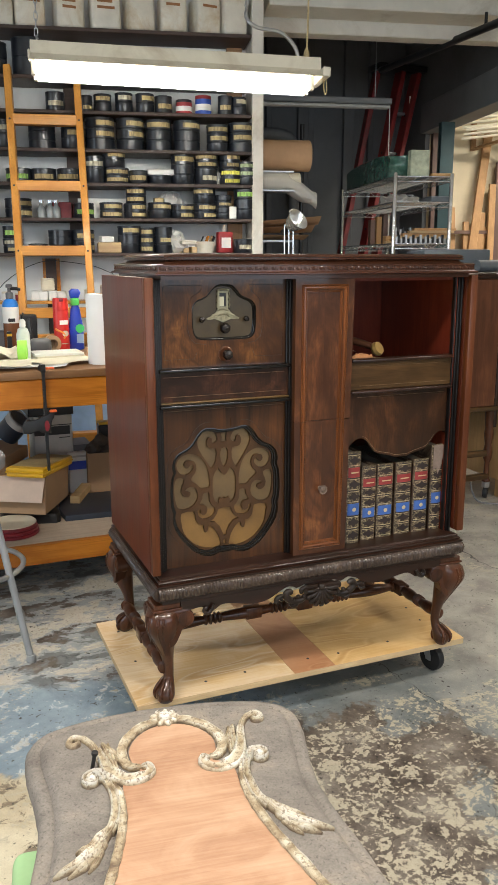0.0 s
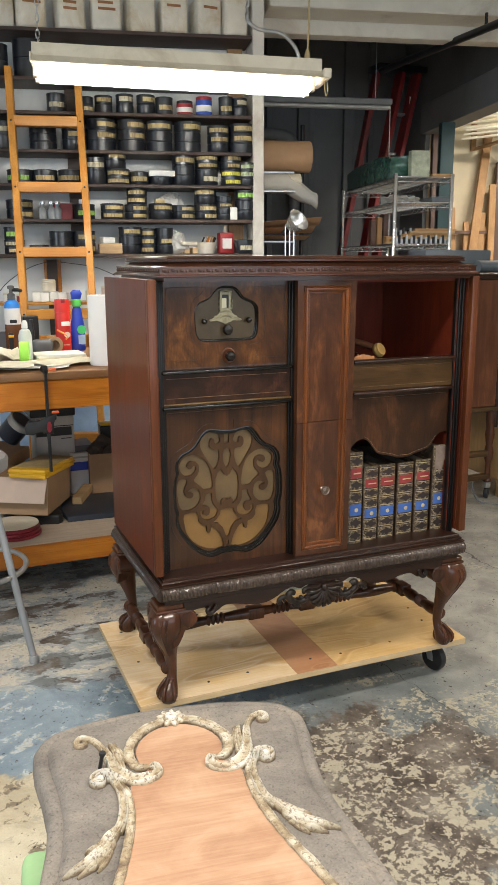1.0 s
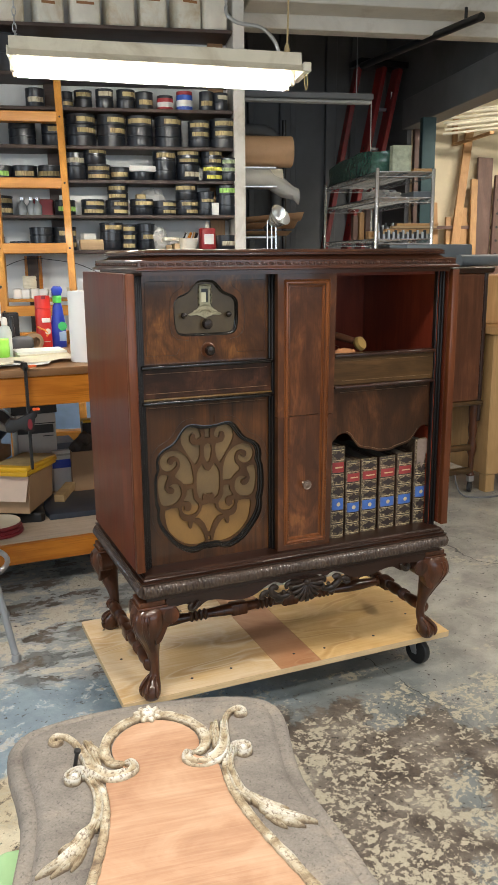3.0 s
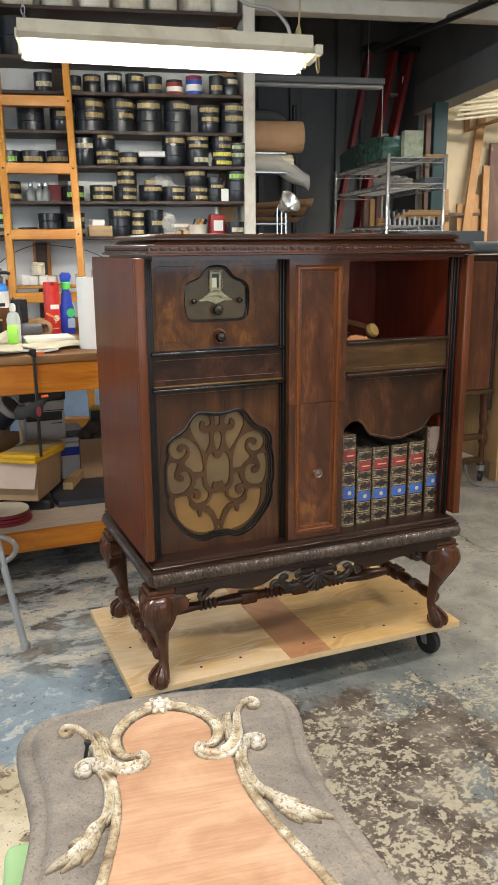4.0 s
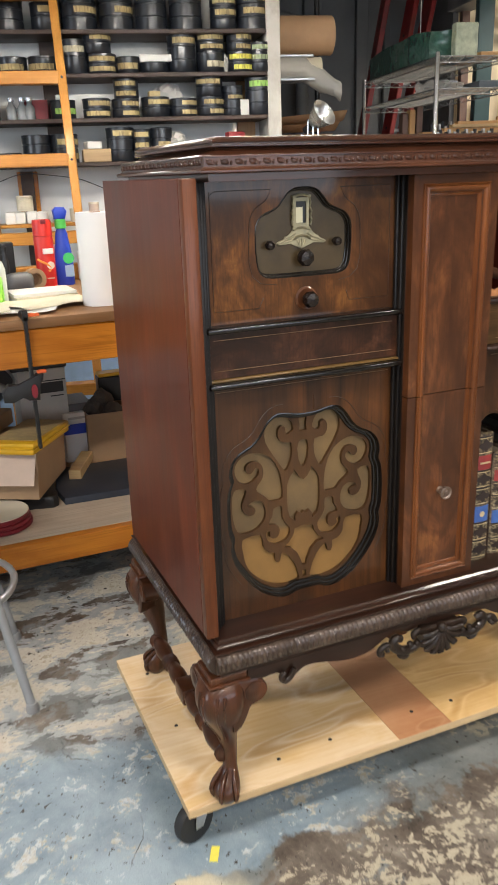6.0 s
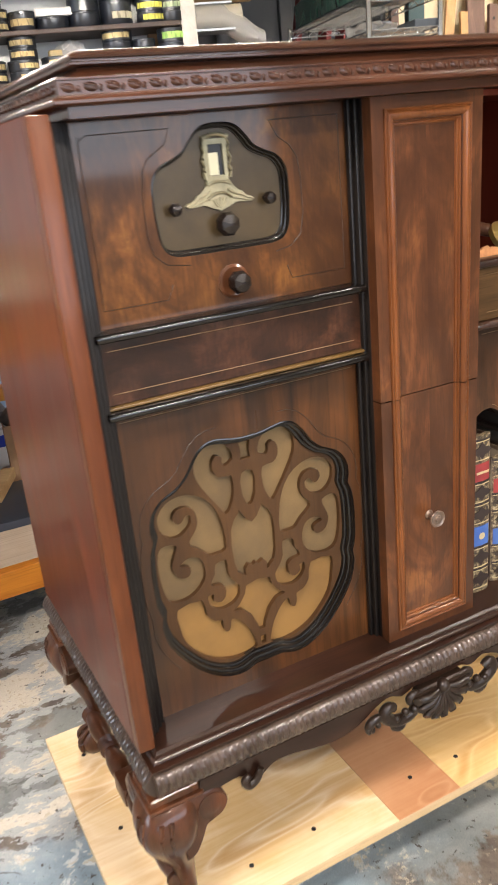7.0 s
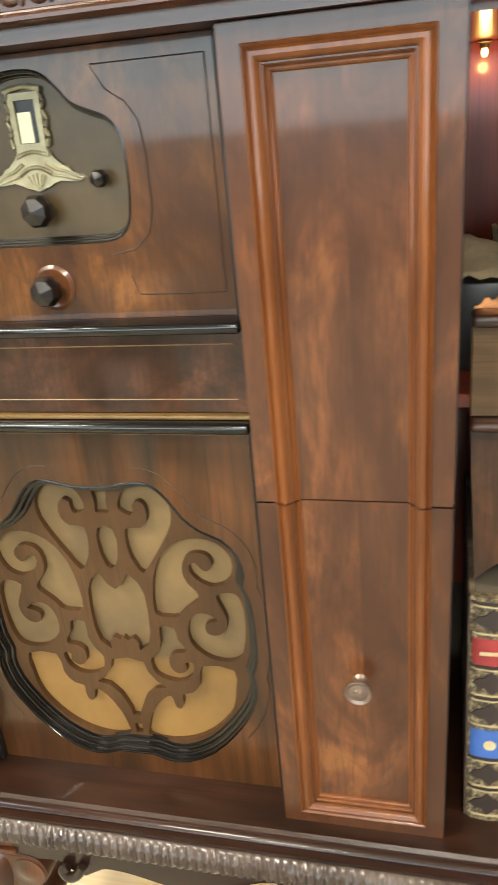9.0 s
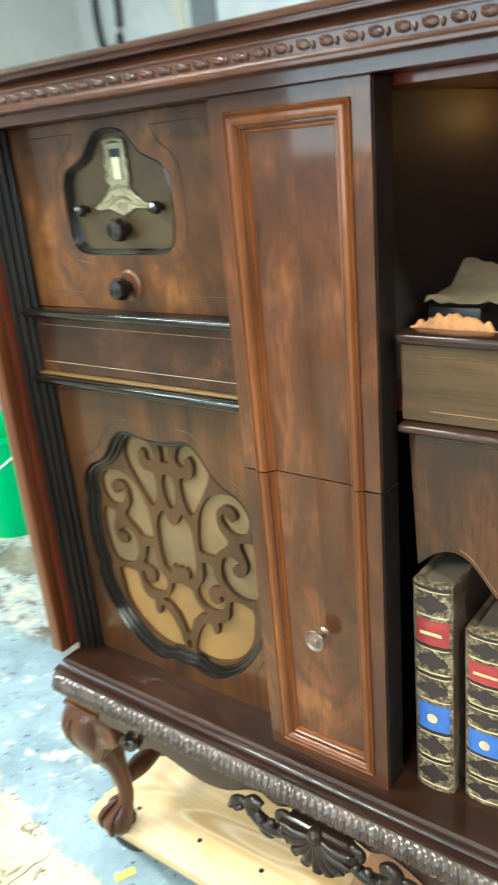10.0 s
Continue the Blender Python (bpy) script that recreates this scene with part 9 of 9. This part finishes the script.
for sx in (-0.28, 0.36):
    for sy in (-0.18, 0.21):
        part("foot", cube(sx - 0.03, sx + 0.03, sy - 0.03, sy + 0.03, 0, 0.0995, 0.003), TANWOOD, ch)

# ---- west end of the shop ----
bk = thing("green_bucket", (-0.42, 3.26, 0.0), 0, "bright green plastic bucket on the floor", "bucket")
part("pail", lathe(bmesh.new(), [(0.02, 0.002), (0.118, 0.0), (0.122, 0.01), (0.155, 0.345), (0.164, 0.350), (0.164, 0.368), (0.152, 0.368), (0.118, 0.02), (0.0, 0.018)], 36), GREENBUCKET, bk, "", 40)
part("bail_handle", tube(bmesh.new(), smooth_path([(-0.166, 0, 0.340), (-0.10, -0.13, 0.26), (0.0, -0.165, 0.23), (0.10, -0.13, 0.26), (0.166, 0, 0.340)], 5), 0.003, 6), STEEL, bk)
BELT = paint("brown_leather", (0.10, 0.050, 0.032), 0.6, 0, 0.25)
for k, (x0, wd, h, mt) in enumerate(((0.0, 0.11, 1.5, BELT), (0.16, 0.09, 1.4, BELT), (0.31, 0.10, 1.55, DARKRAG))):
    ob = thing("hanging_strap", (-3.447, 5.42 + x0 * 1.2, 1.15), 0, "brown leather straps hanging on the wall", "strap", "hanging straps")
    part("strap", cube(0.0, 0.02, -wd / 2, wd / 2, 0.35, h, 0.006), mt, ob)
ob = bthing("hanging_hose", -5.50, 0.262, 1.70, "black hose looped on the wall", "hose")
part("loop", tube(bmesh.new(), [(0.16 * math.sin(a), -0.03, 0.52 - 0.36 * math.cos(a)) for a in [0.25 + q * 0.24 for q in range(25)]], 0.022, 10), BLACK, ob)
part("hook", cube(-0.012, 0.012, -0.05, 0.0065, 0.85, 0.885, 0.003), STEEL, ob)
for u, w, mt in ((-4.62, 0.10, CREAMPAPER), (-4.36, 0.26, GREYPAINTED)):
    ob = bthing("hanging_sheet", u, 0.262, 1.62, "grey-blue sheet hung on the wall", "sheet", 0, "hanging sheets")
    part("sheet", cube(-w / 2, w / 2, -0.012, 0.006, 0.05, 0.95, 0.003), mt, ob)
ob = tagged(part("paper_scrap", cube(-0.018, 0.018, -0.008, 0.008, 0.0, 0.0015), PAPERYELLOW), "yellow-green paper scrap on the floor", "paper scrap")
ob.matrix_world = pose(0.957, 2.412, 0.0005, 0, 0, 62)

# ceiling strip fixtures over the shop floor
for x, y, z, r, w in CEILING_LAMPS:
    fx = thing("ceiling_fixture", (x, y, z), r, "white ceiling strip fixture", "ceiling light", "ceiling lights")
    part("housing", cube(-0.63, 0.63, -0.11, 0.11, 0.012, 0.07, 0.006), WHITEWALL, fx)
    for xx in (-0.45, 0.45):
        part("hanger", tube(bmesh.new(), [(xx, 0, 0.069), (xx, 0, H - z + 0.0)], 0.005, 6), STEEL, fx)
